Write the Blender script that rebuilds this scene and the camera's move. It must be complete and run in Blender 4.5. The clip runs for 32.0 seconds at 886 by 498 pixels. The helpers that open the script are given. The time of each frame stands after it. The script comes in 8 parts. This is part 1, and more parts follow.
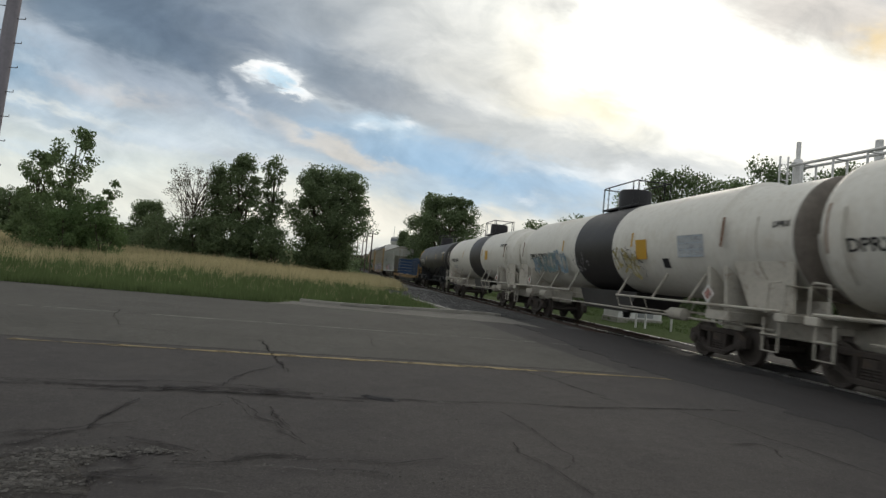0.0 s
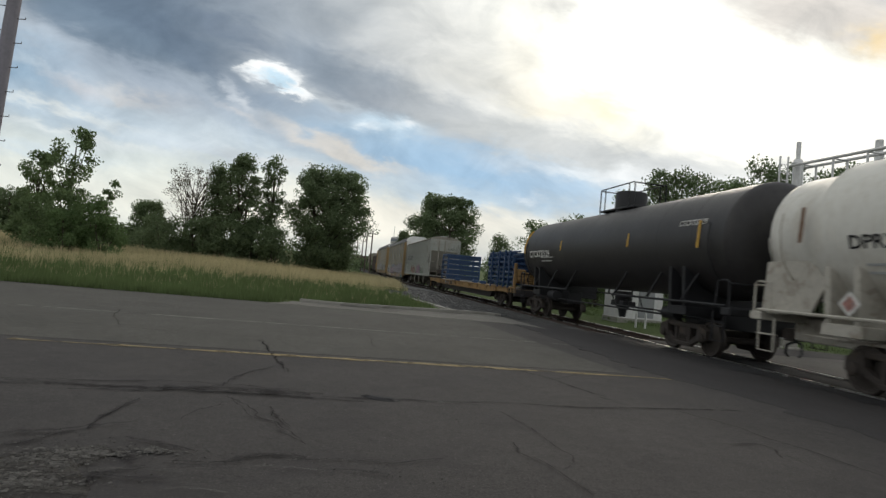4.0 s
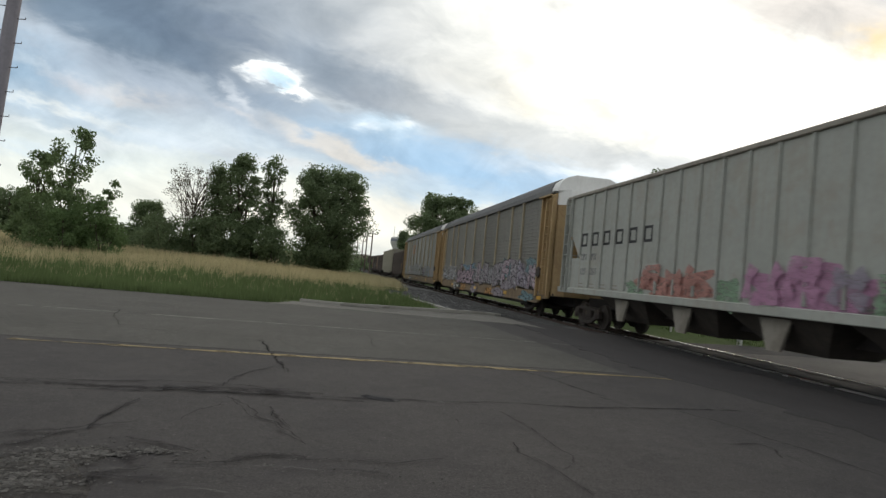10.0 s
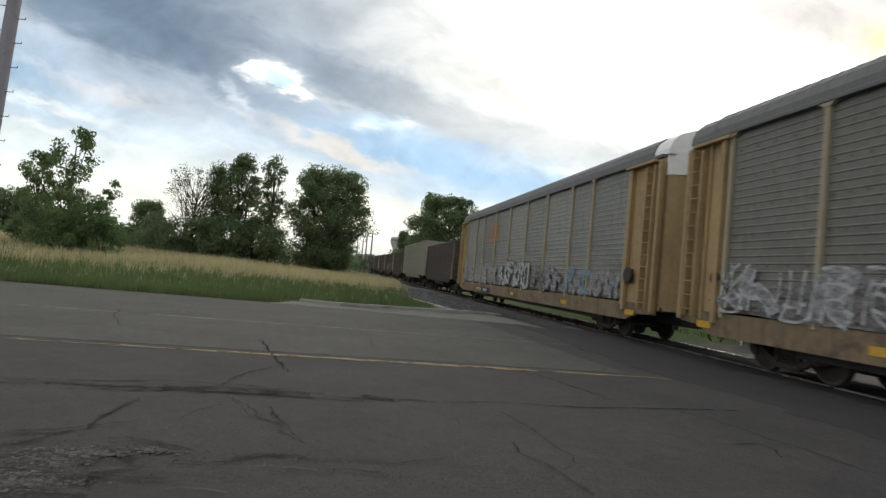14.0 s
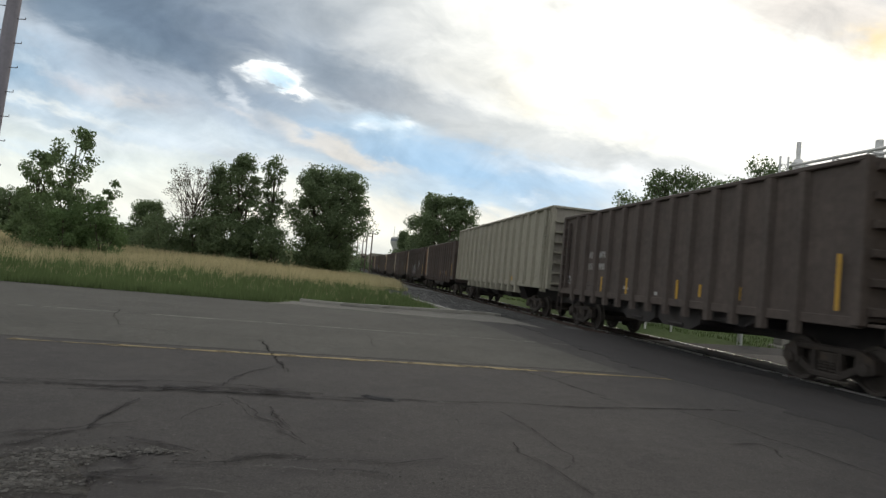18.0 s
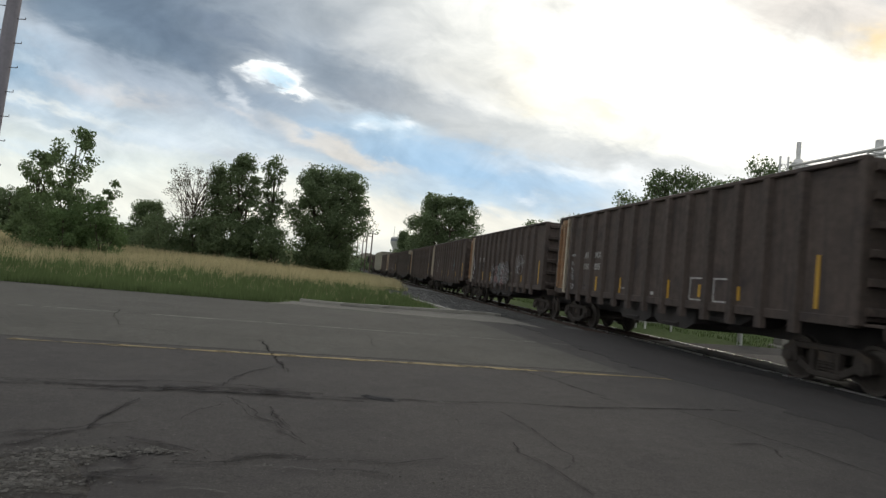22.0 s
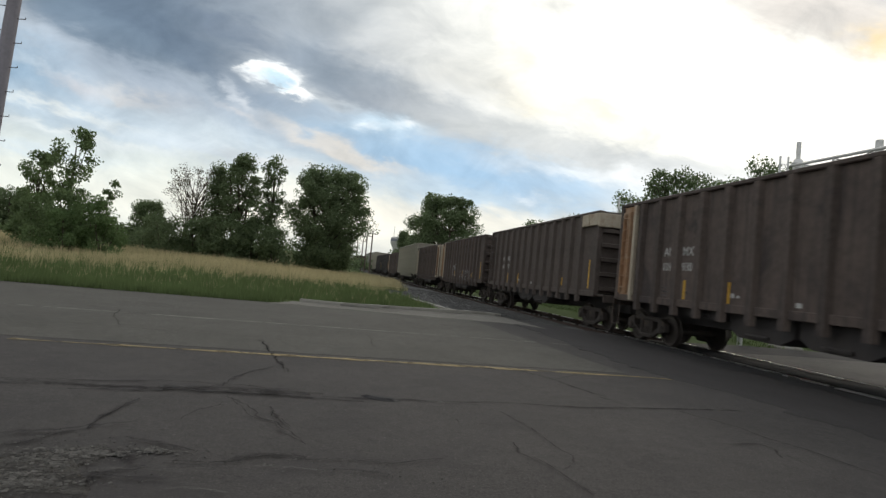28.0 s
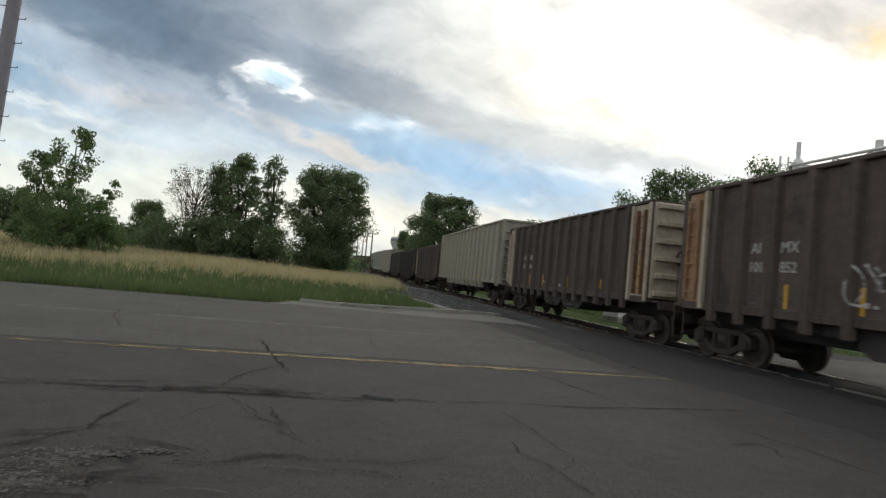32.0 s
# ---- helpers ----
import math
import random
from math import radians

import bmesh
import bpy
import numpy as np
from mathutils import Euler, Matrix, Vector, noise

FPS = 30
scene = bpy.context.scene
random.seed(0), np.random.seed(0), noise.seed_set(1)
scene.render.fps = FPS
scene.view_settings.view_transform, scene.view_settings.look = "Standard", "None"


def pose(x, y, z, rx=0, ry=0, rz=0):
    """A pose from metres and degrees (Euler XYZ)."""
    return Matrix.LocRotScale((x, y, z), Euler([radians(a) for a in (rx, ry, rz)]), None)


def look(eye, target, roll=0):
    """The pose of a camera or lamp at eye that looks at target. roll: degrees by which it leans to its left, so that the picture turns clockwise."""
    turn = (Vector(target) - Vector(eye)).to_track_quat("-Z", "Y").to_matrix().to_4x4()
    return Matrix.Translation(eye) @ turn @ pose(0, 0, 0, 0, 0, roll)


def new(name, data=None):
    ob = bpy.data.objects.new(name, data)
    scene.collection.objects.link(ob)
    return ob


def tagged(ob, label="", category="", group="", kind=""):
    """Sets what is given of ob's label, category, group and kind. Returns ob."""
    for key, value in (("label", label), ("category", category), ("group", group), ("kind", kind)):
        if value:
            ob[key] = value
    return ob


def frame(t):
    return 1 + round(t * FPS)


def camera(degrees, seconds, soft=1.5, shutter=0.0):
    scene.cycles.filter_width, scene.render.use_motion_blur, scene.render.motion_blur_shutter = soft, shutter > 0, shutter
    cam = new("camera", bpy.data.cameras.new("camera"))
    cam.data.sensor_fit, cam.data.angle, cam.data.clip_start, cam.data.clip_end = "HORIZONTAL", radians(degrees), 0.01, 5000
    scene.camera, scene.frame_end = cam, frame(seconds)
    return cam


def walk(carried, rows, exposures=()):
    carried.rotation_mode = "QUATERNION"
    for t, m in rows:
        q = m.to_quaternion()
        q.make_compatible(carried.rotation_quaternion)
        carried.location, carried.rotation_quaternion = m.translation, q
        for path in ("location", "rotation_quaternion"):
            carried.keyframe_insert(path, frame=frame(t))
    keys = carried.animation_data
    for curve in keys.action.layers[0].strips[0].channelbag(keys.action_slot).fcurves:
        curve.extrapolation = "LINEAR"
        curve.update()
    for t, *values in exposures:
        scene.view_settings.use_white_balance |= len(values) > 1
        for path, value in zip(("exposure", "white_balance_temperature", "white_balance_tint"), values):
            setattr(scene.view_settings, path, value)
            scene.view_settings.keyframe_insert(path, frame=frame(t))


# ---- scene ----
cam = camera(73.33, 32.0, soft=1.4, shutter=0.35)
EYE = (0.0, 0.0, 1.232)
CAM_POSE = Matrix.Translation(EYE) @ pose(0, 0, 0, 92.567, 0, 0) @ pose(0, 0, 0, 0, 0, 5.457)
walk(cam, [(0.0, CAM_POSE), (32.0, CAM_POSE)],
     [(0.0, -0.08), (6.0, 0.0), (9.0, 0.1), (13.0, 0.36), (16.0, 0.3), (20.0, 0.1), (25.0, 0.12), (32.0, 0.12)])


# ---- the plan: track, road and ground in numbers ----
TRACK_TURN = 99.974
TD = Vector((math.cos(radians(TRACK_TURN)), math.sin(radians(TRACK_TURN))))
TN = Vector((-TD.y, TD.x))
T0 = Vector((10.441, 1.836))
ROAD_TURN = 12.95
RE = Vector((math.cos(radians(ROAD_TURN)), math.sin(radians(ROAD_TURN))))
RN = Vector((-RE.y, RE.x))
ROAD_NEAR, ROAD_FAR = -2.2, 17.9


def smooth(a, b, x):
    k = min(1.0, max(0.0, (x - a) / (b - a)))
    return k * k * (3 - 2 * k)


def rail_z(s):
    """The height of the railhead along the track: level at the crossing, rising gently far off."""
    k = max(0.0, min(s, 200.0) - 60.0)
    return -0.2 + 6e-5 * k * k + 0.0168 * max(0.0, s - 200.0)


def track(s, lat=0.0, z=0.0):
    p = T0 + TD * s + TN * lat
    return Vector((p.x, p.y, rail_z(s) + z))


def to_track(x, y):
    v = Vector((x, y)) - T0
    return v.dot(TD), v.dot(TN)


def road(a, d, z=0.0):
    p = RE * a + RN * d
    return Vector((p.x, p.y, z))


def to_road(x, y):
    v = Vector((x, y))
    return v.dot(RE), v.dot(RN)


def lie(x, y):
    """The height of the finished surface."""
    s, lat = to_track(x, y)
    a, d = to_road(x, y)
    z = rail_z(s) + 0.2 * smooth(1.6, 6.0, lat) - 0.2 * smooth(6.0, 12.0, -lat)
    field = smooth(20, 70, d) * smooth(5, 22, lat)
    z += field * (0.75 + 0.012 * max(0.0, min(lat, 90.0) - 25))
    z -= 0.04 * (1 - smooth(1.5, 3.6, abs(lat)))
    z += 0.05 * field * noise.noise((x * 0.12, y * 0.12, 0.0))
    return z


# ---- sky, sun ----
def node(nt, kind, **values):
    n = nt.nodes.new(kind)
    for k, v in values.items():
        n.inputs[k].default_value = v
    return n


class Graph:
    """Short hand for chains of nodes."""

    def __init__(self, nt):
        self.nt = nt

    def put(self, socket, v):
        if hasattr(v, "links"):
            self.nt.links.new(v, socket)
        else:
            socket.default_value = v

    def math(self, op, a, b=0.0, c=0.0, clamp=False):
        n = self.nt.nodes.new("ShaderNodeMath")
        n.operation, n.use_clamp = op, clamp
        for i, v in enumerate((a, b, c)):
            self.put(n.inputs[i], v)
        return n.outputs[0]

    def vmath(self, op, a, b=(0, 0, 0), out=0):
        n = self.nt.nodes.new("ShaderNodeVectorMath")
        n.operation = op
        self.put(n.inputs[0], a)
        self.put(n.inputs[1], b)
        return n.outputs[out]

    def dot(self, a, b):
        return self.vmath("DOT_PRODUCT", a, b, 1)

    def noise(self, vec, scale, detail=4.0, rough=0.55, warp=0.0, color=False):
        n = self.nt.nodes.new("ShaderNodeTexNoise")
        self.put(n.inputs["Vector"], vec)
        n.inputs["Scale"].default_value, n.inputs["Detail"].default_value = scale, detail
        n.inputs["Roughness"].default_value, n.inputs["Distortion"].default_value = rough, warp
        return n.outputs["Color" if color else "Fac"]

    def ramp(self, fac, lo, hi, a=0.0, b=1.0):
        n = self.nt.nodes.new("ShaderNodeMapRange")
        n.interpolation_type = "SMOOTHSTEP"
        for i, v in enumerate((fac, lo, hi, a, b)):
            self.put(n.inputs[i], v)
        return n.outputs[0]

    def mix(self, fac, a, b, mode="MIX"):
        n = self.nt.nodes.new("ShaderNodeMix")
        n.data_type, n.blend_type = "RGBA", mode
        self.put(n.inputs[0], fac)
        for i, v in ((6, a), (7, b)):
            self.put(n.inputs[i], v if hasattr(v, "links") or len(v) == 4 else (*v, 1.0))
        return n.outputs[2]

    def join(self, x, y, z=0.0):
        n = self.nt.nodes.new("ShaderNodeCombineXYZ")
        for i, v in enumerate((x, y, z)):
            self.put(n.inputs[i], v)
        return n.outputs[0]


def srgb(r, g, b, k=1.0):
    return tuple(k * ((c / 255 / 12.92) if c / 255 <= 0.04045 else ((c / 255 + 0.055) / 1.055) ** 2.4) for c in (r, g, b))


SUN_AZ, SUN_EL = 24.0, 22.0     # degrees to the right of +Y, and up


def make_sky():
    world = bpy.data.worlds.new("sky")
    scene.world = world
    world.use_nodes = True
    nt = world.node_tree
    nt.nodes.clear()
    g = Graph(nt)
    ray = nt.nodes.new("ShaderNodeTexCoord").outputs["Generated"]
    ray = g.vmath("NORMALIZE", ray)
    # the cloud sheet's own axes: across, upwards and ahead
    m = (pose(0, 0, 0, 92.567, 0, 0) @ pose(0, 0, 0, 0, 0, 5.457)).to_3x3()
    ax, up, ahead = m.col[0], m.col[1], -m.col[2]
    z = g.math("MAXIMUM", g.dot(ray, tuple(ahead)), 0.12)
    u0 = g.math("DIVIDE", g.dot(ray, tuple(ax)), z)
    v0 = g.math("DIVIDE", g.dot(ray, tuple(up)), z)
    # ragged edges: the clouds' places are stirred at two scales, drawn out along the bands
    band = g.join(g.math("MULTIPLY_ADD", v0, 0.25, g.math("MULTIPLY", u0, 0.9)), g.math("MULTIPLY_ADD", u0, 0.28, g.math("MULTIPLY", v0, 1.9)))
    w1 = g.noise(band, 3.2, 5, 0.6, 0.3, True)
    w2 = g.noise(band, 11.0, 4, 0.6, 0.4, True)
    stir = g.vmath("ADD", g.vmath("MULTIPLY", g.vmath("SUBTRACT", w1, (0.5, 0.5, 0.5)), (0.10, 0.06, 0)),
                   g.vmath("MULTIPLY", g.vmath("SUBTRACT", w2, (0.5, 0.5, 0.5)), (0.085, 0.055, 0)))
    w3 = g.noise(band, 34.0, 3, 0.6, 0.3, True)
    stir = g.vmath("ADD", stir, g.vmath("MULTIPLY", g.vmath("SUBTRACT", w3, (0.5, 0.5, 0.5)), (0.03, 0.02, 0)))
    place = g.vmath("ADD", g.join(u0, v0), stir)

    sep = nt.nodes.new("ShaderNodeSeparateXYZ")
    nt.links.new(place, sep.inputs[0])
    us, vs = sep.outputs[0], sep.outputs[1]

    def blob(px, py, rx, ry, lean=0.0, edge=0.0):
        """A soft patch round a direction; sizes and places in thousandths of the lens's length."""
        cu, cv = (px - 784) / 1053.2, (441 - py) / 1053.2
        c, s = math.cos(radians(-lean)), math.sin(radians(-lean))
        du, dv = g.math("SUBTRACT", us, cu), g.math("SUBTRACT", vs, cv)
        p = g.math("MULTIPLY_ADD", du, c * 1053.2 / rx, g.math("MULTIPLY", dv, s * 1053.2 / rx))
        q = g.math("MULTIPLY_ADD", du, -s * 1053.2 / ry, g.math("MULTIPLY", dv, c * 1053.2 / ry))
        r2 = g.math("ADD", g.math("MULTIPLY", p, p), g.math("MULTIPLY", q, q))
        soft = g.math("EXPONENT", g.math("MULTIPLY", r2, -1.0))
        return g.ramp(soft, 0.5 * edge, 1.0 - 0.5 * edge) if edge else soft

    clear = nt.nodes.new("ShaderNodeTexSky")
    clear.sky_type, clear.sun_disc = "NISHITA", False
    clear.sun_elevation, clear.sun_rotation = radians(SUN_EL), radians(SUN_AZ)
    blue = g.vmath("MULTIPLY", clear.outputs[0], (0.10, 0.10, 0.10))

    streak = g.noise(g.join(u0, g.math("MULTIPLY_ADD", u0, 0.2, g.math("MULTIPLY", v0, 1.6))), 7.0, 6, 0.6, 0.5)
    broad = g.noise(g.vmath("MULTIPLY", ray, (1.0, 1.0, 2.2)), 2.2, 5, 0.6, 0.4)
    col = g.mix(g.ramp(broad, 0.35, 0.65), srgb(186, 191, 196), srgb(234, 234, 232))
    col = g.mix(g.math("MULTIPLY", g.ramp(broad, 0.62, 0.75), 0.4), col, blue)
    for px, py, rx, ry, lean, rgb, k, amount, edge in SKY_PATCHES:
        col = g.mix(g.math("MULTIPLY", blob(px, py, rx, ry, lean, edge), amount, clamp=True), col, srgb(*rgb, k))
    # thin streaks and billows over all of it
    col = g.mix(1.0, col, g.vmath("ADD", g.vmath("MULTIPLY", g.join(streak, streak, streak), (0.98, 0.92, 0.86)), (0.515, 0.56, 0.60)), "MULTIPLY")
    bg = nt.nodes.new("ShaderNodeBackground")
    nt.links.new(col, bg.inputs[0])
    bg.inputs[1].default_value = 1.0
    nt.links.new(bg.outputs[0], nt.nodes.new("ShaderNodeOutputWorld").inputs[0])

    sun = bpy.data.lights.new("sun", "SUN")
    sun.energy, sun.angle, sun.color = 0.7, radians(14), (1.0, 0.9, 0.76)
    az, el = radians(SUN_AZ), radians(SUN_EL)
    to = Vector((math.sin(az) * math.cos(el), math.cos(az) * math.cos(el), math.sin(el)))
    new("sun", sun).matrix_world = look(to * 50, (0, 0, 0))


# direction (on the flat cloud sheet), radii, lean, colour, gain, cover, edge (0 soft, towards 1 crisp)
SKY_PATCHES = [
    (200, 320, 700, 150, 4, (228, 234, 226), 1.0, 0.95, 0),
    (700, 390, 700, 60, 4, (243, 239, 225), 1.03, 0.9, 0),
    # blue openings low down
    (50, 130, 200, 85, 18, (150, 178, 201), 1.0, 0.95, 0),
    (230, 215, 260, 34, 14, (196, 211, 223), 1.0, 0.8, 0),
    (520, 225, 230, 46, 16, (160, 184, 206), 1.0, 0.9, 0),
    (700, 275, 180, 46, 12, (164, 190, 212), 1.0, 0.9, 0),
    (880, 300, 230, 52, 10, (158, 195, 226), 1.0, 0.95, 0),
    (990, 335, 120, 22, 14, (184, 212, 236), 1.0, 0.7, 0),
    (840, 350, 150, 16, 6, (192, 215, 232), 1.0, 0.6, 0),
    (60, 268, 170, 12, 5, (212, 225, 232), 1.0, 0.6, 0),
    (370, 262, 130, 10, 14, (206, 219, 230), 1.0, 0.6, 0),
    # thin pale streaks
    (110, 190, 150, 8, 14, (230, 234, 231), 1.0, 0.7, 0),
    (150, 236, 180, 9, 10, (228, 233, 232), 1.0, 0.7, 0),
    (60, 110, 90, 9, 20, (196, 211, 222), 1.0, 0.6, 0),
    (250, 170, 85, 12, 12, (232, 226, 218), 1.0, 0.85, 0),
    (140, 150, 50, 14, 25, (214, 212, 214), 1.0, 0.6, 0),
    (420, 205, 60, 8, 30, (232, 229, 226), 1.0, 0.7, 0),
    (530, 238, 100, 17, 24, (232, 225, 216), 1.0, 0.62, 0),
    (600, 268, 90, 13, 22, (236, 226, 212), 1.0, 0.6, 0),
    (660, 290, 80, 10, 16, (236, 226, 212), 1.0, 0.5, 0),
    (480, 285, 110, 9, 12, (226, 226, 224), 1.0, 0.6, 0),
    (770, 385, 160, 20, 4, (246, 241, 228), 1.0, 0.8, 0),
    # the dark cloud and its soft lower fringe
    (240, 138, 230, 38, 24, (166, 178, 192), 1.0, 0.9, 0),
    (430, 152, 80, 28, 20, (150, 163, 178), 1.0, 0.85, 0),
    (250, 0, 340, 100, 16, (108, 125, 143), 1.0, 1.0, 0.25),
    (330, 96, 190, 54, 27, (108, 125, 144), 1.0, 0.92, 0.2),
    (170, 52, 170, 40, 30, (116, 134, 152), 1.0, 0.9, 0.2),
    (500, 40, 190, 84, 10, (142, 154, 167), 1.0, 0.9, 0.1),
    (420, 60, 120, 26, 24, (116, 131, 150), 1.0, 0.7, 0.2),
    (680, 20, 180, 80, 8, (172, 180, 187), 1.0, 0.85, 0),
    (560, 78, 110, 22, 12, (170, 179, 188), 1.0, 0.6, 0),
    (560, 112, 80, 38, 20, (136, 150, 165), 1.0, 0.85, 0.2),
    (640, 150, 140, 54, 16, (129, 143, 158), 1.0, 0.95, 0.2),
    (720, 188, 120, 34, 14, (140, 151, 164), 1.0, 0.9, 0.2),
    (800, 215, 120, 36, 16, (174, 181, 188), 1.0, 0.85, 0),
    (790, 110, 90, 60, 10, (178, 184, 188), 1.0, 0.8, 0),
    (860, 135, 120, 44, 8, (194, 196, 195), 1.0, 0.9, 0.2),
    (820, 50, 140, 60, 10, (202, 204, 204), 1.0, 0.8, 0),
    (905, 156, 60, 15, 8, (182, 183, 182), 1.0, 0.8, 0.3),
    (490, 176, 78, 16, 14, (152, 168, 185), 1.0, 0.85, 0),
    (600, 205, 120, 12, 10, (172, 188, 204), 1.0, 0.6, 0),
    # the bright hole with its white rim
    (470, 133, 62, 24, 10, (214, 222, 228), 1.0, 0.8, 0),
    (468, 130, 52, 19, 6, (248, 250, 250), 1.05, 1.0, 0.4),
    (516, 153, 40, 14, 34, (248, 250, 250), 1.05, 1.0, 0.4),
    (482, 143, 42, 9, 16, (200, 229, 246), 1.0, 0.85, 0.2),
    (438, 120, 22, 9, 0, (250, 250, 248), 1.1, 0.9, 0.5),
    (425, 178, 34, 11, 40, (230, 234, 238), 1.0, 0.6, 0),
    (405, 160, 28, 10, 50, (206, 214, 222), 1.0, 0.45, 0),
    (690, 222, 66, 18, 4, (200, 226, 243), 1.0, 0.75, 0),
    (722, 222, 26, 9, 0, (246, 250, 252), 1.0, 0.8, 0),
    (655, 226, 24, 9, 0, (238, 246, 251), 1.0, 0.7, 0),
    (1000, 306, 46, 11, 8, (228, 241, 250), 1.0, 0.7, 0),
    (930, 346, 18, 9, 0, (240, 247, 252), 1.0, 0.6, 0),
    # the glare of the hidden sun and the grey veils before it
    (1270, 140, 400, 140, 10, (255, 250, 236), 1.4, 1.0, 0),
    (1180, 60, 260, 125, 20, (255, 252, 240), 1.9, 1.0, 0),
    (1440, 190, 280, 100, 8, (255, 250, 238), 1.5, 0.95, 0),
    (930, 100, 60, 90, 0, (252, 246, 230), 1.05, 0.6, 0),
    (980, 252, 230, 28, 12, (212, 214, 212), 1.0, 0.9, 0.1),
    (1130, 288, 210, 20, 8, (210, 213, 213), 1.0, 0.8, 0),
    (1200, 322, 260, 14, 6, (244, 245, 244), 1.05, 0.8, 0),
    (1045, 195, 85, 28, 20, (250, 240, 212), 1.03, 0.85, 0),
    (960, 188, 50, 14, 10, (250, 242, 222), 1.05, 0.6, 0),
    (1450, 22, 190, 62, 8, (222, 216, 209), 1.0, 0.95, 0.1),
    (1556, 76, 45, 30, -20, (252, 226, 178), 1.05, 0.85, 0),
    (985, 4, 46, 34, 10, (220, 218, 213), 1.0, 0.75, 0),
]
make_sky()


# ---- materials ----
MATS = {}


def surface(name, base, rough=0.7, metal=0.0, vary=0.18, grain=40.0, stain=0.0, stain_col=(0.05, 0.04, 0.03), stain_scale=1.4,
            bump=0.15, bump_scale=60.0, streaks=0.0, broad=1.0, by_object=0.0, island=0.0, emit=None, coat=0.0, see=0.0, worn=0.0, spec=0.35):
    """A painted, rusted, stony or leafy surface: colour that varies at two scales, stains, down-running dirt and fine relief."""
    if name in MATS:
        return MATS[name]
    mat = bpy.data.materials.new(name)
    MATS[name] = mat
    mat.use_nodes = True
    nt = mat.node_tree
    g = Graph(nt)
    b = nt.nodes["Principled BSDF"]
    pos = nt.nodes.new("ShaderNodeTexCoord").outputs["Object"]
    col = (*base, 1.0)
    fine, wide = g.noise(pos, grain, 3, 0.6), g.noise(pos, grain / 14, 4, 0.6, 0.3)
    k = g.math("MULTIPLY_ADD", g.math("SUBTRACT", fine, 0.5), vary * 1.6, 1.0)
    k = g.math("ADD", k, g.math("MULTIPLY", g.math("SUBTRACT", wide, 0.5), vary * 2.0 * broad))
    if by_object:
        k = g.math("ADD", k, g.math("MULTIPLY", g.math("SUBTRACT", nt.nodes.new("ShaderNodeObjectInfo").outputs["Random"], 0.5), by_object))
    if island:
        k = g.math("ADD", k, g.math("MULTIPLY", g.math("SUBTRACT", nt.nodes.new("ShaderNodeNewGeometry").outputs["Random Per Island"], 0.5), island))
    col = g.mix(1.0, col, g.join(k, k, k), "MULTIPLY")
    if stain:
        spots = g.ramp(g.noise(pos, stain_scale, 6, 0.68, 0.5), 0.5, 0.68)
        col = g.mix(g.math("MULTIPLY", spots, stain), col, stain_col)
    if streaks:
        run = g.noise(g.vmath("MULTIPLY", pos, (5.0, 5.0, 0.22)), 1.6, 5, 0.65)
        col = g.mix(g.math("MULTIPLY", g.ramp(run, 0.48, 0.7), streaks), col, stain_col)
    nt.links.new(col, b.inputs["Base Color"])
    rr = g.math("MULTIPLY_ADD", g.math("SUBTRACT", wide, 0.5), 0.3, rough, clamp=True)
    nt.links.new(rr, b.inputs["Roughness"])
    b.inputs["Metallic"].default_value = metal
    b.inputs["Coat Weight"].default_value = coat
    b.inputs["Specular IOR Level"].default_value = spec
    if worn:
        t = nt.nodes.new("ShaderNodeBsdfTransparent")
        mx = nt.nodes.new("ShaderNodeMixShader")
        gone = g.ramp(g.noise(g.vmath("MULTIPLY", pos, (1.0, 3.0, 1.0)), 2.6, 6, 0.7, 0.4), 0.40, 0.66)
        nt.links.new(g.math("MULTIPLY_ADD", gone, worn, 0.12), mx.inputs[0])
        nt.links.new(b.outputs[0], mx.inputs[1])
        nt.links.new(t.outputs[0], mx.inputs[2])
        nt.links.new(mx.outputs[0], nt.nodes["Material Output"].inputs[0])
    if see:
        b.inputs["Subsurface Weight"].default_value = 0.0
        t = nt.nodes.new("ShaderNodeBsdfTranslucent")
        nt.links.new(col, t.inputs[0])
        mx = nt.nodes.new("ShaderNodeMixShader")
        mx.inputs[0].default_value = see
        nt.links.new(b.outputs[0], mx.inputs[1])
        nt.links.new(t.outputs[0], mx.inputs[2])
        nt.links.new(mx.outputs[0], nt.nodes["Material Output"].inputs[0])
    if bump:
        n = nt.nodes.new("ShaderNodeBump")
        n.inputs["Strength"].default_value, n.inputs["Distance"].default_value = bump, 0.02
        nt.links.new(g.noise(pos, bump_scale, 5, 0.65), n.inputs["Height"])
        nt.links.new(n.outputs[0], b.inputs["Normal"])
    if emit:
        b.inputs["Emission Color"].default_value = (*emit[0], 1)
        b.inputs["Emission Strength"].default_value = emit[1]
    return mat


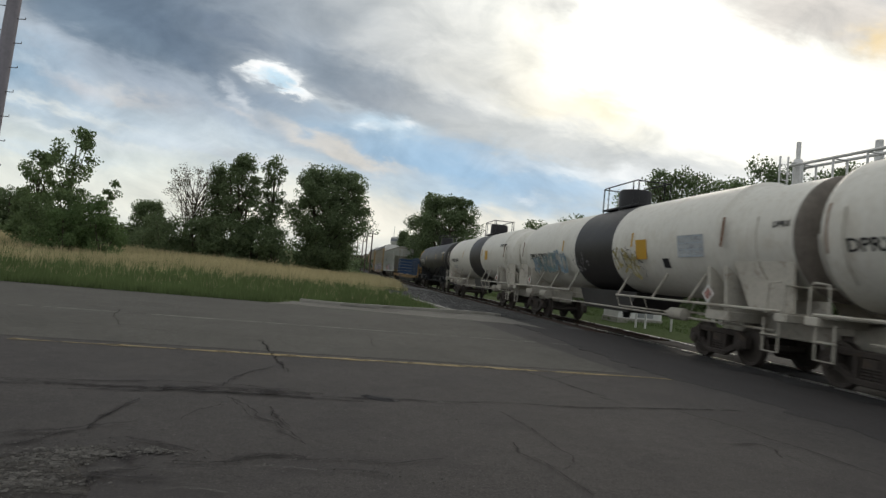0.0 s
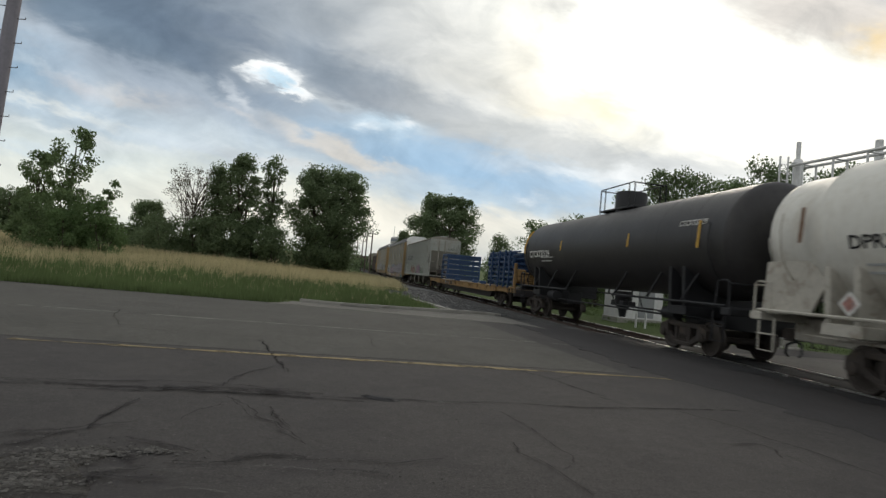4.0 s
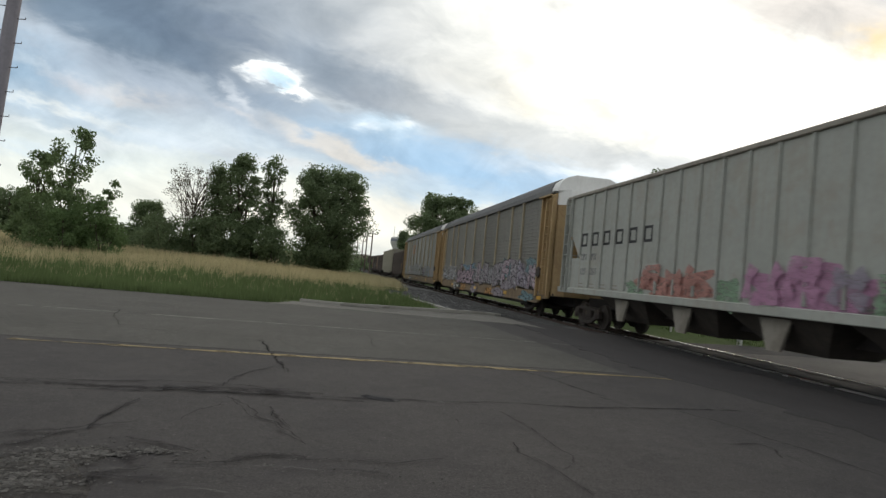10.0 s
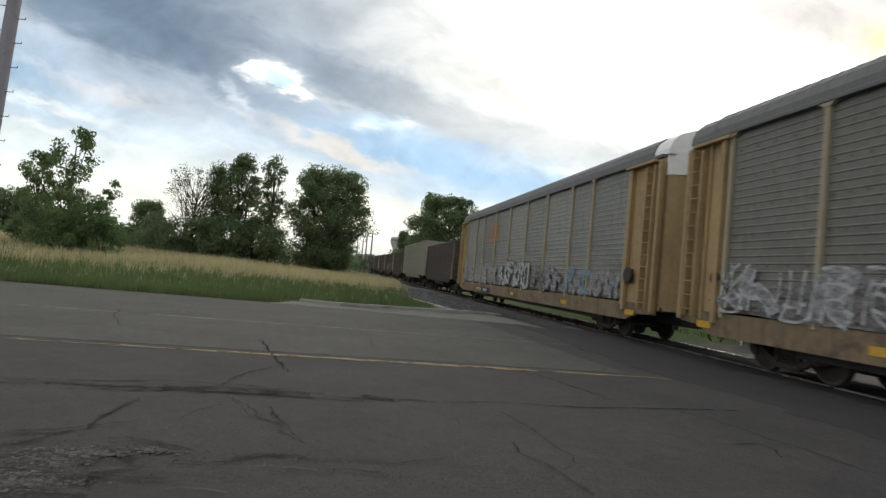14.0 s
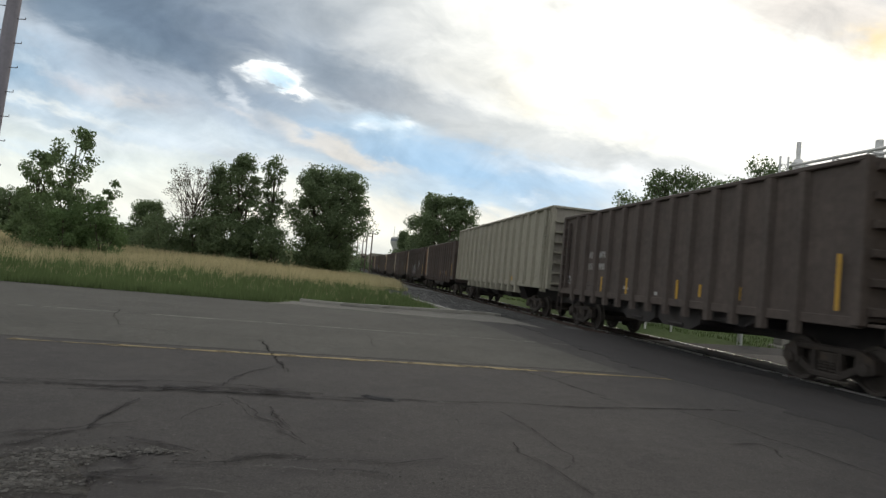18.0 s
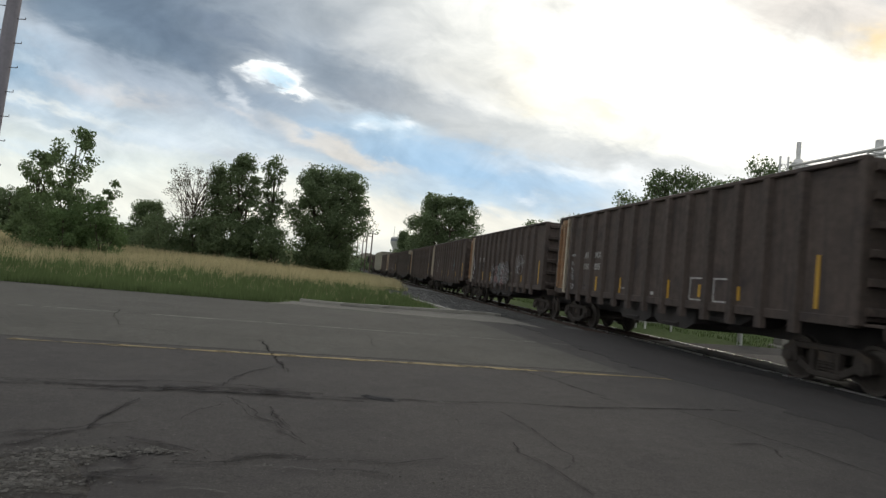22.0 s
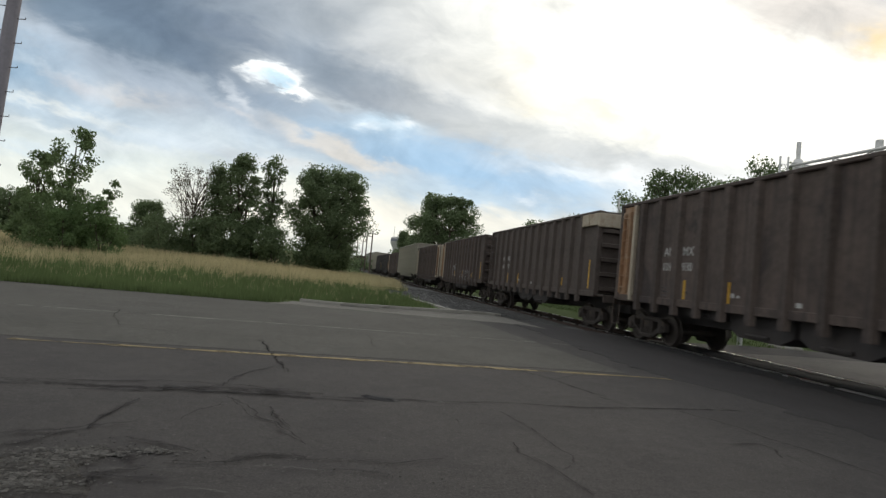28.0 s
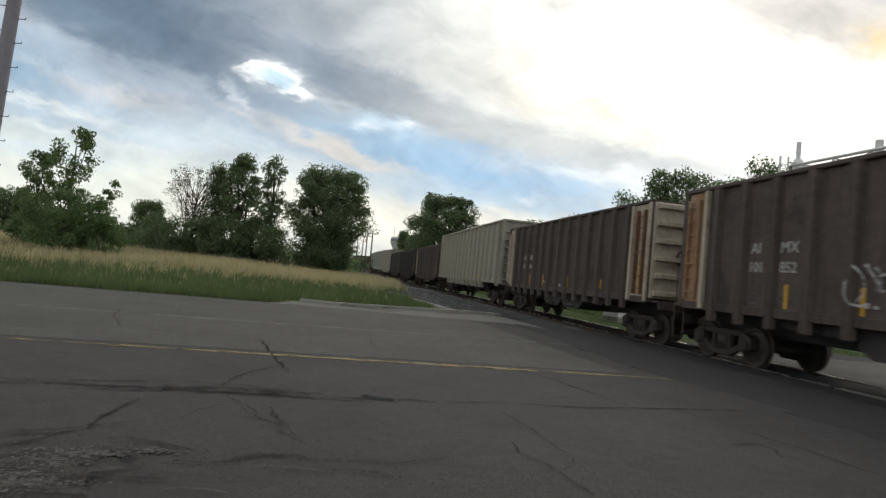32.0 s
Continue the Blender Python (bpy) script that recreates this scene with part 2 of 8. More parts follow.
def road_surface(name, base, dark, specks=0.7):
    """Worn asphalt: blotches, darker oily areas and pale bits of stone."""
    mat = bpy.data.materials.new(name)
    mat.use_nodes = True
    nt = mat.node_tree
    g = Graph(nt)
    b = nt.nodes["Principled BSDF"]
    pos = nt.nodes.new("ShaderNodeTexCoord").outputs["Object"]
    fine, mid, wide = g.noise(pos, 60, 4, 0.7), g.noise(pos, 6.5, 5, 0.65, 0.4), g.noise(pos, 0.6, 5, 0.65, 0.6)
    k = g.math("MULTIPLY_ADD", g.math("SUBTRACT", fine, 0.5), 2.1, 1.0)
    k = g.math("ADD", k, g.math("MULTIPLY", g.math("SUBTRACT", mid, 0.5), 0.75))
    k = g.math("ADD", k, g.math("MULTIPLY", g.math("SUBTRACT", wide, 0.5), 0.75))
    k = g.math("ADD", k, g.math("MULTIPLY", g.math("SUBTRACT", g.noise(pos, 24, 3, 0.7), 0.5), 1.1))
    k = g.math("MAXIMUM", k, 0.25)
    col = g.mix(1.0, (*base, 1.0), g.join(k, k, k), "MULTIPLY")
    col = g.mix(g.math("MULTIPLY", g.ramp(g.noise(pos, 1.1, 6, 0.7, 0.7), 0.47, 0.66), 0.55), col, dark)
    bits = g.math("MAXIMUM", g.ramp(g.noise(pos, 120, 2, 0.5), 0.63, 0.74), g.ramp(g.noise(pos, 42, 2, 0.5), 0.66, 0.74))
    col = g.mix(g.math("MULTIPLY", bits, specks), col, tuple(c * 2.9 for c in base))
    nt.links.new(col, b.inputs["Base Color"])
    b.inputs["Roughness"].default_value = 0.92
    b.inputs["Specular IOR Level"].default_value = 0.3
    n = nt.nodes.new("ShaderNodeBump")
    n.inputs["Strength"].default_value, n.inputs["Distance"].default_value = 0.15, 0.02
    nt.links.new(g.noise(pos, 140, 4, 0.65), n.inputs["Height"])
    nt.links.new(n.outputs[0], b.inputs["Normal"])
    return mat


def soft_stain(name, base, cover, scale=2.0):
    """Dirt that thins out to both sides of a band and breaks up along it."""
    mat = bpy.data.materials.new(name)
    mat.use_nodes = True
    nt = mat.node_tree
    g = Graph(nt)
    b = nt.nodes["Principled BSDF"]
    pos = nt.nodes.new("ShaderNodeTexCoord").outputs["Object"]
    b.inputs["Base Color"].default_value = (*base, 1.0)
    b.inputs["Roughness"].default_value = 0.95
    b.inputs["Specular IOR Level"].default_value = 0.2
    sep = nt.nodes.new("ShaderNodeSeparateXYZ")
    nt.links.new(nt.nodes.new("ShaderNodeUVMap").outputs[0], sep.inputs[0])
    across = g.math("SUBTRACT", 1.0, g.math("ABSOLUTE", g.math("MULTIPLY_ADD", sep.outputs[1], 2.0, -1.0)))
    along_it = g.ramp(g.noise(pos, scale, 5, 0.7, 0.3), 0.30, 0.62)
    grit = g.ramp(g.noise(pos, 45, 3, 0.7), 0.3, 0.6, 0.55, 1.0)
    a = g.math("MULTIPLY", g.math("MULTIPLY", g.math("POWER", across, 1.3), cover), g.math("MULTIPLY", g.math("MULTIPLY_ADD", along_it, 0.75, 0.25), grit), clamp=True)
    t = nt.nodes.new("ShaderNodeBsdfTransparent")
    mx = nt.nodes.new("ShaderNodeMixShader")
    nt.links.new(a, mx.inputs[0])
    nt.links.new(t.outputs[0], mx.inputs[1])
    nt.links.new(b.outputs[0], mx.inputs[2])
    nt.links.new(mx.outputs[0], nt.nodes["Material Output"].inputs[0])
    return mat


asphalt = road_surface("asphalt", (0.0475, 0.0430, 0.0405), (0.034, 0.0305, 0.0310))
asphalt_new = road_surface("asphalt_new", (0.0335, 0.0300, 0.0295), (0.028, 0.0250, 0.0250), 0.35)
asphalt_old = road_surface("asphalt_old", (0.070, 0.0660, 0.0570), (0.052, 0.0490, 0.0430), 0.5)
apron_pale = road_surface("apron_asphalt", (0.135, 0.128, 0.112), (0.095, 0.090, 0.080), 0.4)
# pavement beyond the rails: the sky's light is put into this paler tone
asphalt_skylit = road_surface("asphalt_skylit", (0.110, 0.101, 0.089), (0.080, 0.074, 0.066), 0.4)
crack_stain = soft_stain("crack_stain", (0.017, 0.0145, 0.0155), 0.8, 1.6)
crack_core = soft_stain("crack_core", (0.009, 0.0085, 0.0085), 1.6, 5.0)
pale_grit = soft_stain("pale_grit", (0.15, 0.144, 0.131), 0.5, 22.0)
# crossing rubber, its black deepened to hold the shade under the train
rubber = surface("crossing_rubber", (0.019, 0.0175, 0.017), 0.9, vary=0.5, grain=20, bump=0.4)
tar = surface("tar", (0.022, 0.021, 0.022), 0.8, vary=0.2, grain=30, bump=0.3)
chip = surface("chipped_asphalt", (0.070, 0.064, 0.057), 0.95, vary=0.9, grain=36, broad=0.6, stain=0.5, stain_col=(0.045, 0.042, 0.04), stain_scale=6, bump=0.9, bump_scale=40, worn=0.6)
yellow_line = surface("yellow_line", (0.27, 0.205, 0.095), 0.8, vary=0.6, grain=25, stain=0.6, stain_col=(0.085, 0.078, 0.07), stain_scale=2.2, bump=0.2, worn=0.55)
white_line = surface("white_line", (0.215, 0.205, 0.185), 0.8, vary=0.4, grain=25, stain=0.8, stain_col=(0.10, 0.094, 0.083), stain_scale=2.5, bump=0.2, worn=0.45)
concrete = surface("concrete", (0.29, 0.28, 0.25), 0.9, vary=0.25, grain=20, stain=0.5, stain_col=(0.12, 0.115, 0.10), stain_scale=1.5, bump=0.4)
ballast = surface("ballast", (0.080, 0.079, 0.077), 0.95, vary=1.0, grain=14, stain=0.4, stain_col=(0.07, 0.068, 0.066), stain_scale=0.8, bump=1.0, bump_scale=12, island=0.7)
steel_rail = surface("rail_steel", (0.42, 0.41, 0.40), 0.28, 1.0, vary=0.1, grain=20, bump=0.05)
rust = surface("rust", (0.060, 0.042, 0.034), 0.9, vary=0.4, grain=20, bump=0.4)
tie_wood = surface("tie_wood", (0.045, 0.036, 0.030), 0.95, vary=0.4, grain=16, bump=0.5, by_object=0.4)
bark = surface("bark", (0.075, 0.06, 0.048), 0.95, vary=0.4, grain=12, bump=0.8, bump_scale=18)
leaf_dark = surface("leaf_dark", (0.150, 0.196, 0.104), 0.9, vary=0.25, grain=3, island=0.5, bump=0, see=0.5, spec=0.08)
leaf_mid = surface("leaf_mid", (0.150, 0.205, 0.096), 0.9, vary=0.25, grain=3, island=0.5, bump=0, see=0.5, spec=0.08)
leaf_light = surface("leaf_light", (0.128, 0.188, 0.080), 0.9, vary=0.25, grain=3, island=0.5, bump=0, see=0.5, spec=0.08)
leaf_dry = surface("leaf_dry", (0.13, 0.125, 0.09), 0.8, vary=0.25, grain=3, island=0.6, bump=0, see=0.5, spec=0.08)


# ---- mesh building ----
class Shape:
    """Gathers faces for one mesh."""

    def __init__(self):
        self.v, self.f = [], []

    def add(self, verts, faces):
        k = len(self.v)
        self.v += [tuple(p) for p in verts]
        self.f += [tuple(i + k for i in f) for f in faces]
        return self

    def box(self, x0, x1, y0, y1, z0, z1, c=0.0):
        """A block with chamfered edges of width c."""
        if not c:
            v = [(x, y, z) for z in (z0, z1) for y in (y0, y1) for x in (x0, x1)]
            return self.add(v, [(0, 2, 3, 1), (4, 5, 7, 6), (0, 1, 5, 4), (2, 6, 7, 3), (0, 4, 6, 2), (1, 3, 7, 5)])
        c = min(c, (x1 - x0) * 0.45, (y1 - y0) * 0.45, (z1 - z0) * 0.45)
        rings = []
        for z, i in ((z0, c), (z0 + c, 0), (z1 - c, 0), (z1, c)):
            a0, a1, b0, b1 = x0 + i, x1 - i, y0 + i, y1 - i
            rings.append([(a0 + c, b0, z), (a1 - c, b0, z), (a1, b0 + c, z), (a1, b1 - c, z), (a1 - c, b1, z), (a0 + c, b1, z), (a0, b1 - c, z), (a0, b0 + c, z)])
        v = [p for r in rings for p in r]
        f = [tuple(range(7, -1, -1)), tuple(range(24, 32))]
        f += [(k * 8 + i, k * 8 + (i + 1) % 8, k * 8 + 8 + (i + 1) % 8, k * 8 + 8 + i) for k in range(3) for i in range(8)]
        return self.add(v, f)

    def tube(self, points, radii, n=8, ends=True):
        """A round bar along points; radii one number or one a point."""
        pts = [Vector(p) for p in points]
        rad = radii if hasattr(radii, "__len__") else [radii] * len(pts)
        v, f, side = [], [], None
        for i, p in enumerate(pts):
            way = (pts[min(i + 1, len(pts) - 1)] - pts[max(i - 1, 0)]).normalized()
            if side is None:
                side = way.orthogonal().normalized()
            side = (side - way * side.dot(way)).normalized()
            up = way.cross(side)
            for k in range(n):
                a = 2 * math.pi * (k + 0.5) / n
                v.append(p + (side * math.cos(a) + up * math.sin(a)) * rad[i])
        for i in range(len(pts) - 1):
            f += [(i * n + k, i * n + (k + 1) % n, i * n + n + (k + 1) % n, i * n + n + k) for k in range(n)]
        if ends:
            f += [tuple(range(n - 1, -1, -1)), tuple(range(len(v) - n, len(v)))]
        return self.add(v, f)

    def lathe(self, outline, axis="x", n=28, at=(0, 0, 0), ends=True):
        """Turns an outline of (place along the axis, radius) round the axis."""
        v, f = [], []
        for a, r in outline:
            for k in range(n):
                c, s = r * math.cos(2 * math.pi * k / n), r * math.sin(2 * math.pi * k / n)
                p = {"x": (a, c, s), "y": (s, a, c), "z": (c, s, a)}[axis]
                v.append((p[0] + at[0], p[1] + at[1], p[2] + at[2]))
        m = len(outline)
        for i in range(m - 1):
            f += [(i * n + k, i * n + (k + 1) % n, i * n + n + (k + 1) % n, i * n + n + k) for k in range(n)]
        if ends:
            f += [tuple(range(n - 1, -1, -1)), tuple(range((m - 1) * n, m * n))]
        return self.add(v, f)

    def prism(self, outline, a, b, axis="y"):
        """A flat outline made thick along an axis: y takes (x, z), x takes (y, z), z takes (x, y)."""
        def place(p, q):
            return {"y": (p[0], q, p[1]), "x": (q, p[0], p[1]), "z": (p[0], p[1], q)}[axis]
        n = len(outline)
        v = [place(p, a) for p in outline] + [place(p, b) for p in outline]
        return self.add(v, [tuple(range(n - 1, -1, -1)), tuple(range(n, 2 * n))] + [(i, (i + 1) % n, n + (i + 1) % n, n + i) for i in range(n)])

    def mesh(self, name, mat, smooth_angle=None):
        me = bpy.data.meshes.new(name)
        me.from_pydata(self.v, [], self.f)
        me.validate()
        bm = bmesh.new()
        bm.from_mesh(me)
        bmesh.ops.recalc_face_normals(bm, faces=bm.faces)
        bm.to_mesh(me)
        bm.free()
        me.materials.append(mat)
        if smooth_angle:
            me.shade_smooth()
            me.set_sharp_from_angle(angle=radians(smooth_angle))
        return me


def cloud_mesh(name, verts, faces, mat):
    """A large mesh of loose pieces, from arrays."""
    me = bpy.data.meshes.new(name)
    me.from_pydata(verts, [], faces)
    me.materials.append(mat)
    return me


def part(name, shape, mat, parent, label="", smooth_angle=None, at=None):
    """One mesh object under a thing or a part."""
    me = shape.mesh(name, mat, smooth_angle) if isinstance(shape, Shape) else shape
    ob = new(name, me)
    ob.parent = parent
    if at is not None:
        ob.matrix_basis = at
    return tagged(ob, label) if label else ob


def thing(name, m, label, category, group="", kind=""):
    ob = new(name)
    ob.empty_display_size = 0.3
    ob.matrix_world = m
    return tagged(ob, label, category, group, kind)


# ---- ground ----
def ground_material():
    mat = bpy.data.materials.new("ground")
    mat.use_nodes = True
    nt = mat.node_tree
    g = Graph(nt)
    b = nt.nodes["Principled BSDF"]
    pos = nt.nodes.new("ShaderNodeTexCoord").outputs["Object"]
    fine, wide = g.noise(pos, 6, 5, 0.65), g.noise(pos, 0.16, 4, 0.6, 0.4)
    green = g.mix(g.ramp(fine, 0.3, 0.7), (0.058, 0.080, 0.031), (0.096, 0.125, 0.048))
    straw = g.mix(g.ramp(fine, 0.3, 0.7), (0.15, 0.128, 0.068), (0.25, 0.215, 0.115))
    # the meadow is mown green by the road and left to dry beyond
    d = g.math("ADD", g.dot(pos, (RN.x, RN.y, 0)), g.math("MULTIPLY", g.math("SUBTRACT", wide, 0.5), 14))
    lat = g.dot(g.vmath("SUBTRACT", pos, (T0.x, T0.y, 0)), (TN.x, TN.y, 0))
    dry = g.math("MULTIPLY", g.ramp(d, 29, 40), g.ramp(lat, 6, 13))
    col = g.mix(dry, green, straw)
    nt.links.new(col, b.inputs["Base Color"])
    b.inputs["Roughness"].default_value = 1.0
    b.inputs["Specular IOR Level"].default_value = 0.1
    n = nt.nodes.new("ShaderNodeBump")
    n.inputs["Strength"].default_value, n.inputs["Distance"].default_value = 0.8, 0.08
    nt.links.new(g.noise(pos, 9, 5, 0.7), n.inputs["Height"])
    nt.links.new(n.outputs[0], b.inputs["Normal"])
    return mat


def steps(fine, lo, hi, grow=1.35):
    """Grid lines: every fine metres in [lo, hi], then wider and wider out to the horizon."""
    mid = list(np.arange(lo, hi + 0.01, fine))
    out, k = [], fine
    while k < 900:
        k *= grow
        out.append(k)
    reach = np.cumsum(out)
    return [lo - r for r in reach[::-1]] + mid + [hi + r for r in reach]


def build_ground():
    A, B = steps(0.8, -60, 45), steps(0.8, -8, 110)
    v, nb = [], len(B)
    for a in A:
        for d in B:
            p = road(a, d)
            z = lie(p.x, p.y)
            s, lat = to_track(p.x, p.y)
            on_road = smooth(ROAD_NEAR - 0.9, ROAD_NEAR, d) * (1 - smooth(ROAD_FAR, ROAD_FAR + 0.9, d))
            bed = (1 - smooth(2.2, 7.5, abs(lat))) * (1 - on_road)
            v.append((p.x, p.y, z - 0.10 * on_road - 0.26 * bed))
    f = [(i * nb + j, i * nb + nb + j, i * nb + nb + j + 1, i * nb + j + 1) for i in range(len(A) - 1) for j in range(nb - 1)]
    me = cloud_mesh("ground", v, f, ground_material())
    me.shade_smooth()
    tagged(new("ground", me), "grassy meadow ground, green by the road and dry beyond", "ground", kind="structure")


build_ground()


def sheet(name, a_list, d_list, mat, lift=0.0, label="", category="road", keep=None, thick=0.12):
    """A strip of road surface on the lie of the land, with a skirt at its rim."""
    v, f, nb = [], [], len(d_list)
    for a in a_list:
        for d in d_list:
            p = road(a, d)
            v.append((p.x, p.y, lie(p.x, p.y) + lift))
    f = [(i * nb + j, i * nb + nb + j, i * nb + nb + j + 1, i * nb + j + 1) for i in range(len(a_list) - 1) for j in range(nb - 1)]
    rim = [i * nb for i in range(len(a_list))] + [(len(a_list) - 1) * nb + j for j in range(1, nb)]
    rim += [i * nb + nb - 1 for i in range(len(a_list) - 2, -1, -1)] + [j for j in range(nb - 2, 0, -1)]
    k = len(v)
    v += [(v[i][0], v[i][1], v[i][2] - thick) for i in rim]
    n = len(rim)
    f += [(rim[i], rim[(i + 1) % n], k + (i + 1) % n, k + i) for i in range(n)]
    me = cloud_mesh(name, v, f, mat)
    return tagged(new(name, me), label, category, kind="structure")


def wavy(points, width, lift, seed, ragged=0.35, step=0.12):
    """A thin uneven band along points on the road: a seam, crack or worn line."""
    rnd = random.Random(seed)
    v, f = [], []
    pts = [Vector(p) for p in points]
    run = []
    for p, q in zip(pts, pts[1:]):
        n = max(1, int((q - p).length / step))
        run += [p.lerp(q, i / n) for i in range(n)]
    run.append(pts[-1])
    for i, p in enumerate(run):
        way = (run[min(i + 1, len(run) - 1)] - run[max(i - 1, 0)]).normalized()
        side = Vector((-way.y, way.x))
        mid = p + side * (noise.noise((p.x * 1.7 + seed, p.y * 1.7, seed)) * ragged * 0.5 + noise.noise((p.x * 7, p.y * 7, seed)) * ragged * 0.22 + noise.noise((p.x * 21, p.y * 21, seed)) * ragged * 0.10)
        w = width * (0.2 + 0.8 * rnd.random()) * (0.55 + 0.9 * abs(noise.noise((p.x * 3.1, p.y * 3.1, seed + 4.0))) if ragged > 0.05 else 1.3) * (0.5 + 0.5 * min(1.0, 4 * min(i, len(run) - 1 - i) / len(run) + 0.2)) * 0.5
        for e in (-w, w):
            q = mid + side * e
            v.append((q.x, q.y, lie(q.x, q.y) + lift))
    f = [(2 * i, 2 * i + 1, 2 * i + 3, 2 * i + 2) for i in range(len(run) - 1)]
    return v, f


def build_road():
    fine = list(np.arange(-12, 2.1, 1.0)) + list(np.arange(2.5, 24.1, 0.5))
    A = [-900, -400, -150, -70, -40, -24] + fine + [32, 45, 70, 130, 300, 800]
    sheet("road", A, list(np.arange(ROAD_NEAR, ROAD_FAR + 0.01, (ROAD_FAR - ROAD_NEAR) / 32)), asphalt,
          label="cracked grey asphalt road with faded lines", category="road")
    # the paler far lane and shoulder, the newer dark surface at the rails
    sheet("road_shoulder", [-60, -30] + list(np.arange(-12, 5.1, 1.0)), [8.35, 9.4, 11, 13, 15, 16.5, 17.6], asphalt_old, 0.003,
          "paler worn asphalt of the far lane", "road")


build_road()


def flat_band(name, points, width, mat, lift, seed, ragged, label, category, step=0.12):
    v, f = wavy(points, width, lift, seed, ragged, step)
    me = cloud_mesh(name, v, f, mat)
    me.uv_layers.new(name="across").data.foreach_set("uv", [c for _ in f for c in (0.0, 0.0, 0.0, 1.0, 1.0, 1.0, 1.0, 0.0)])
    return tagged(new(name, me), label, category, kind="structure")


def patch(name, outline, mat, lift, seed, label, category, rough=0.25):
    """A ragged patch on the road within an outline of ground points."""
    pts = [Vector(p) for p in outline]
    rim = []
    for p, q in zip(pts, pts[1:] + pts[:1]):
        n = max(2, int((q - p).length / 0.18))
        for i in range(n):
            m = p.lerp(q, i / n)
            m += Vector((noise.noise((m.x * 3, m.y * 3, seed)), noise.noise((m.x * 3, m.y * 3, seed + 9)))) * rough
            rim.append(m)
    c = sum(rim, Vector((0, 0))) / len(rim)
    n, rings = len(rim), max(1, min(14, int(max((p - c).length for p in rim) / 0.6)))
    v = [(c.x, c.y, lie(c.x, c.y) + lift)]
    for k in range(1, rings + 1):
        v += [(q.x, q.y, lie(q.x, q.y) + lift) for q in (c.lerp(p, k / rings) for p in rim)]
    # a feathered rim that runs out into the ground
    low = [p + (p - c).normalized() * 0.10 for p in rim]
    v += [(p.x, p.y, lie(p.x, p.y) - 0.012) for p in low]
    f = [(0, i + 1, (i + 1) % n + 1) for i in range(n)]
    f += [(k * n + i + 1, k * n + n + i + 1, k * n + n + (i + 1) % n + 1, k * n + (i + 1) % n + 1) for k in range(rings) for i in range(n)]
    return tagged(new(name, cloud_mesh(name, v, f, mat)), label, category, kind="structure")


def along(d, a0, a1):
    return [road(a0, d).to_2d(), road(a1, d).to_2d()]


crumb = surface("asphalt_crumb", (0.088, 0.083, 0.076), 0.95, vary=0.3, grain=20, island=0.9, bump=0)


ROAD_CRACKS = []


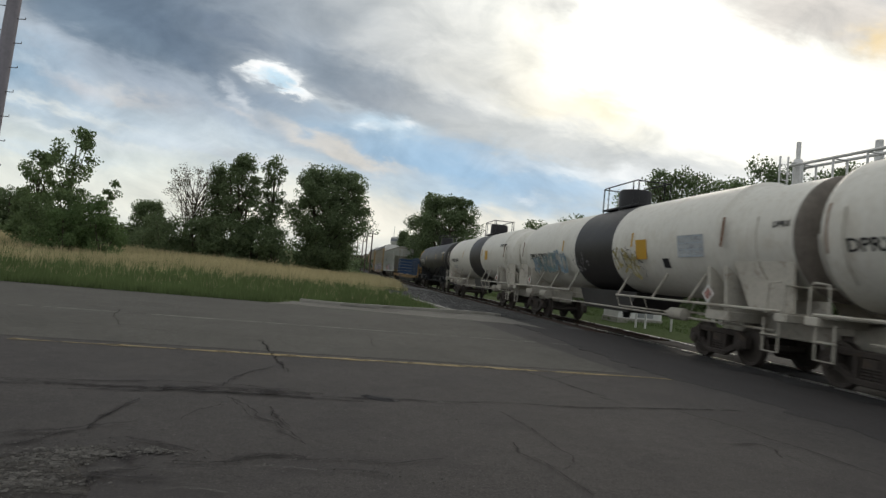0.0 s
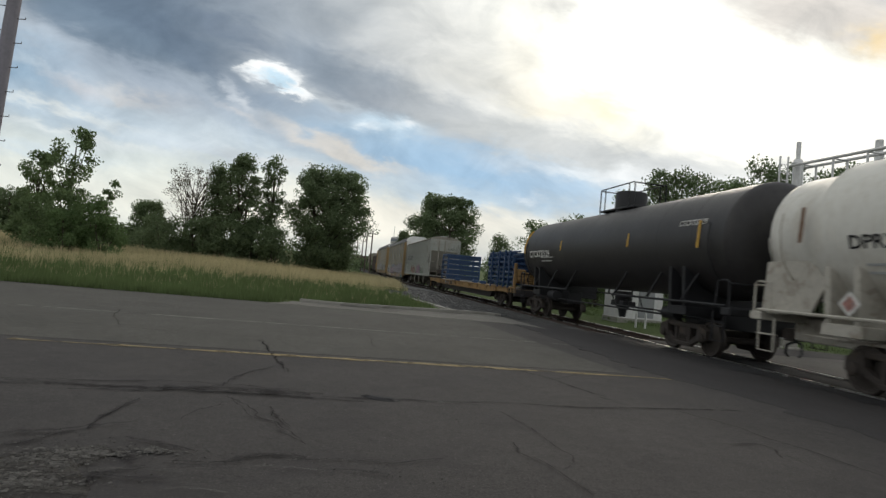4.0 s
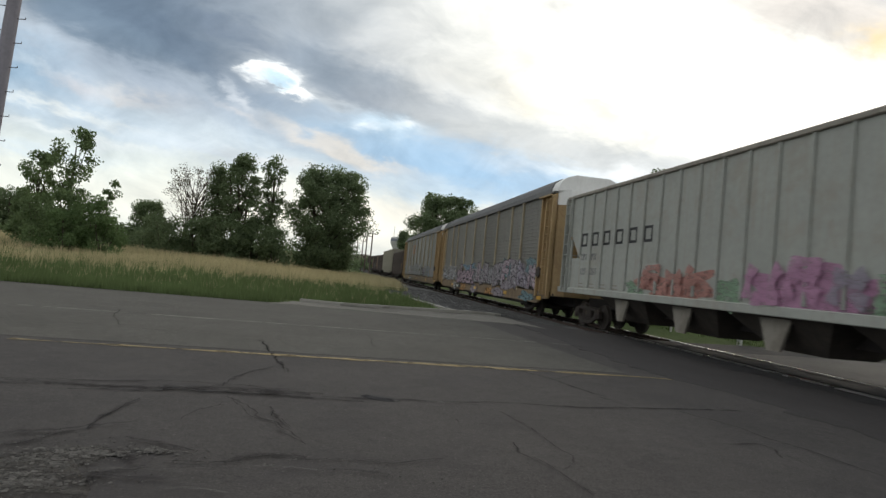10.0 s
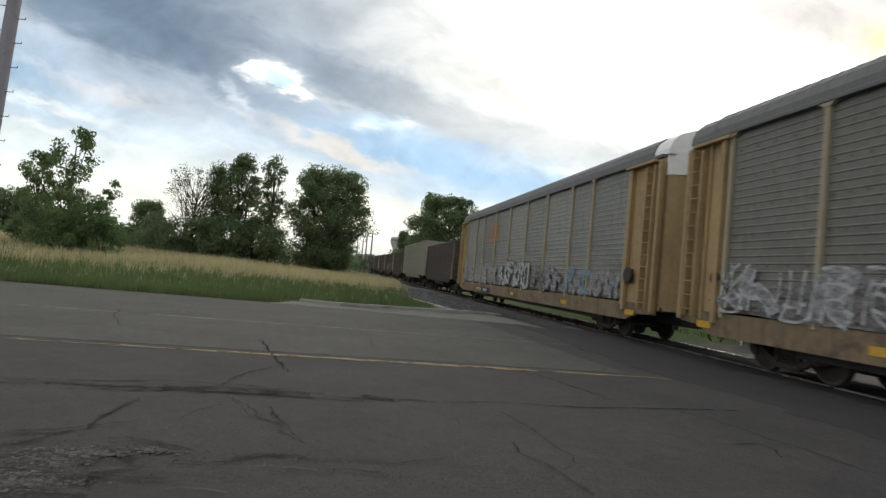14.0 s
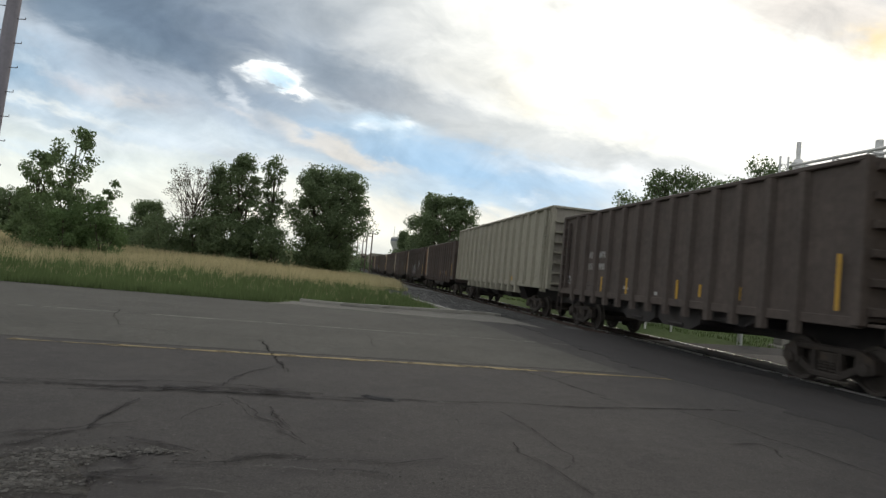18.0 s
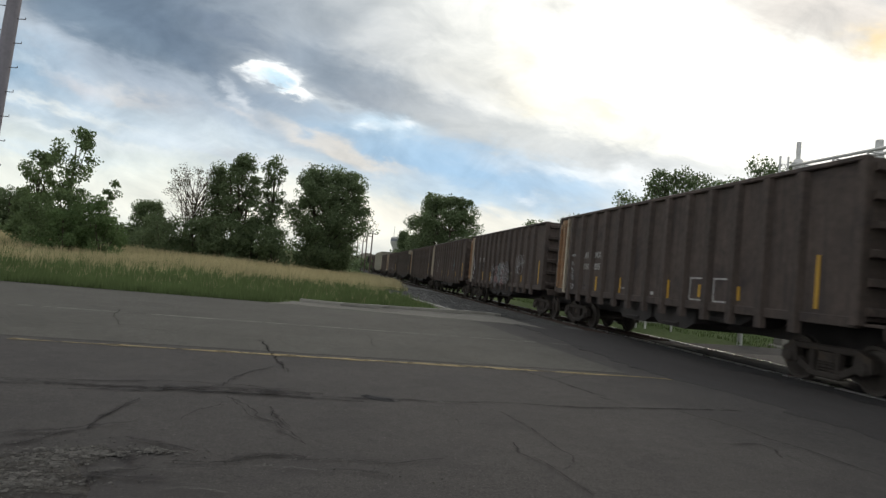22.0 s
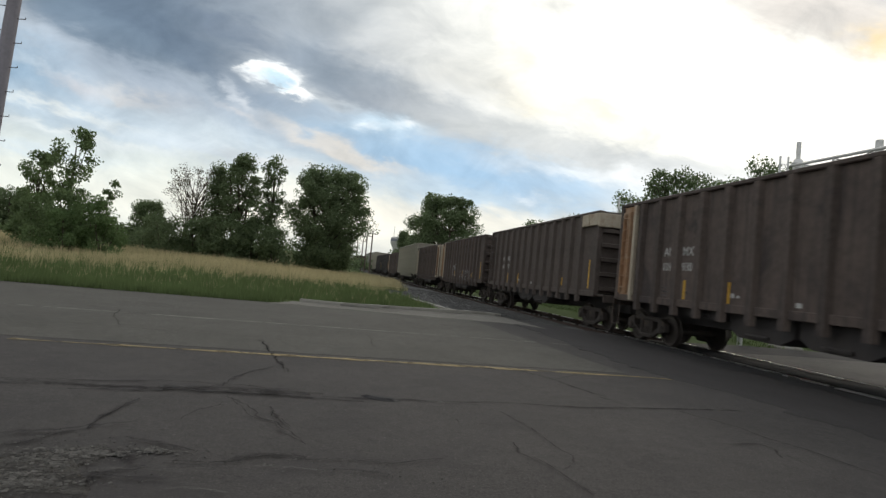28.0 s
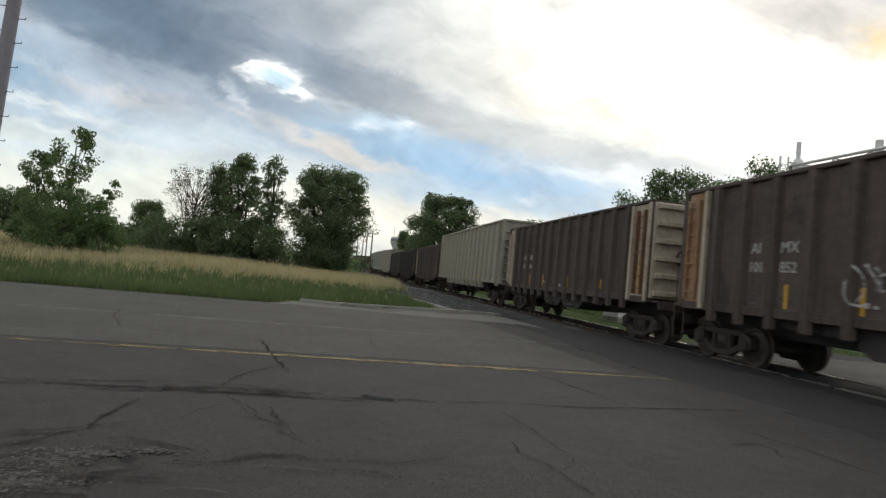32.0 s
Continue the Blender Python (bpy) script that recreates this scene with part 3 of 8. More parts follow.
def road_marks():
    # newer surface laid from the pale lane to the rails
    patch("crossing_asphalt", [(3.55, 9.6), (3.1, 12.4), (2.8, 15.5), (2.3, 18.2), (2.7, 21.5), (5.6, 21.4), (6.4, 20.2), (8.3, 9.4), (9.2, 4.0), (9.8, -2.0), (6.0, -2.0), (5.0, 4.0), (4.4, 8.0)],
          asphalt_new, 0.0065, 3, "newer dark asphalt laid up to the rails", "asphalt", 0.3)
    for i, (a0, a1) in enumerate(((-60, -16), (-15, -3.9), (-3.3, 5.6))):
        flat_band("yellow_line", along(8.06, a0, a1), 0.16, yellow_line, 0.0065, 20 + i, 0.02, "faded yellow centre line", "road line", 0.4)
    flat_band("white_line", along(12.05, -60, 6.0), 0.13, white_line, 0.0065, 31, 0.02, "worn white edge line", "road line", 0.4)

    def crack(points, width, stain=0.0, ragged=0.16):
        """A dark crack with a soft rim of damp, dirty asphalt."""
        n = len(ROAD_CRACKS)
        if stain:
            flat_band("sealed_strip", points, stain * 1.0 + 0.03, crack_stain, 0.0070 + 0.0002 * n, 90 + n, ragged, "dark stained strip along an old crack", "asphalt", 0.08)
        if width:
            flat_band("crack", points, width * 0.55 + 0.010, crack_core, 0.0080 + 0.0002 * n, 60 + n, ragged, "dark branching crack in the asphalt", "crack", 0.05)
        ROAD_CRACKS.append(points)
    # the lane seams
    crack([(-14.0, 2.6), (-3.54, 5.0), (-3.2, 5.1)], 0.05, 0.22)
    crack([(-3.6, 5.12), (-2.75, 5.22), (-1.83, 5.58), (-1.0, 5.7)], 0.02, 0.34)
    crack([(-1.0, 5.62), (0.1, 5.86)], 0, 0.16)
    crack([(-4.2, 4.95), (-3.2, 5.3), (-2.2, 5.72), (-1.2, 5.85)], 0.014, 0.1)
    crack([(-3.0, 5.02), (-2.2, 5.32), (-1.4, 5.5), (-0.6, 5.6)], 0.02, 0.14)
    crack([(0.14, 5.89), (0.6, 6.08), (1.71, 6.3), (2.59, 6.63), (3.03, 6.77), (3.6, 6.93)], 0.045, 0.12, 0.1)
    crack([(-14.0, 7.4), (-5.44, 8.97), (-2.74, 9.3), (0.18, 9.2)], 0.03, 0, 0.12)
    crack([(0.16, 9.1), (1.05, 8.63), (1.61, 7.89), (1.93, 7.18), (2.19, 6.58)], 0.026, 0.07)
    # branches
    crack([(1.61, 7.89), (2.1, 8.6), (2.83, 9.62)], 0.022)
    crack([(-2.22, 3.98), (-2.3, 4.25), (-2.32, 4.53), (-2.35, 4.91)], 0.05, 0.12, 0.1)
    crack([(-3.2, 3.1), (-2.43, 3.48), (-2.36, 3.63), (-2.28, 3.92)], 0.03, 0.18)
    crack([(-1.81, 6.88), (-2.01, 6.15), (-1.98, 5.67), (-2.12, 5.42)], 0.022, 0.12)
    crack([(-2.66, 9.12), (-2.06, 7.8), (-1.59, 6.68)], 0.05, 0.1)
    crack([(-1.76, 5.26), (-1.44, 4.84), (-1.36, 4.69), (-1.13, 4.6), (-0.8, 4.08)], 0.024, 0.07)
    crack([(-1.78, 4.41), (-1.75, 5.04)], 0.012)
    crack([(-1.3, 5.03), (-1.19, 4.75), (-1.01, 4.43)], 0.016, 0.06)
    crack([(-6.07, 11.52), (-5.5, 10.3), (-4.84, 9.2)], 0.06)
    crack([(-1.19, 11.05), (-0.96, 9.45)], 0.05)
    crack([(-1.15, 15.58), (-0.59, 14.71), (0.22, 14.87), (1.2, 15.2)], 0.09)
    crack([(0.68, 5.68), (0.86, 5.23), (0.97, 4.83), (1.03, 4.53), (1.09, 4.42), (1.05, 4.21), (0.99, 4.08)], 0.014, 0.04, 0.08)
    crack([(0.68, 4.64), (0.7, 4.38), (0.85, 4.15), (0.95, 3.87), (1.05, 3.63)], 0.014, 0.04, 0.08)
    crack([(2.74, 6.53), (3.12, 5.94), (3.2, 5.6), (3.42, 5.19), (3.58, 4.67)], 0.016, 0.05, 0.1)
    crack([(2.5, 5.2), (2.97, 5.36), (3.02, 5.21), (2.94, 4.95)], 0.014, 0.05, 0.08)
    crack([(2.98, 5.25), (3.03, 4.8), (3.05, 4.41)], 0.010)
    crack([(0.14, 5.38), (0.23, 5.23), (0.25, 5.0)], 0.014)
    # the broken edge near the eye
    crack([(-1.49, 3.51), (-1.31, 3.54), (-1.17, 3.61), (-1.0, 3.77), (-0.83, 3.83), (-0.73, 3.82)], 0.03, 0.14, 0.16)
    crack([(-0.72, 3.75), (-0.48, 3.86), (-0.2, 3.9), (0.14, 4.03)], 0.008, 0.05, 0.2)
    crack([(-1.65, 3.03), (-1.73, 3.2), (-1.64, 3.31), (-1.54, 3.4)], 0.02, 0.16)
    crack([(-2.0, 3.62), (-1.75, 3.55), (-1.62, 3.42)], 0.0, 0.16)
    patch("broken_patch", [(-2.5, 3.0), (-2.19, 3.47), (-1.96, 3.69), (-1.85, 3.58), (-1.93, 3.3), (-1.7, 3.1), (-1.56, 2.8), (-2.2, 2.6)], chip, 0.0095, 5, "crumbled pale patch of broken asphalt", "asphalt", 0.14)
    for i, (pts, w) in enumerate((([(-2.12, 3.55), (-1.98, 3.64), (-1.86, 3.62)], 0.11), ([(-1.98, 3.66), (-1.84, 3.66), (-1.72, 3.62)], 0.10), ([(-1.60, 3.66), (-1.46, 3.70), (-1.34, 3.66)], 0.07),
                                  ([(-2.35, 3.2), (-2.1, 3.3), (-1.9, 3.28)], 0.16), ([(-2.4, 3.05), (-2.2, 3.12), (-2.0, 3.1)], 0.14), ([(-1.75, 3.28), (-1.5, 3.34), (-1.35, 3.33)], 0.05),
                                  ([(-2.2, 2.9), (-1.95, 3.0), (-1.8, 2.98)], 0.14), ([(-1.0, 3.52), (-0.8, 3.6), (-0.6, 3.58)], 0.07), ([(-1.3, 3.1), (-1.1, 3.14), (-0.95, 3.12)], 0.06), ([(0.02, 5.82), (0.3, 5.84), (0.55, 5.86)], 0.14))):
        flat_band("pale_grit", pts, w, pale_grit, 0.0165 + 0.0002 * i, 140 + i, 0.10, "pale crumbled grit on the broken asphalt", "asphalt", 0.05)
    for i, (pts, w) in enumerate((([(-0.55, 3.62), (-0.4, 3.66), (-0.2, 3.64)], 0.16), ([(-1.85, 3.14), (-1.6, 3.2), (-1.35, 3.22)], 0.12), ([(-2.4, 5.35), (-1.7, 5.45), (-1.1, 5.6)], 0.5), ([(-1.9, 3.86), (-1.6, 3.78), (-1.4, 3.72)], 0.2), ([(-2.6, 3.7), (-2.3, 3.95), (-2.0, 4.2)], 0.22))):
        flat_band("oily_stain", pts, w, crack_stain, 0.0190 + 0.0002 * i, 160 + i, 0.08, "dark oily stain on the asphalt", "asphalt", 0.06)
    patch("tar_patch", [(-0.60, 5.80), (-0.47, 5.72), (-0.36, 5.72), (-0.33, 5.76), (-0.42, 5.80)], tar, 0.021, 12, "dark tar-filled hollow", "asphalt", 0.04)
    rnd = random.Random(15)
    v, f = [], []
    for i in range(800):
        k = rnd.random()
        x, y = (rnd.gauss(-2.15, 0.3), rnd.gauss(3.3, 0.25)) if i % 3 else (rnd.uniform(-2.4, 0.3), 3.62 + 0.1 * rnd.gauss(0, 1) + 0.1 * rnd.random())
        r = rnd.uniform(0.003, 0.011)
        z = lie(x, y) + 0.011
        n = len(v)
        for c in ((1, 0, 0), (-0.5, 0.8, 0), (-0.5, -0.8, 0), (0.05, 0.05, 0.7)):
            v.append((x + r * (c[0] + rnd.uniform(-.3, .3)), y + r * (c[1] + rnd.uniform(-.3, .3)), z + r * c[2]))
        f += [(n, n + 1, n + 3), (n + 1, n + 2, n + 3), (n + 2, n, n + 3)]
    # flat broken chips where the surface has crumbled
    for i in range(640):
        cx, cy, wide, deep = ((-2.02, 3.52, 0.13, 0.05), (-2.1, 3.36, 0.12, 0.05), (-1.93, 3.12, 0.16, 0.07), (-2.06, 3.0, 0.12, 0.06), (-1.66, 3.69, 0.06, 0.03), (-1.9, 3.56, 0.1, 0.03))[i % 6]
        x, y, r = rnd.gauss(cx, wide), rnd.gauss(cy, deep), rnd.uniform(0.006, 0.022)
        z, n, turn = lie(x, y) + 0.010, len(v), rnd.uniform(0, 6.3)
        for j in range(5):
            a, q = turn + j * 1.257, r * rnd.uniform(0.6, 1.1)
            v.append((x + q * math.cos(a), y + q * math.sin(a), z))
        v.append((x, y, z + r * rnd.uniform(0.15, 0.5)))
        f += [(n + j, n + (j + 1) % 5, n + 5) for j in range(5)]
    tagged(new("asphalt_crumbs", cloud_mesh("asphalt_crumbs", v, f, crumb)), "loose pale asphalt crumbs on the road", "gravel", kind="stuff")
    patch("gravel_strip", [(2.4, 22.0), (5.3, 21.2), (4.5, 26.0), (3.6, 31.0), (2.7, 36.0), (1.1, 45.0), (-1.5, 60.0), (-5.0, 60.0), (-4.6, 45.0), (-3.4, 36.5), (-2.2, 31.6), (-0.7, 26.8), (0.5, 22.7)], ballast, 0.03, 21, "dark coarse gravel beside the track", "gravel", 0.15)
    v, f = [], []
    for i in range(9000):
        k = rnd.random()
        y = 21.6 + 26 * k * k + 0.3 * rnd.random()
        edge = 0.6 - (y - 22.5) * 0.29
        x = rnd.uniform(max(edge, -4.2), 5.2 - (y - 21.2) * 0.176)
        q = rnd.uniform(0.02, 0.055)
        z = lie(x, y) + 0.025
        n = len(v)
        for c in ((1, 0, 0), (-0.5, 0.8, 0), (-0.5, -0.8, 0), (0.05, 0.05, 0.8)):
            v.append((x + q * (c[0] + rnd.uniform(-.3, .3)), y + q * (c[1] + rnd.uniform(-.3, .3)), z + q * c[2]))
        f += [(n, n + 1, n + 3), (n + 1, n + 2, n + 3), (n + 2, n, n + 3)]
    tagged(new("gravel_stones", cloud_mesh("gravel_stones", v, f, ballast)), "loose dark grey gravel stones beside the track", "gravel", kind="stuff")
    # apron and kerb beyond the far shoulder
    patch("apron", [(-4.8, 17.0), (-4.3, 18.7), (-3.0, 18.55), (-1.4, 19.45), (0.25, 20.35), (1.4, 21.1), (2.4, 21.6), (3.0, 19.4), (3.2, 18.2), (0.5, 17.6), (-2.0, 17.4)], apron_pale, 0.008, 13, "pale cracked asphalt apron", "pavement", 0.3)
    for name, pts, w, h in (("kerb", [(-4.3, 18.75), (-3.0, 18.6), (-1.4, 19.5), (0.25, 20.4), (1.4, 21.2), (2.3, 21.9)], 0.24, 0.10),
                            ("concrete_edge", [(1.5, 21.6), (0.4, 22.4), (-0.8, 26.8), (-2.3, 31.6), (-3.4, 36.0)], 0.30, 0.03)):
        v, f = wavy(pts, w, h, 77, 0.05, 0.4)
        me = Shape()
        for i in range(0, len(v) - 2, 2):
            a, b, c, d = (Vector(v[j]) for j in (i, i + 1, i + 3, i + 2))
            low = Vector((0, 0, -0.3))
            me.add([a, b, c, d, a + low, b + low, c + low, d + low], [(0, 1, 2, 3), (0, 4, 5, 1), (1, 5, 6, 2), (2, 6, 7, 3), (3, 7, 4, 0)])
        tagged(new(name, me.mesh(name, concrete)), "weathered concrete kerb at the meadow's edge", "kerb", kind="structure")


road_marks()


# ---- track ----
def build_track():
    S = [-340, -150, -60, -30] + list(range(-20, 61, 4)) + list(range(70, 201, 10)) + [240, 300, 360, 420]
    for lat in (0.755, -0.755):
        foot, head = Shape(), Shape()
        for a, b in zip(S, S[1:]):
            for sh, prof in ((head, [(-0.037, -0.035), (0.037, -0.035), (0.037, -0.006), (0.028, 0), (-0.028, 0), (-0.037, -0.006)]),
                             (foot, [(-0.07, -0.17), (0.07, -0.17), (0.07, -0.155), (0.012, -0.13), (0.012, -0.035), (-0.012, -0.035), (-0.012, -0.13), (-0.07, -0.155)])):
                n = len(prof)
                v = [track(q, lat + y, z) for q in (a, b) for y, z in prof]
                sh.add(v, [(i, (i + 1) % n, n + (i + 1) % n, n + i) for i in range(n)])
        ob = tagged(new("rail", foot.mesh("rail", rust)), "steel rail with a worn bright head", "rail", "rails of the track", "structure")
        part("railhead", head, steel_rail, ob, "bright worn railhead")
    # dark rubber and flangeway strips in the crossing; the widest paints the train's shadow
    for lat, w in ((0.66, 0.07), (-0.66, 0.07), (1.20, 0.75), (-0.95, 0.26)):
        pts = [track(q, lat).to_2d() for q in (-3.2, 16.9)]
        v, f = wavy(pts, w * 1.25, 0.016, 5, 0.0, 0.5)
        tagged(new("flangeway", cloud_mesh("flangeway", v, f, tar)), "black strip beside the rail, rail gap and painted train shade", "flangeway", kind="structure")
    v, f = wavy([track(q, 0.0).to_2d() for q in (-3.2, 16.9)], 1.2, 0.012, 6, 0.0, 0.5)
    tagged(new("crossing_panel", cloud_mesh("crossing_panel", v, f, rubber)), "black worn rubber panel between the crossing's rails, darkened for the train's shade", "crossing", kind="structure")
    # sheet beyond the rails, its colour raised to stand for sky light
    v, f = [], []
    S, L = list(np.arange(-3.2, 16.6, 0.6)), list(np.arange(-1.1, -8.4, -0.6))
    for q in S:
        for lat in L:
            p = track(q, lat)
            v.append((p.x, p.y, lie(p.x, p.y) + 0.012))
    k = len(L)
    f = [(i * k + j, i * k + k + j, i * k + k + j + 1, i * k + j + 1) for i in range(len(S) - 1) for j in range(k - 1)]
    tagged(new("far_pavement", cloud_mesh("far_pavement", v, f, asphalt_skylit)), "worn pavement beyond the rails, painted paler for sky light", "asphalt", kind="structure")
    tie = Shape().box(-0.115, 0.115, -1.3, 1.3, -0.18, 0, 0.015).mesh("tie", tie_wood)
    bed = tagged(new("track_bed"), "wooden ties in grey ballast under the rails", "track", kind="structure")
    rnd = random.Random(4)
    for i in range(150):
        s = 17.3 + i * 0.53
        p = track(s, rnd.uniform(-0.03, 0.03), -0.172)
        part("tie", tie, None, bed, at=pose(*p, 0, 0, TRACK_TURN + rnd.uniform(-1, 1)))
    # ballast shoulder: a sheet and loose stones on it
    v, nb = [], 15
    R = list(np.arange(17.0, 150, 1.2)) + [200, 300, 420]
    for s in R:
        wide = 7.0 - 3.6 * smooth(18, 70, s)
        for j in range(nb):
            k = j / (nb - 1)
            lat = wide - k * (wide + 3.2)
            top = -0.20 - 0.05 * smooth(1.6, 4.0, abs(lat)) + 0.04 * noise.noise((s * 0.8, lat * 1.4, 2.0))
            p = track(s, lat)
            z = max(p.z + top, lie(p.x, p.y) - 0.16) if lat > 2 else p.z + top
            if j in (0, nb - 1):
                z -= 0.35
            v.append((p.x, p.y, z))
    f = [(i * nb + j, i * nb + nb + j, i * nb + nb + j + 1, i * nb + j + 1) for i in range(len(R) - 1) for j in range(nb - 1)]
    me = cloud_mesh("ballast", v, f, ballast)
    me.shade_smooth()
    tagged(new("ballast_bed", me), "grey crushed-stone ballast beside the track", "ballast", kind="structure")
    v, f = [], []
    for i in range(17000):
        s = 17.2 + 50 * rnd.random() ** 1.6
        wide = 6.9 - 3.6 * smooth(18, 70, s)
        p = track(s, rnd.uniform(0.9, wide), -0.2)
        r = rnd.uniform(0.03, 0.085)
        k = len(v)
        for c in ((1, 0, 0), (-0.9, 0.2, 0), (0, 1, 0.1), (0.1, -1, 0), (0.1, 0, 0.8), (0, 0, -0.6)):
            v.append((p.x + r * (c[0] + rnd.uniform(-.3, .3)), p.y + r * (c[1] + rnd.uniform(-.3, .3)), p.z + r * (c[2] + rnd.uniform(-.2, .2))))
        f += [(k, k + 2, k + 4), (k + 2, k + 1, k + 4), (k + 1, k + 3, k + 4), (k + 3, k, k + 4), (k + 2, k, k + 5), (k + 1, k + 2, k + 5), (k + 3, k + 1, k + 5), (k, k + 3, k + 5)]
    tagged(new("ballast_stones", cloud_mesh("ballast_stones", v, f, ballast)), "loose grey ballast stones", "ballast", kind="stuff")


build_track()


# ---- grass ----
grass_green = surface("grass_green", (0.112, 0.152, 0.062), 0.95, vary=0.5, grain=2, island=0.45, bump=0, see=0.25, spec=0.08)
grass_straw = surface("grass_straw", (0.46, 0.40, 0.235), 0.95, vary=0.4, grain=2, island=0.3, bump=0, see=0.25, spec=0.08)


def blades(name, count, where, tall, wide, mat, label, seed, lean=0.35):
    rng = np.random.RandomState(seed)
    v, f = [], []
    tries = 0
    while len(f) < count and tries < count * 3:
        tries += 1
        p = where(rng)
        if p is None:
            continue
        z = lie(p[0], p[1]) - 0.06
        for _ in range(6):
            a, h = rng.rand() * 6.283, tall * (0.55 + 0.6 * rng.rand())
            x, y = p[0] + rng.randn() * 0.10, p[1] + rng.randn() * 0.10
            c, s = math.cos(a), math.sin(a)
            w, l = wide * (0.6 + 0.8 * rng.rand()), lean * h * rng.rand()
            b = rng.rand() * 6.283
            k = len(v)
            v += [(x - c * w, y - s * w, z), (x + c * w, y + s * w, z), (x + math.cos(b) * l, y + math.sin(b) * l, z + h)]
            f.append((k, k + 1, k + 2))
    tagged(new(name, cloud_mesh(name, v, f, mat)), label, "grass", kind="stuff")


def in_meadow(d0, d1, edge, power):
    def where(rng):
        d = d0 + (d1 - d0) * rng.rand() ** power
        a = rng.uniform(-3 - d * 0.95, 14)
        p = road(a, d)
        s, lat = to_track(p.x, p.y)
        if lat < 7.6 - 3.6 * smooth(18, 70, s) + 0.8 * noise.noise((s * 0.3, lat, 1.0)):
            return None
        if d < 19.6 and -0.6 < a < 8 or (p.x > -1.0 - (p.y - 27) * 0.4 and p.y < 37 and p.x > -4):
            return None
        if edge and noise.noise((p.x * 0.13, p.y * 0.13, 3.0)) * 12 + noise.noise((p.x * 0.5, p.y * 0.5, 5.0)) * 5 + rng.randn() * 3.5 + d < edge:
            return None
        return p
    return where


blades("verge_grass", 170000, in_meadow(17.95, 40, 0, 1.3), 0.30, 0.015, grass_green, "short green verge grass with weeds", 1)
blades("meadow_grass", 110000, in_meadow(25, 95, 35, 1.4), 0.66, 0.018, grass_straw, "tall dry straw-coloured meadow grass", 2, 0.5)
blades("meadow_weeds", 22000, in_meadow(22, 55, 0, 1.3), 0.50, 0.018, grass_green, "green weeds standing in the dry grass", 3, 0.4)


blades("verge_straw", 6000, in_meadow(20.0, 38, 0, 0.9), 0.36, 0.014, grass_straw, "dry stalks among the green verge grass", 4, 0.5)


def beyond_track(rng):
    p = track(rng.uniform(17.5, 75), rng.uniform(-30, -4.2)).to_2d()
    a, d = to_road(p.x, p.y)
    return p if d > ROAD_FAR + 0.3 else None


blades("verge_grass", 50000, beyond_track, 0.16, 0.02, grass_green, "short green grass beyond the track", 6)


# ---- trees ----
def leaves(clumps, rng, size, n_each, squash=0.8):
    """Many small folded leaves in clumps; arrays for one mesh."""
    v, f = [], []
    for c, r in clumps:
        n = max(3, int(n_each * (0.7 + 0.6 * rng.rand())))
        d = rng.randn(n, 3)
        d /= np.linalg.norm(d, axis=1)[:, None]
        d *= (rng.rand(n, 1) ** 0.45) * r
        d[:, 2] *= squash
        for p in d + np.array(c):
            a = rng.randn(3)
            a /= np.linalg.norm(a)
            b = np.cross(a, rng.randn(3))
            b /= np.linalg.norm(b) + 1e-6
            s = size * (0.6 + 0.8 * rng.rand())
            k = len(v)
            v += [tuple(p - a * s), tuple(p + b * s * 0.55), tuple(p + a * s), tuple(p - b * s * 0.55)]
            f.append((k, k + 1, k + 2, k + 3))
    return v, f


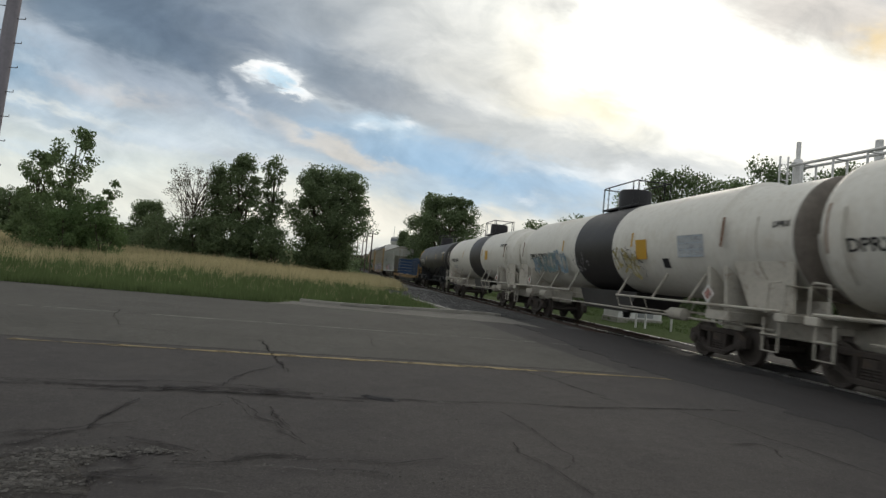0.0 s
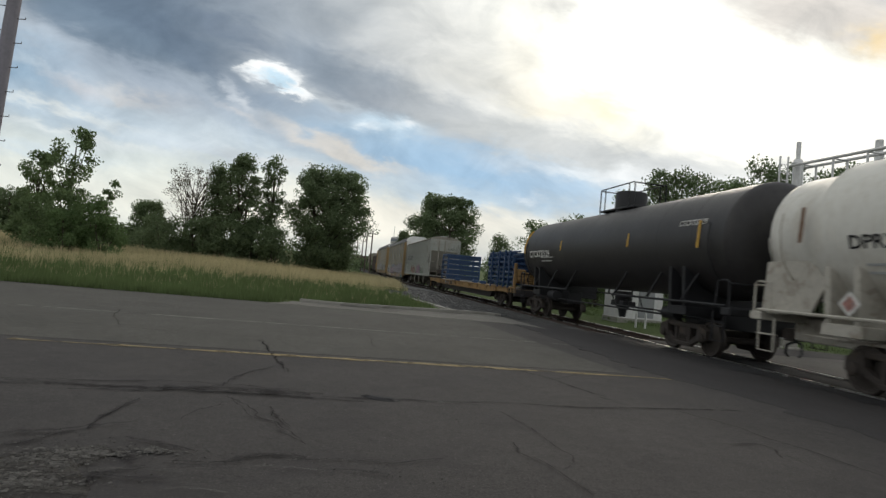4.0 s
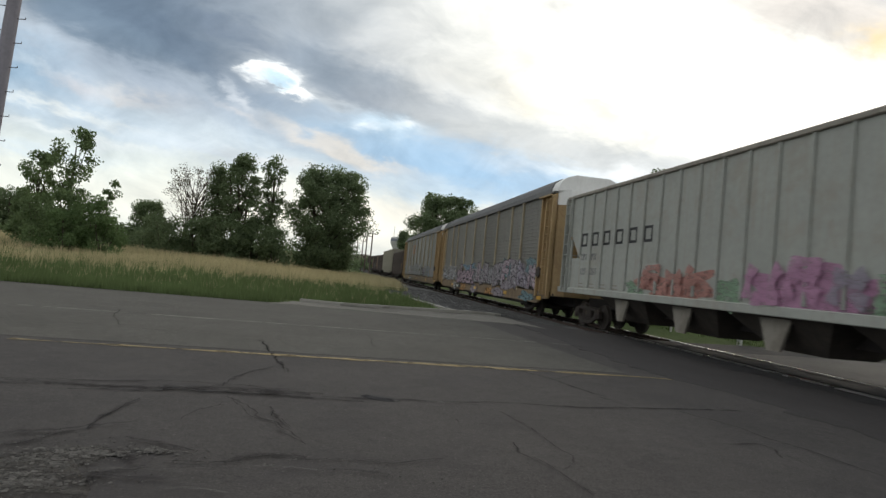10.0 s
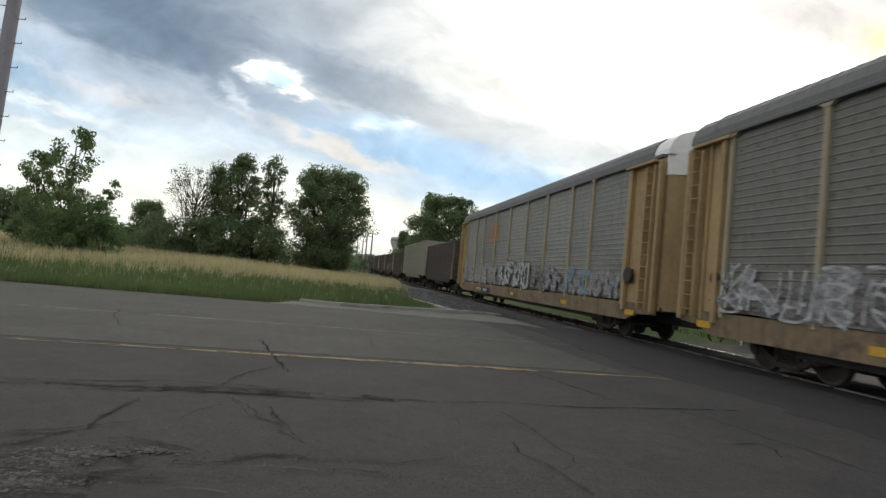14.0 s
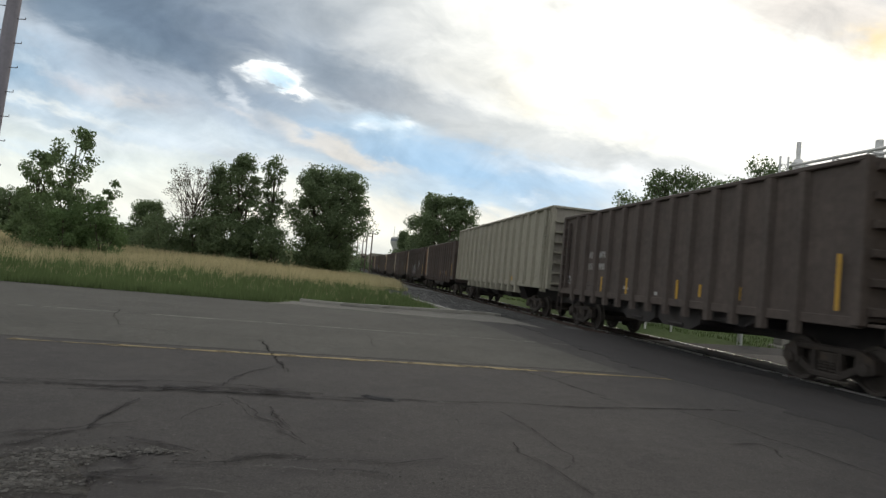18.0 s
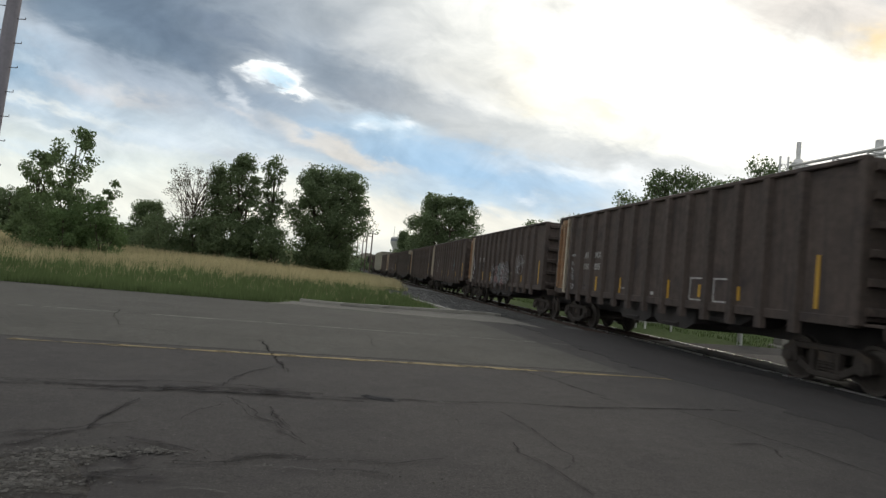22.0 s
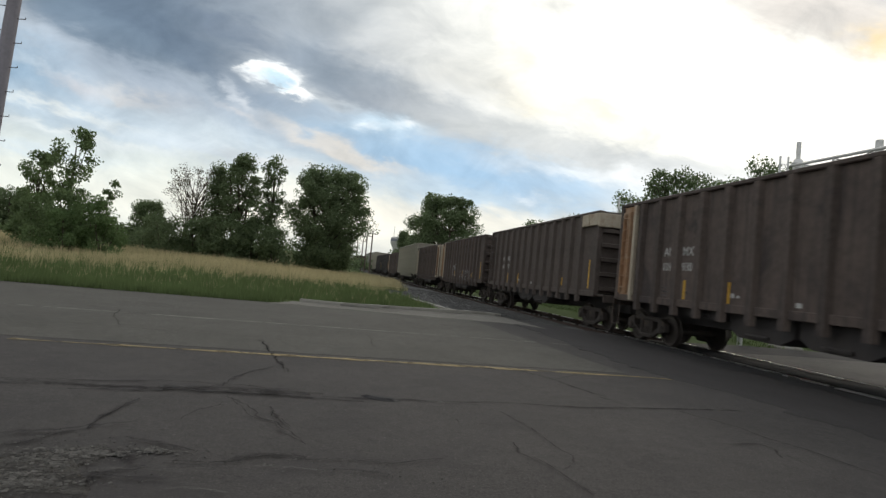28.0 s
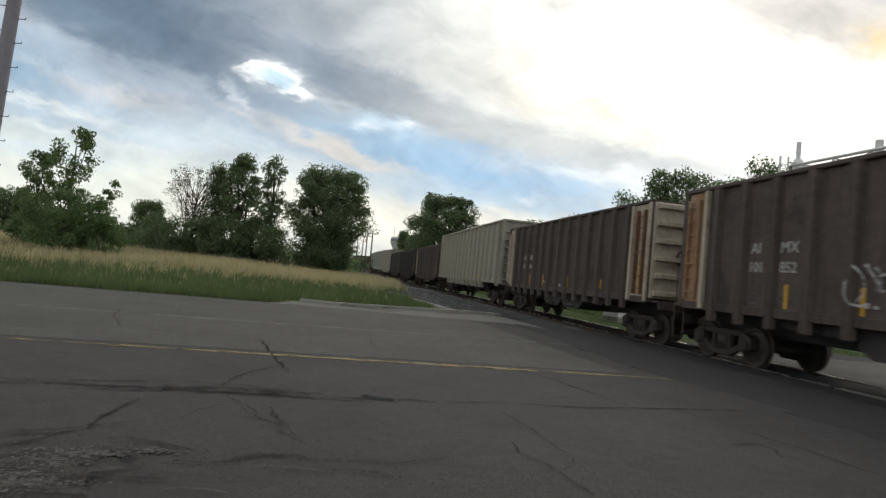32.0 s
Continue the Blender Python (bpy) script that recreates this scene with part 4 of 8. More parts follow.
def tree(name, x, y, top, width, mat, seed, label, low=0.12, fullness=1.0, leaf=0.13, clump=0.6, profile=(0.5, 1.0, 0.9, 0.45), trunk=0.16, stems=1, n_each=34, twigs=0.3, group=""):
    """A tree: tapered trunk, limbs out to the clumps, and a crown of leaf clumps within an uneven outline."""
    rng = np.random.RandomState(seed)
    z0 = lie(x, y) - 0.1
    h = top - z0
    ob = thing(name, Matrix.Translation((x, y, z0)), label, "tree", group)
    heads = []
    n = int(fullness * h * width * 2.3)
    prof = np.array(profile)
    for i in range(n):
        t = low + (1 - low) * (i + rng.rand()) / n
        k = (t - low) / (1 - low) * (len(prof) - 1)
        j = min(int(k), len(prof) - 2)
        rad = width / 2 * (prof[j] + (prof[j + 1] - prof[j]) * (k - j))
        ang = rng.rand() * 6.283
        uneven = 1 + 0.45 * noise.noise((math.cos(ang) * 1.3 + seed, math.sin(ang) * 1.3, t * 5.0)) * 1.4
        rr = max(0.0, rad * uneven * (0.25 + 0.75 * math.sqrt(rng.rand())))
        heads.append(((math.cos(ang) * rr, math.sin(ang) * rr, min(h - 0.1, t * h + rng.randn() * 0.15)), clump * 1.3 * (0.6 + 0.7 * rng.rand())))
    wood = Shape()
    for s in range(stems):
        ang = 6.283 * s / stems + rng.rand()
        sp = 0.0 if stems == 1 else width * 0.16
        pts = [(sp * 0.3 * math.cos(ang), sp * 0.3 * math.sin(ang), 0)]
        for k in range(1, 6):
            t = k / 5
            pts.append((math.cos(ang) * sp * (0.3 + t * 1.4) + rng.randn() * 0.06 * h * 0.1, math.sin(ang) * sp * (0.3 + t * 1.4) + rng.randn() * 0.06 * h * 0.1, h * 0.86 * t))
        wood.tube(pts, [trunk / math.sqrt(stems) * (1.15 - 0.95 * k / 5) + 0.012 for k in range(6)], 7)
    for c, r in heads[::max(1, int(1 / twigs))]:
        k = max(0.08, (c[2] / h - 0.25))
        start = Vector((0, 0, k * h * 0.9))
        end = Vector(c)
        mid = start.lerp(end, 0.55) + Vector((0, 0, -0.04 * (end - start).length))
        wood.tube([start, mid, end], [trunk * 0.33 * (1 - 0.6 * k), trunk * 0.2, 0.012], 4, False)
    part("trunk", wood, bark, ob)
    v, f = leaves(heads, rng, leaf * 0.80, n_each * 3.0)
    part("crown", cloud_mesh("crown", v, f, mat), None, ob)
    return ob


DENSE = (0.75, 1.0, 0.95, 0.6)
SPIRE = (1.0, 0.8, 0.45, 0.18)


def build_trees():
    g = "trees at the meadow's edge"
    tree("cottonwood", -26.6, 42, 9.1, 3.3, leaf_mid, 11, "young cottonwood with sparse leaf clusters", 0.45, 0.50, 0.13, 0.40, (0.5, 1.0, 0.9, 0.5), 0.12, 1, 30, 0.5, g)
    tree("cottonwood", -23.9, 42, 5.6, 1.5, leaf_mid, 13, "slim cottonwood sapling with sparse leaf clusters", 0.2, 0.7, 0.13, 0.35, (0.8, 1.0, 0.7, 0.4), 0.07, 1, 26, 0.5, g)
    tree("cottonwood", -30.3, 44, 7.3, 4.0, leaf_mid, 12, "smaller cottonwood with sparse leaf clusters", 0.10, 1.1, 0.13, 0.42, (1.0, 0.9, 0.7, 0.4), 0.11, 1, 30, 0.4, g)
    for i, (x, y, top, w) in enumerate(((-23.6, 40, 4.0, 3.6), (-26.0, 40.6, 4.4, 3.8), (-28.6, 42, 4.0, 3.6), (-22.4, 39.4, 2.8, 2.8), (-24.8, 39.2, 3.0, 3.2))):
        tree("bush", x, y, top, w, leaf_light if i in (0, 3, 4) else leaf_mid, 20 + i, "leafy green bush in the meadow", 0.02, 1.5, 0.11, 0.5, (1.0, 1.0, 0.8, 0.4), 0.06, 3, 34, 0.3, "bushes in the meadow")
    tree("dry_tree", -26.2, 62, 9.9, 6.6, leaf_dry, 31, "thin many-stemmed tree with few dry leaves", 0.25, 0.8, 0.10, 0.55, (0.7, 1.0, 1.0, 0.8), 0.14, 7, 16, 1.0, g)
    tree("poplar", -20.9, 60, 11.2, 4.7, leaf_dark, 32, "dense dark green poplar", 0.05, 1.25, 0.15, 0.65, (1.0, 1.0, 0.75, 0.3), 0.2, 2, 36, 0.3, g)
    tree("poplar", -17.9, 61, 11.5, 3.4, leaf_dark, 33, "narrow poplar with gaps between its branches", 0.05, 0.7, 0.15, 0.55, (1.1, 0.8, 0.6, 0.45), 0.16, 1, 32, 0.4, g)
    tree("poplar", -23.6, 61, 10.2, 3.6, leaf_dark, 34, "dense dark green poplar", 0.05, 1.0, 0.14, 0.6, SPIRE, 0.16, 1, 34, 0.3, g)
    for i, (x, top, w) in enumerate(((-27.5, 4.4, 4.0), (-24.6, 4.6, 4.4), (-21.6, 4.8, 4.6), (-18.8, 5.0, 4.2), (-16.6, 4.2, 3.0), (-29.8, 2.6, 3.2), (-32.5, 2.3, 3.4))):
        tree("bush", x, 58.5 + i % 2, top, w, leaf_dark, 40 + i, "dense dark undergrowth bush", 0.02, 1.5, 0.14, 0.6, (1.0, 1.0, 0.9, 0.5), 0.06, 3, 30, 0.2, "undergrowth below the poplars")
    tree("large_tree", -13.4, 68, 11.8, 8.0, leaf_dark, 51, "large round dense dark green tree", 0.04, 1.9, 0.16, 0.75, (0.75, 0.85, 1.0, 0.95, 0.6), 0.32, 2, 40, 0.2, g)
    tree("far_tree", -59.6, 120, 10.3, 6.6, leaf_dark, 53, "dark round tree across the meadow", 0.03, 1.0, 0.26, 1.0, DENSE, 0.2, 1, 26, 0.2, g)
    tree("far_tree", -80.7, 110, 9.6, 8.0, leaf_dark, 54, "dark tree across the meadow", 0.03, 0.9, 0.26, 1.0, DENSE, 0.2, 1, 26, 0.2, g)
    tree("far_tree", -72.0, 112, 6.6, 7.0, leaf_dark, 55, "dark tree across the meadow", 0.03, 0.9, 0.26, 1.0, DENSE, 0.2, 1, 26, 0.2, g)
    tree("track_tree", -0.2, 100, 14.3, 11.6, leaf_dark, 56, "broad dense tree beside the track", 0.1, 1.05, 0.22, 0.95, (0.8, 1.0, 0.95, 0.5), 0.35, 2, 32, 0.2, "trees beyond the track")
    tree("track_tree", -8.4, 128, 9.6, 5.2, leaf_dark, 57, "pointed dark tree beside the track", 0.03, 1.0, 0.24, 0.8, SPIRE, 0.2, 1, 26, 0.2, "trees beyond the track")
    tree("track_tree", -4.6, 120, 8.4, 6.0, leaf_dark, 58, "low dark tree beside the track", 0.03, 1.0, 0.24, 0.8, DENSE, 0.2, 1, 26, 0.2, "trees beyond the track")
    right = ((12.6, 80, 9.5, 4.6, 1.0), (8.6, 88, 7.6, 5.0, 1.0), (13.2, 60, 8.2, 4.4, 0.8), (16.8, 55, 10.0, 4.6, 0.8), (15.0, 58, 7.0, 5.0, 1.0), (20.2, 52, 12.0, 7.4, 1.2),
             (23.8, 50, 11.4, 6.0, 1.0), (25.0, 45, 12.1, 5.4, 0.9), (28.4, 43, 11.6, 6.4, 1.1), (32.5, 42, 12.2, 6.6, 1.1), (37.5, 42, 12.0, 7.0, 1.0), (43, 40, 11.5, 7.0, 1.0), (19.0, 56, 8.0, 6.0, 1.2), (26.5, 49, 8.5, 6.0, 1.2), (30.0, 47, 9.0, 7.0, 1.2))
    for i, (x, y, top, w, full) in enumerate(right):
        tree("wood_tree", x, y, top, w, leaf_dark if i % 3 else leaf_mid, 70 + i, "dense green tree of the wood beyond the track", 0.06, full * 0.85, 0.15, 0.72, (0.85, 1.0, 0.9, 0.5), 0.22, 2, 34, 0.25, "trees beyond the track")
    # low far hedge and woods that close the horizon
    rng = np.random.RandomState(9)
    heads = []
    for i in range(900):
        a = rng.rand()
        x, y = (-150 + 150 * a + rng.randn() * 2, 150 + 60 * rng.rand()) if i % 2 else (-130 + 70 * a, 105 + 25 * rng.rand())
        heads.append(((x, y, lie(x, y) + rng.rand() * (4.0 if i % 2 else 3.6)), 1.6))
    for i in range(700):
        x = rng.uniform(10, 190)
        y = 95 + 70 * rng.rand()
        heads.append(((x, y, lie(x, y) + rng.rand() * 7.0), 1.9))
    for i in range(900):
        ang = rng.uniform(1.0, 5.3)
        r = 150 + 60 * rng.rand()
        x, y = math.sin(ang) * r, math.cos(ang) * r
        heads.append(((x, y, lie(x, y) + rng.rand() * 8.0), 2.6))
    v, f = leaves(heads, rng, 0.42, 26)
    tagged(new("far_woods", cloud_mesh("far_woods", v, f, leaf_dark)), "dark green hedges and woods in the distance", "woods", kind="stuff")


build_trees()


# ---- the train ----
iron = surface("truck_iron", (0.050, 0.042, 0.037), 0.8, 0.2, vary=0.4, grain=16, stain=0.5, stain_col=(0.09, 0.065, 0.045), stain_scale=4, bump=0.4)
wheel_steel = surface("wheel_steel", (0.075, 0.065, 0.058), 0.55, 0.6, vary=0.3, grain=12, bump=0.2)
tread_steel = surface("tread_steel", (0.45, 0.44, 0.43), 0.3, 1.0, vary=0.1, grain=20, bump=0.05)
tank_white = surface("tank_white", (0.62, 0.605, 0.55), 0.5, vary=0.12, grain=8, stain=0.4, stain_col=(0.42, 0.37, 0.29), stain_scale=0.8, streaks=0.3, bump=0.08)
dirty_white = surface("dirty_white", (0.44, 0.415, 0.36), 0.6, vary=0.25, grain=10, stain=0.55, stain_col=(0.16, 0.12, 0.08), stain_scale=2.5, bump=0.15)
spray_haze_blue = surface("decal_blue", (0.34, 0.40, 0.46), 0.7, vary=0.2, grain=10, bump=0.05)
pale_grey = surface("pale_grey_paint", (0.48, 0.50, 0.51), 0.6, vary=0.25, grain=10, bump=0.08, worn=0.4)
tank_black = surface("tank_black", (0.030, 0.028, 0.028), 0.5, vary=0.3, grain=6, stain=0.3, stain_col=(0.05, 0.046, 0.042), stain_scale=1.2, streaks=0.2, bump=0.1)
# darker, browner tone for one leading tank end and its shield
tank_soot = surface("tank_soot", (0.17, 0.15, 0.13), 0.8, vary=0.4, grain=6, stain=0.6, stain_col=(0.07, 0.06, 0.052), stain_scale=1.4, streaks=0.4, bump=0.15)
black_paint = surface("black_paint", (0.018, 0.018, 0.02), 0.55, vary=0.2, grain=10, bump=0.1)
white_paint = surface("white_paint", (0.60, 0.59, 0.56), 0.7, vary=0.3, grain=14, stain=0.35, stain_col=(0.22, 0.2, 0.18), stain_scale=5, bump=0.1)
faded_white = surface("faded_white", (0.42, 0.415, 0.40), 0.75, vary=0.5, grain=12, stain=0.7, stain_col=(0.16, 0.145, 0.135), stain_scale=6, bump=0.1)
grey_paint = surface("grey_paint", (0.40, 0.41, 0.41), 0.7, vary=0.3, grain=14, bump=0.1)
reflector = surface("yellow_reflector", (0.52, 0.30, 0.035), 0.5, vary=0.2, grain=14, stain=0.2, stain_col=(0.2, 0.12, 0.03), bump=0.05)
hopper_grey = surface("hopper_grey", (0.325, 0.336, 0.308), 0.65, vary=0.22, grain=6, stain=0.4, stain_col=(0.26, 0.22, 0.17), stain_scale=0.9, streaks=0.35, bump=0.12)
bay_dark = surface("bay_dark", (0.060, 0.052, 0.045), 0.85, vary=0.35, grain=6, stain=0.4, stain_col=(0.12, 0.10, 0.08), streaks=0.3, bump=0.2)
slope_grey = surface("slope_grey", (0.46, 0.44, 0.39), 0.75, vary=0.2, grain=6, stain=0.5, stain_col=(0.30, 0.25, 0.19), stain_scale=1.2, streaks=0.4, bump=0.15)
hopper_dirt = surface("hopper_dirt", (0.27, 0.25, 0.215), 0.8, vary=0.25, grain=6, stain=0.4, stain_col=(0.10, 0.08, 0.06), streaks=0.3, bump=0.2)
rust_streak = surface("rusty_steel", (0.16, 0.085, 0.050), 0.85, vary=0.4, grain=8, stain=0.5, stain_col=(0.30, 0.22, 0.15), stain_scale=2, bump=0.3)
gon_brown = surface("gondola_brown", (0.083, 0.064, 0.055), 0.75, vary=0.6, grain=7, stain=0.85, stain_col=(0.036, 0.029, 0.029), stain_scale=0.6, streaks=0.85, bump=0.2, by_object=0.3)
gon_rust = surface("gondola_rust", (0.086, 0.069, 0.060), 0.75, vary=0.5, grain=7, stain=0.6, stain_col=(0.058, 0.045, 0.040), stain_scale=1.2, streaks=0.6, bump=0.2)
gon_black = surface("gondola_black", (0.040, 0.036, 0.036), 0.7, vary=0.25, grain=5, stain=0.4, stain_col=(0.06, 0.05, 0.043), stain_scale=0.9, streaks=0.3, bump=0.2)
gon_patch = surface("gondola_patch", (0.115, 0.105, 0.105), 0.8, vary=0.5, grain=6, stain=0.6, stain_col=(0.06, 0.052, 0.05), stain_scale=3, bump=0.1, worn=0.4)
gon_inside = surface("gondola_inside", (0.035, 0.028, 0.022), 0.95, vary=0.4, grain=6, bump=0.4)
end_rust = surface("end_rust", (0.29, 0.170, 0.095), 0.85, vary=0.4, grain=6, stain=0.6, stain_col=(0.43, 0.36, 0.28), stain_scale=2.2, streaks=0.45, bump=0.3)
end_pale = surface("end_pale", (0.42, 0.37, 0.29), 0.8, vary=0.3, grain=6, stain=0.55, stain_col=(0.22, 0.13, 0.08), stain_scale=2.2, streaks=0.3, bump=0.2)
tan_paint = surface("tan_paint", (0.300, 0.284, 0.228), 0.65, vary=0.2, grain=5, stain=0.5, stain_col=(0.19, 0.165, 0.13), stain_scale=0.7, streaks=0.5, bump=0.1)
rack_grey = surface("rack_panel", (0.164, 0.159, 0.141), 0.55, 0.1, vary=0.4, grain=7, stain=0.65, stain_col=(0.115, 0.105, 0.090), stain_scale=0.9, streaks=0.5, bump=0.15, by_object=0.22)
rack_pale = surface("rack_panel_pale", (0.222, 0.220, 0.202), 0.55, 0.1, vary=0.45, grain=7, stain=0.65, stain_col=(0.135, 0.128, 0.112), stain_scale=0.9, streaks=0.5, bump=0.15, by_object=0.3)
rack_roof = surface("rack_roof", (0.125, 0.125, 0.123), 0.6, 0.3, vary=0.3, grain=5, stain=0.4, stain_col=(0.16, 0.155, 0.15), stain_scale=0.8, bump=0.1)
rack_white = surface("rack_white", (0.74, 0.74, 0.72), 0.6, vary=0.15, grain=6, streaks=0.2, stain_col=(0.35, 0.32, 0.28), bump=0.08)
rack_yellow = surface("rack_yellow", (0.335, 0.235, 0.118), 0.65, vary=0.3, grain=6, stain=0.55, stain_col=(0.22, 0.135, 0.07), stain_scale=1.1, streaks=0.5, bump=0.12)
rack_post = surface("rack_post", (0.33, 0.285, 0.20), 0.65, vary=0.2, grain=5, stain=0.4, stain_col=(0.25, 0.17, 0.09), stain_scale=1.1, streaks=0.3, bump=0.12)
rack_sill = surface("rack_sill", (0.19, 0.138, 0.082), 0.75, vary=0.4, grain=6, stain=0.85, stain_col=(0.062, 0.050, 0.043), stain_scale=1.0, streaks=0.6, bump=0.15)
flat_yellow = surface("flatcar_yellow", (0.27, 0.165, 0.062), 0.7, vary=0.35, grain=5, stain=0.85, stain_col=(0.095, 0.058, 0.036), stain_scale=1.6, streaks=0.4, bump=0.2)
deck_wood = surface("deck_wood", (0.16, 0.13, 0.10), 0.9, vary=0.3, grain=10, bump=0.3)
load_blue = surface("load_blue", (0.023, 0.054, 0.122), 0.5, vary=0.2, grain=8, stain=0.25, stain_col=(0.06, 0.07, 0.09), stain_scale=2, bump=0.1)
paint_pink = surface("spray_pink", (0.37, 0.285, 0.325), 0.6, vary=0.2, grain=6, bump=0.05, worn=0.55)
paint_red = surface("spray_red", (0.40, 0.20, 0.17), 0.6, vary=0.25, grain=6, bump=0.05, worn=0.55)
paint_lilac = surface("spray_lilac", (0.27, 0.24, 0.29), 0.6, vary=0.2, grain=6, bump=0.05, worn=0.55)
paint_teal = surface("spray_teal", (0.15, 0.23, 0.25), 0.6, vary=0.25, grain=6, bump=0.05, worn=0.55)
paint_blue = surface("spray_blue", (0.18, 0.27, 0.34), 0.6, vary=0.25, grain=6, bump=0.05, worn=0.55)
paint_silver = surface("spray_silver", (0.30, 0.29, 0.30), 0.5, 0.2, vary=0.2, grain=6, bump=0.05, worn=0.55)
white_spray = surface("spray_white", (0.46, 0.46, 0.47), 0.6, vary=0.2, grain=6, bump=0.05, worn=0.6)
black_spray = surface("spray_black", (0.03, 0.028, 0.032), 0.6, vary=0.2, grain=6, bump=0.05, worn=0.45)
grey_spray = surface("spray_grey", (0.30, 0.30, 0.31), 0.6, vary=0.2, grain=6, bump=0.05, worn=0.7)
mauve = surface("spray_mauve", (0.27, 0.24, 0.265), 0.6, vary=0.25, grain=6, bump=0.05, worn=0.5)
rack_orange = surface("spray_orange", (0.40, 0.22, 0.08), 0.6, vary=0.25, grain=6, bump=0.05, worn=0.7)
paint_olive = surface("spray_olive", (0.36, 0.30, 0.10), 0.6, vary=0.2, grain=6, bump=0.05, worn=0.55)

faint_spray = surface("spray_faint", (0.20, 0.19, 0.19), 0.6, vary=0.3, grain=6, bump=0.05, worn=0.85)
faint_red = surface("spray_faint_red", (0.20, 0.12, 0.12), 0.6, vary=0.3, grain=6, bump=0.05, worn=0.75)
grey_lead = surface("faded_lettering", (0.13, 0.135, 0.14), 0.7, vary=0.3, grain=14, bump=0.1)
hot_pink = surface("spray_hot_pink", (0.42, 0.22, 0.34), 0.6, vary=0.2, grain=6, bump=0.05, worn=0.5)
spray_green = surface("spray_green", (0.22, 0.32, 0.22), 0.6, vary=0.2, grain=6, bump=0.05, worn=0.8)

MESHES = {}


def cached(key, make, mat, smooth_angle=None):
    """A mesh that alike parts share."""
    if (key, mat.name) not in MESHES:
        MESHES[key, mat.name] = make().mesh(key.split("|")[0], mat, smooth_angle)
    return MESHES[key, mat.name]


def shared(name, key, make, mat, parent, at=None, label="", smooth_angle=None):
    return part(name, cached(name + "|" + key, make, mat, smooth_angle), mat, parent, label, at=at)


def T(x=0.0, y=0.0, z=0.0):
    return Matrix.Translation((x, y, z))


FLIP = Matrix.Rotation(math.pi, 4, "Z")
WHEEL_R = 0.457


def side_frame_shape():
    sh = Shape()
    sh.box(-0.86, 0.86, -0.06, 0.06, 0.66, 0.80, 0.03)
    for k in (-1, 1):
        sh.prism([(k * 0.72, 0.80), (k * 1.08, 0.66), (k * 1.10, 0.42), (k * 0.99, 0.36), (k * 0.97, 0.55), (k * 0.80, 0.55), (k * 0.76, 0.36), (k * 0.66, 0.40)], -0.085, 0.085)
        sh.prism([(k * 0.72, 0.52), (k * 0.70, 0.36), (k * 0.34, 0.17), (k * 0.28, 0.29)], -0.06, 0.06)
        sh.box(k * 0.30 - 0.055, k * 0.30 + 0.055, -0.07, 0.07, 0.24, 0.70, 0.015)
        sh.lathe([(0.06, 0.13), (0.13, 0.12), (0.15, 0.05)], "y", 12, (k * 0.89, 0, 0.457))
    sh.box(-0.38, 0.38, -0.09, 0.09, 0.16, 0.28, 0.02)
    return sh


def spring_shape():
    return Shape().lathe([(0.28 + i * 0.03, 0.065 if i % 2 else 0.05) for i in range(9)], "z", 10)


def wheel_shape():
    return Shape().lathe([(0.085, 0.09), (0.085, 0.17), (0.045, 0.24), (0.03, 0.37), (0.055, 0.385), (0.055, 0.452), (-0.045, 0.460), (-0.058, 0.487), (-0.075, 0.48), (-0.075, 0.385), (-0.03, 0.37), (-0.05, 0.2), (-0.075, 0.16), (-0.075, 0.09)], "y", 26)


WHEELS = []     # (car, wheelset, place along the car)


def bogie(car, x):
    """A freight truck: bolster with side frames and springs, and two wheelsets that turn."""
    b = shared("truck", "b", lambda: Shape().box(-0.2, 0.2, -1.05, 1.05, 0.45, 0.68, 0.03).lathe([(0.68, 0.2), (0.80, 0.2)], "z", 14), iron, car, T(x), "dark rusty freight truck")
    for k in (1, -1):
        fr = T(0, k * 1.0, 0) if k > 0 else T(0, k * 1.0, 0) @ FLIP
        shared("side_frame", "f", side_frame_shape, iron, b, fr)
        for e in (-0.15, 0.0, 0.15):
            shared("spring", "s", spring_shape, iron, b, T(e, k * 1.0, 0), smooth_angle=40)
    shared("brake_beam", "bb", lambda: Shape().box(-0.52, -0.44, -0.8, 0.8, 0.33, 0.41, 0.01).box(0.44, 0.52, -0.8, 0.8, 0.33, 0.41, 0.01), iron, b)
    for k in (-0.89, 0.89):
        w = shared("wheelset", "a", lambda: Shape().tube([(0, -1.02, 0), (0, 1.02, 0)], 0.085, 12), iron, car, T(x + k, 0, WHEEL_R), smooth_angle=40)
        for e in (1, -1):
            shared("wheel", "w", wheel_shape, wheel_steel, w, T(0, 0.755 * e, 0) if e > 0 else T(0, 0.755 * e, 0) @ FLIP, "steel wheel with a bright tread", 35)
        WHEELS.append((car, w, x + k))


def coupler(car, half):
    for k in (1, -1):
        at = T(k * half) if k > 0 else T(k * half) @ FLIP
        shared("coupler", "c", lambda: Shape().box(-0.75, -0.12, -0.07, 0.07, 0.74, 0.92, 0.02).prism([(-0.15, -0.16), (0.06, -0.20), (0.16, -0.10), (0.10, 0.0), (0.16, 0.12), (-0.02, 0.20), (-0.15, 0.16)], 0.70, 0.98, "z"), iron, car, at)
        shared("air_hose", "h", lambda: Shape().tube([(-0.4, 0.3, 0.72), (-0.15, 0.32, 0.62), (0.0, 0.22, 0.42), (0.06, 0.1, 0.34)], 0.03, 6), black_paint, car, at)


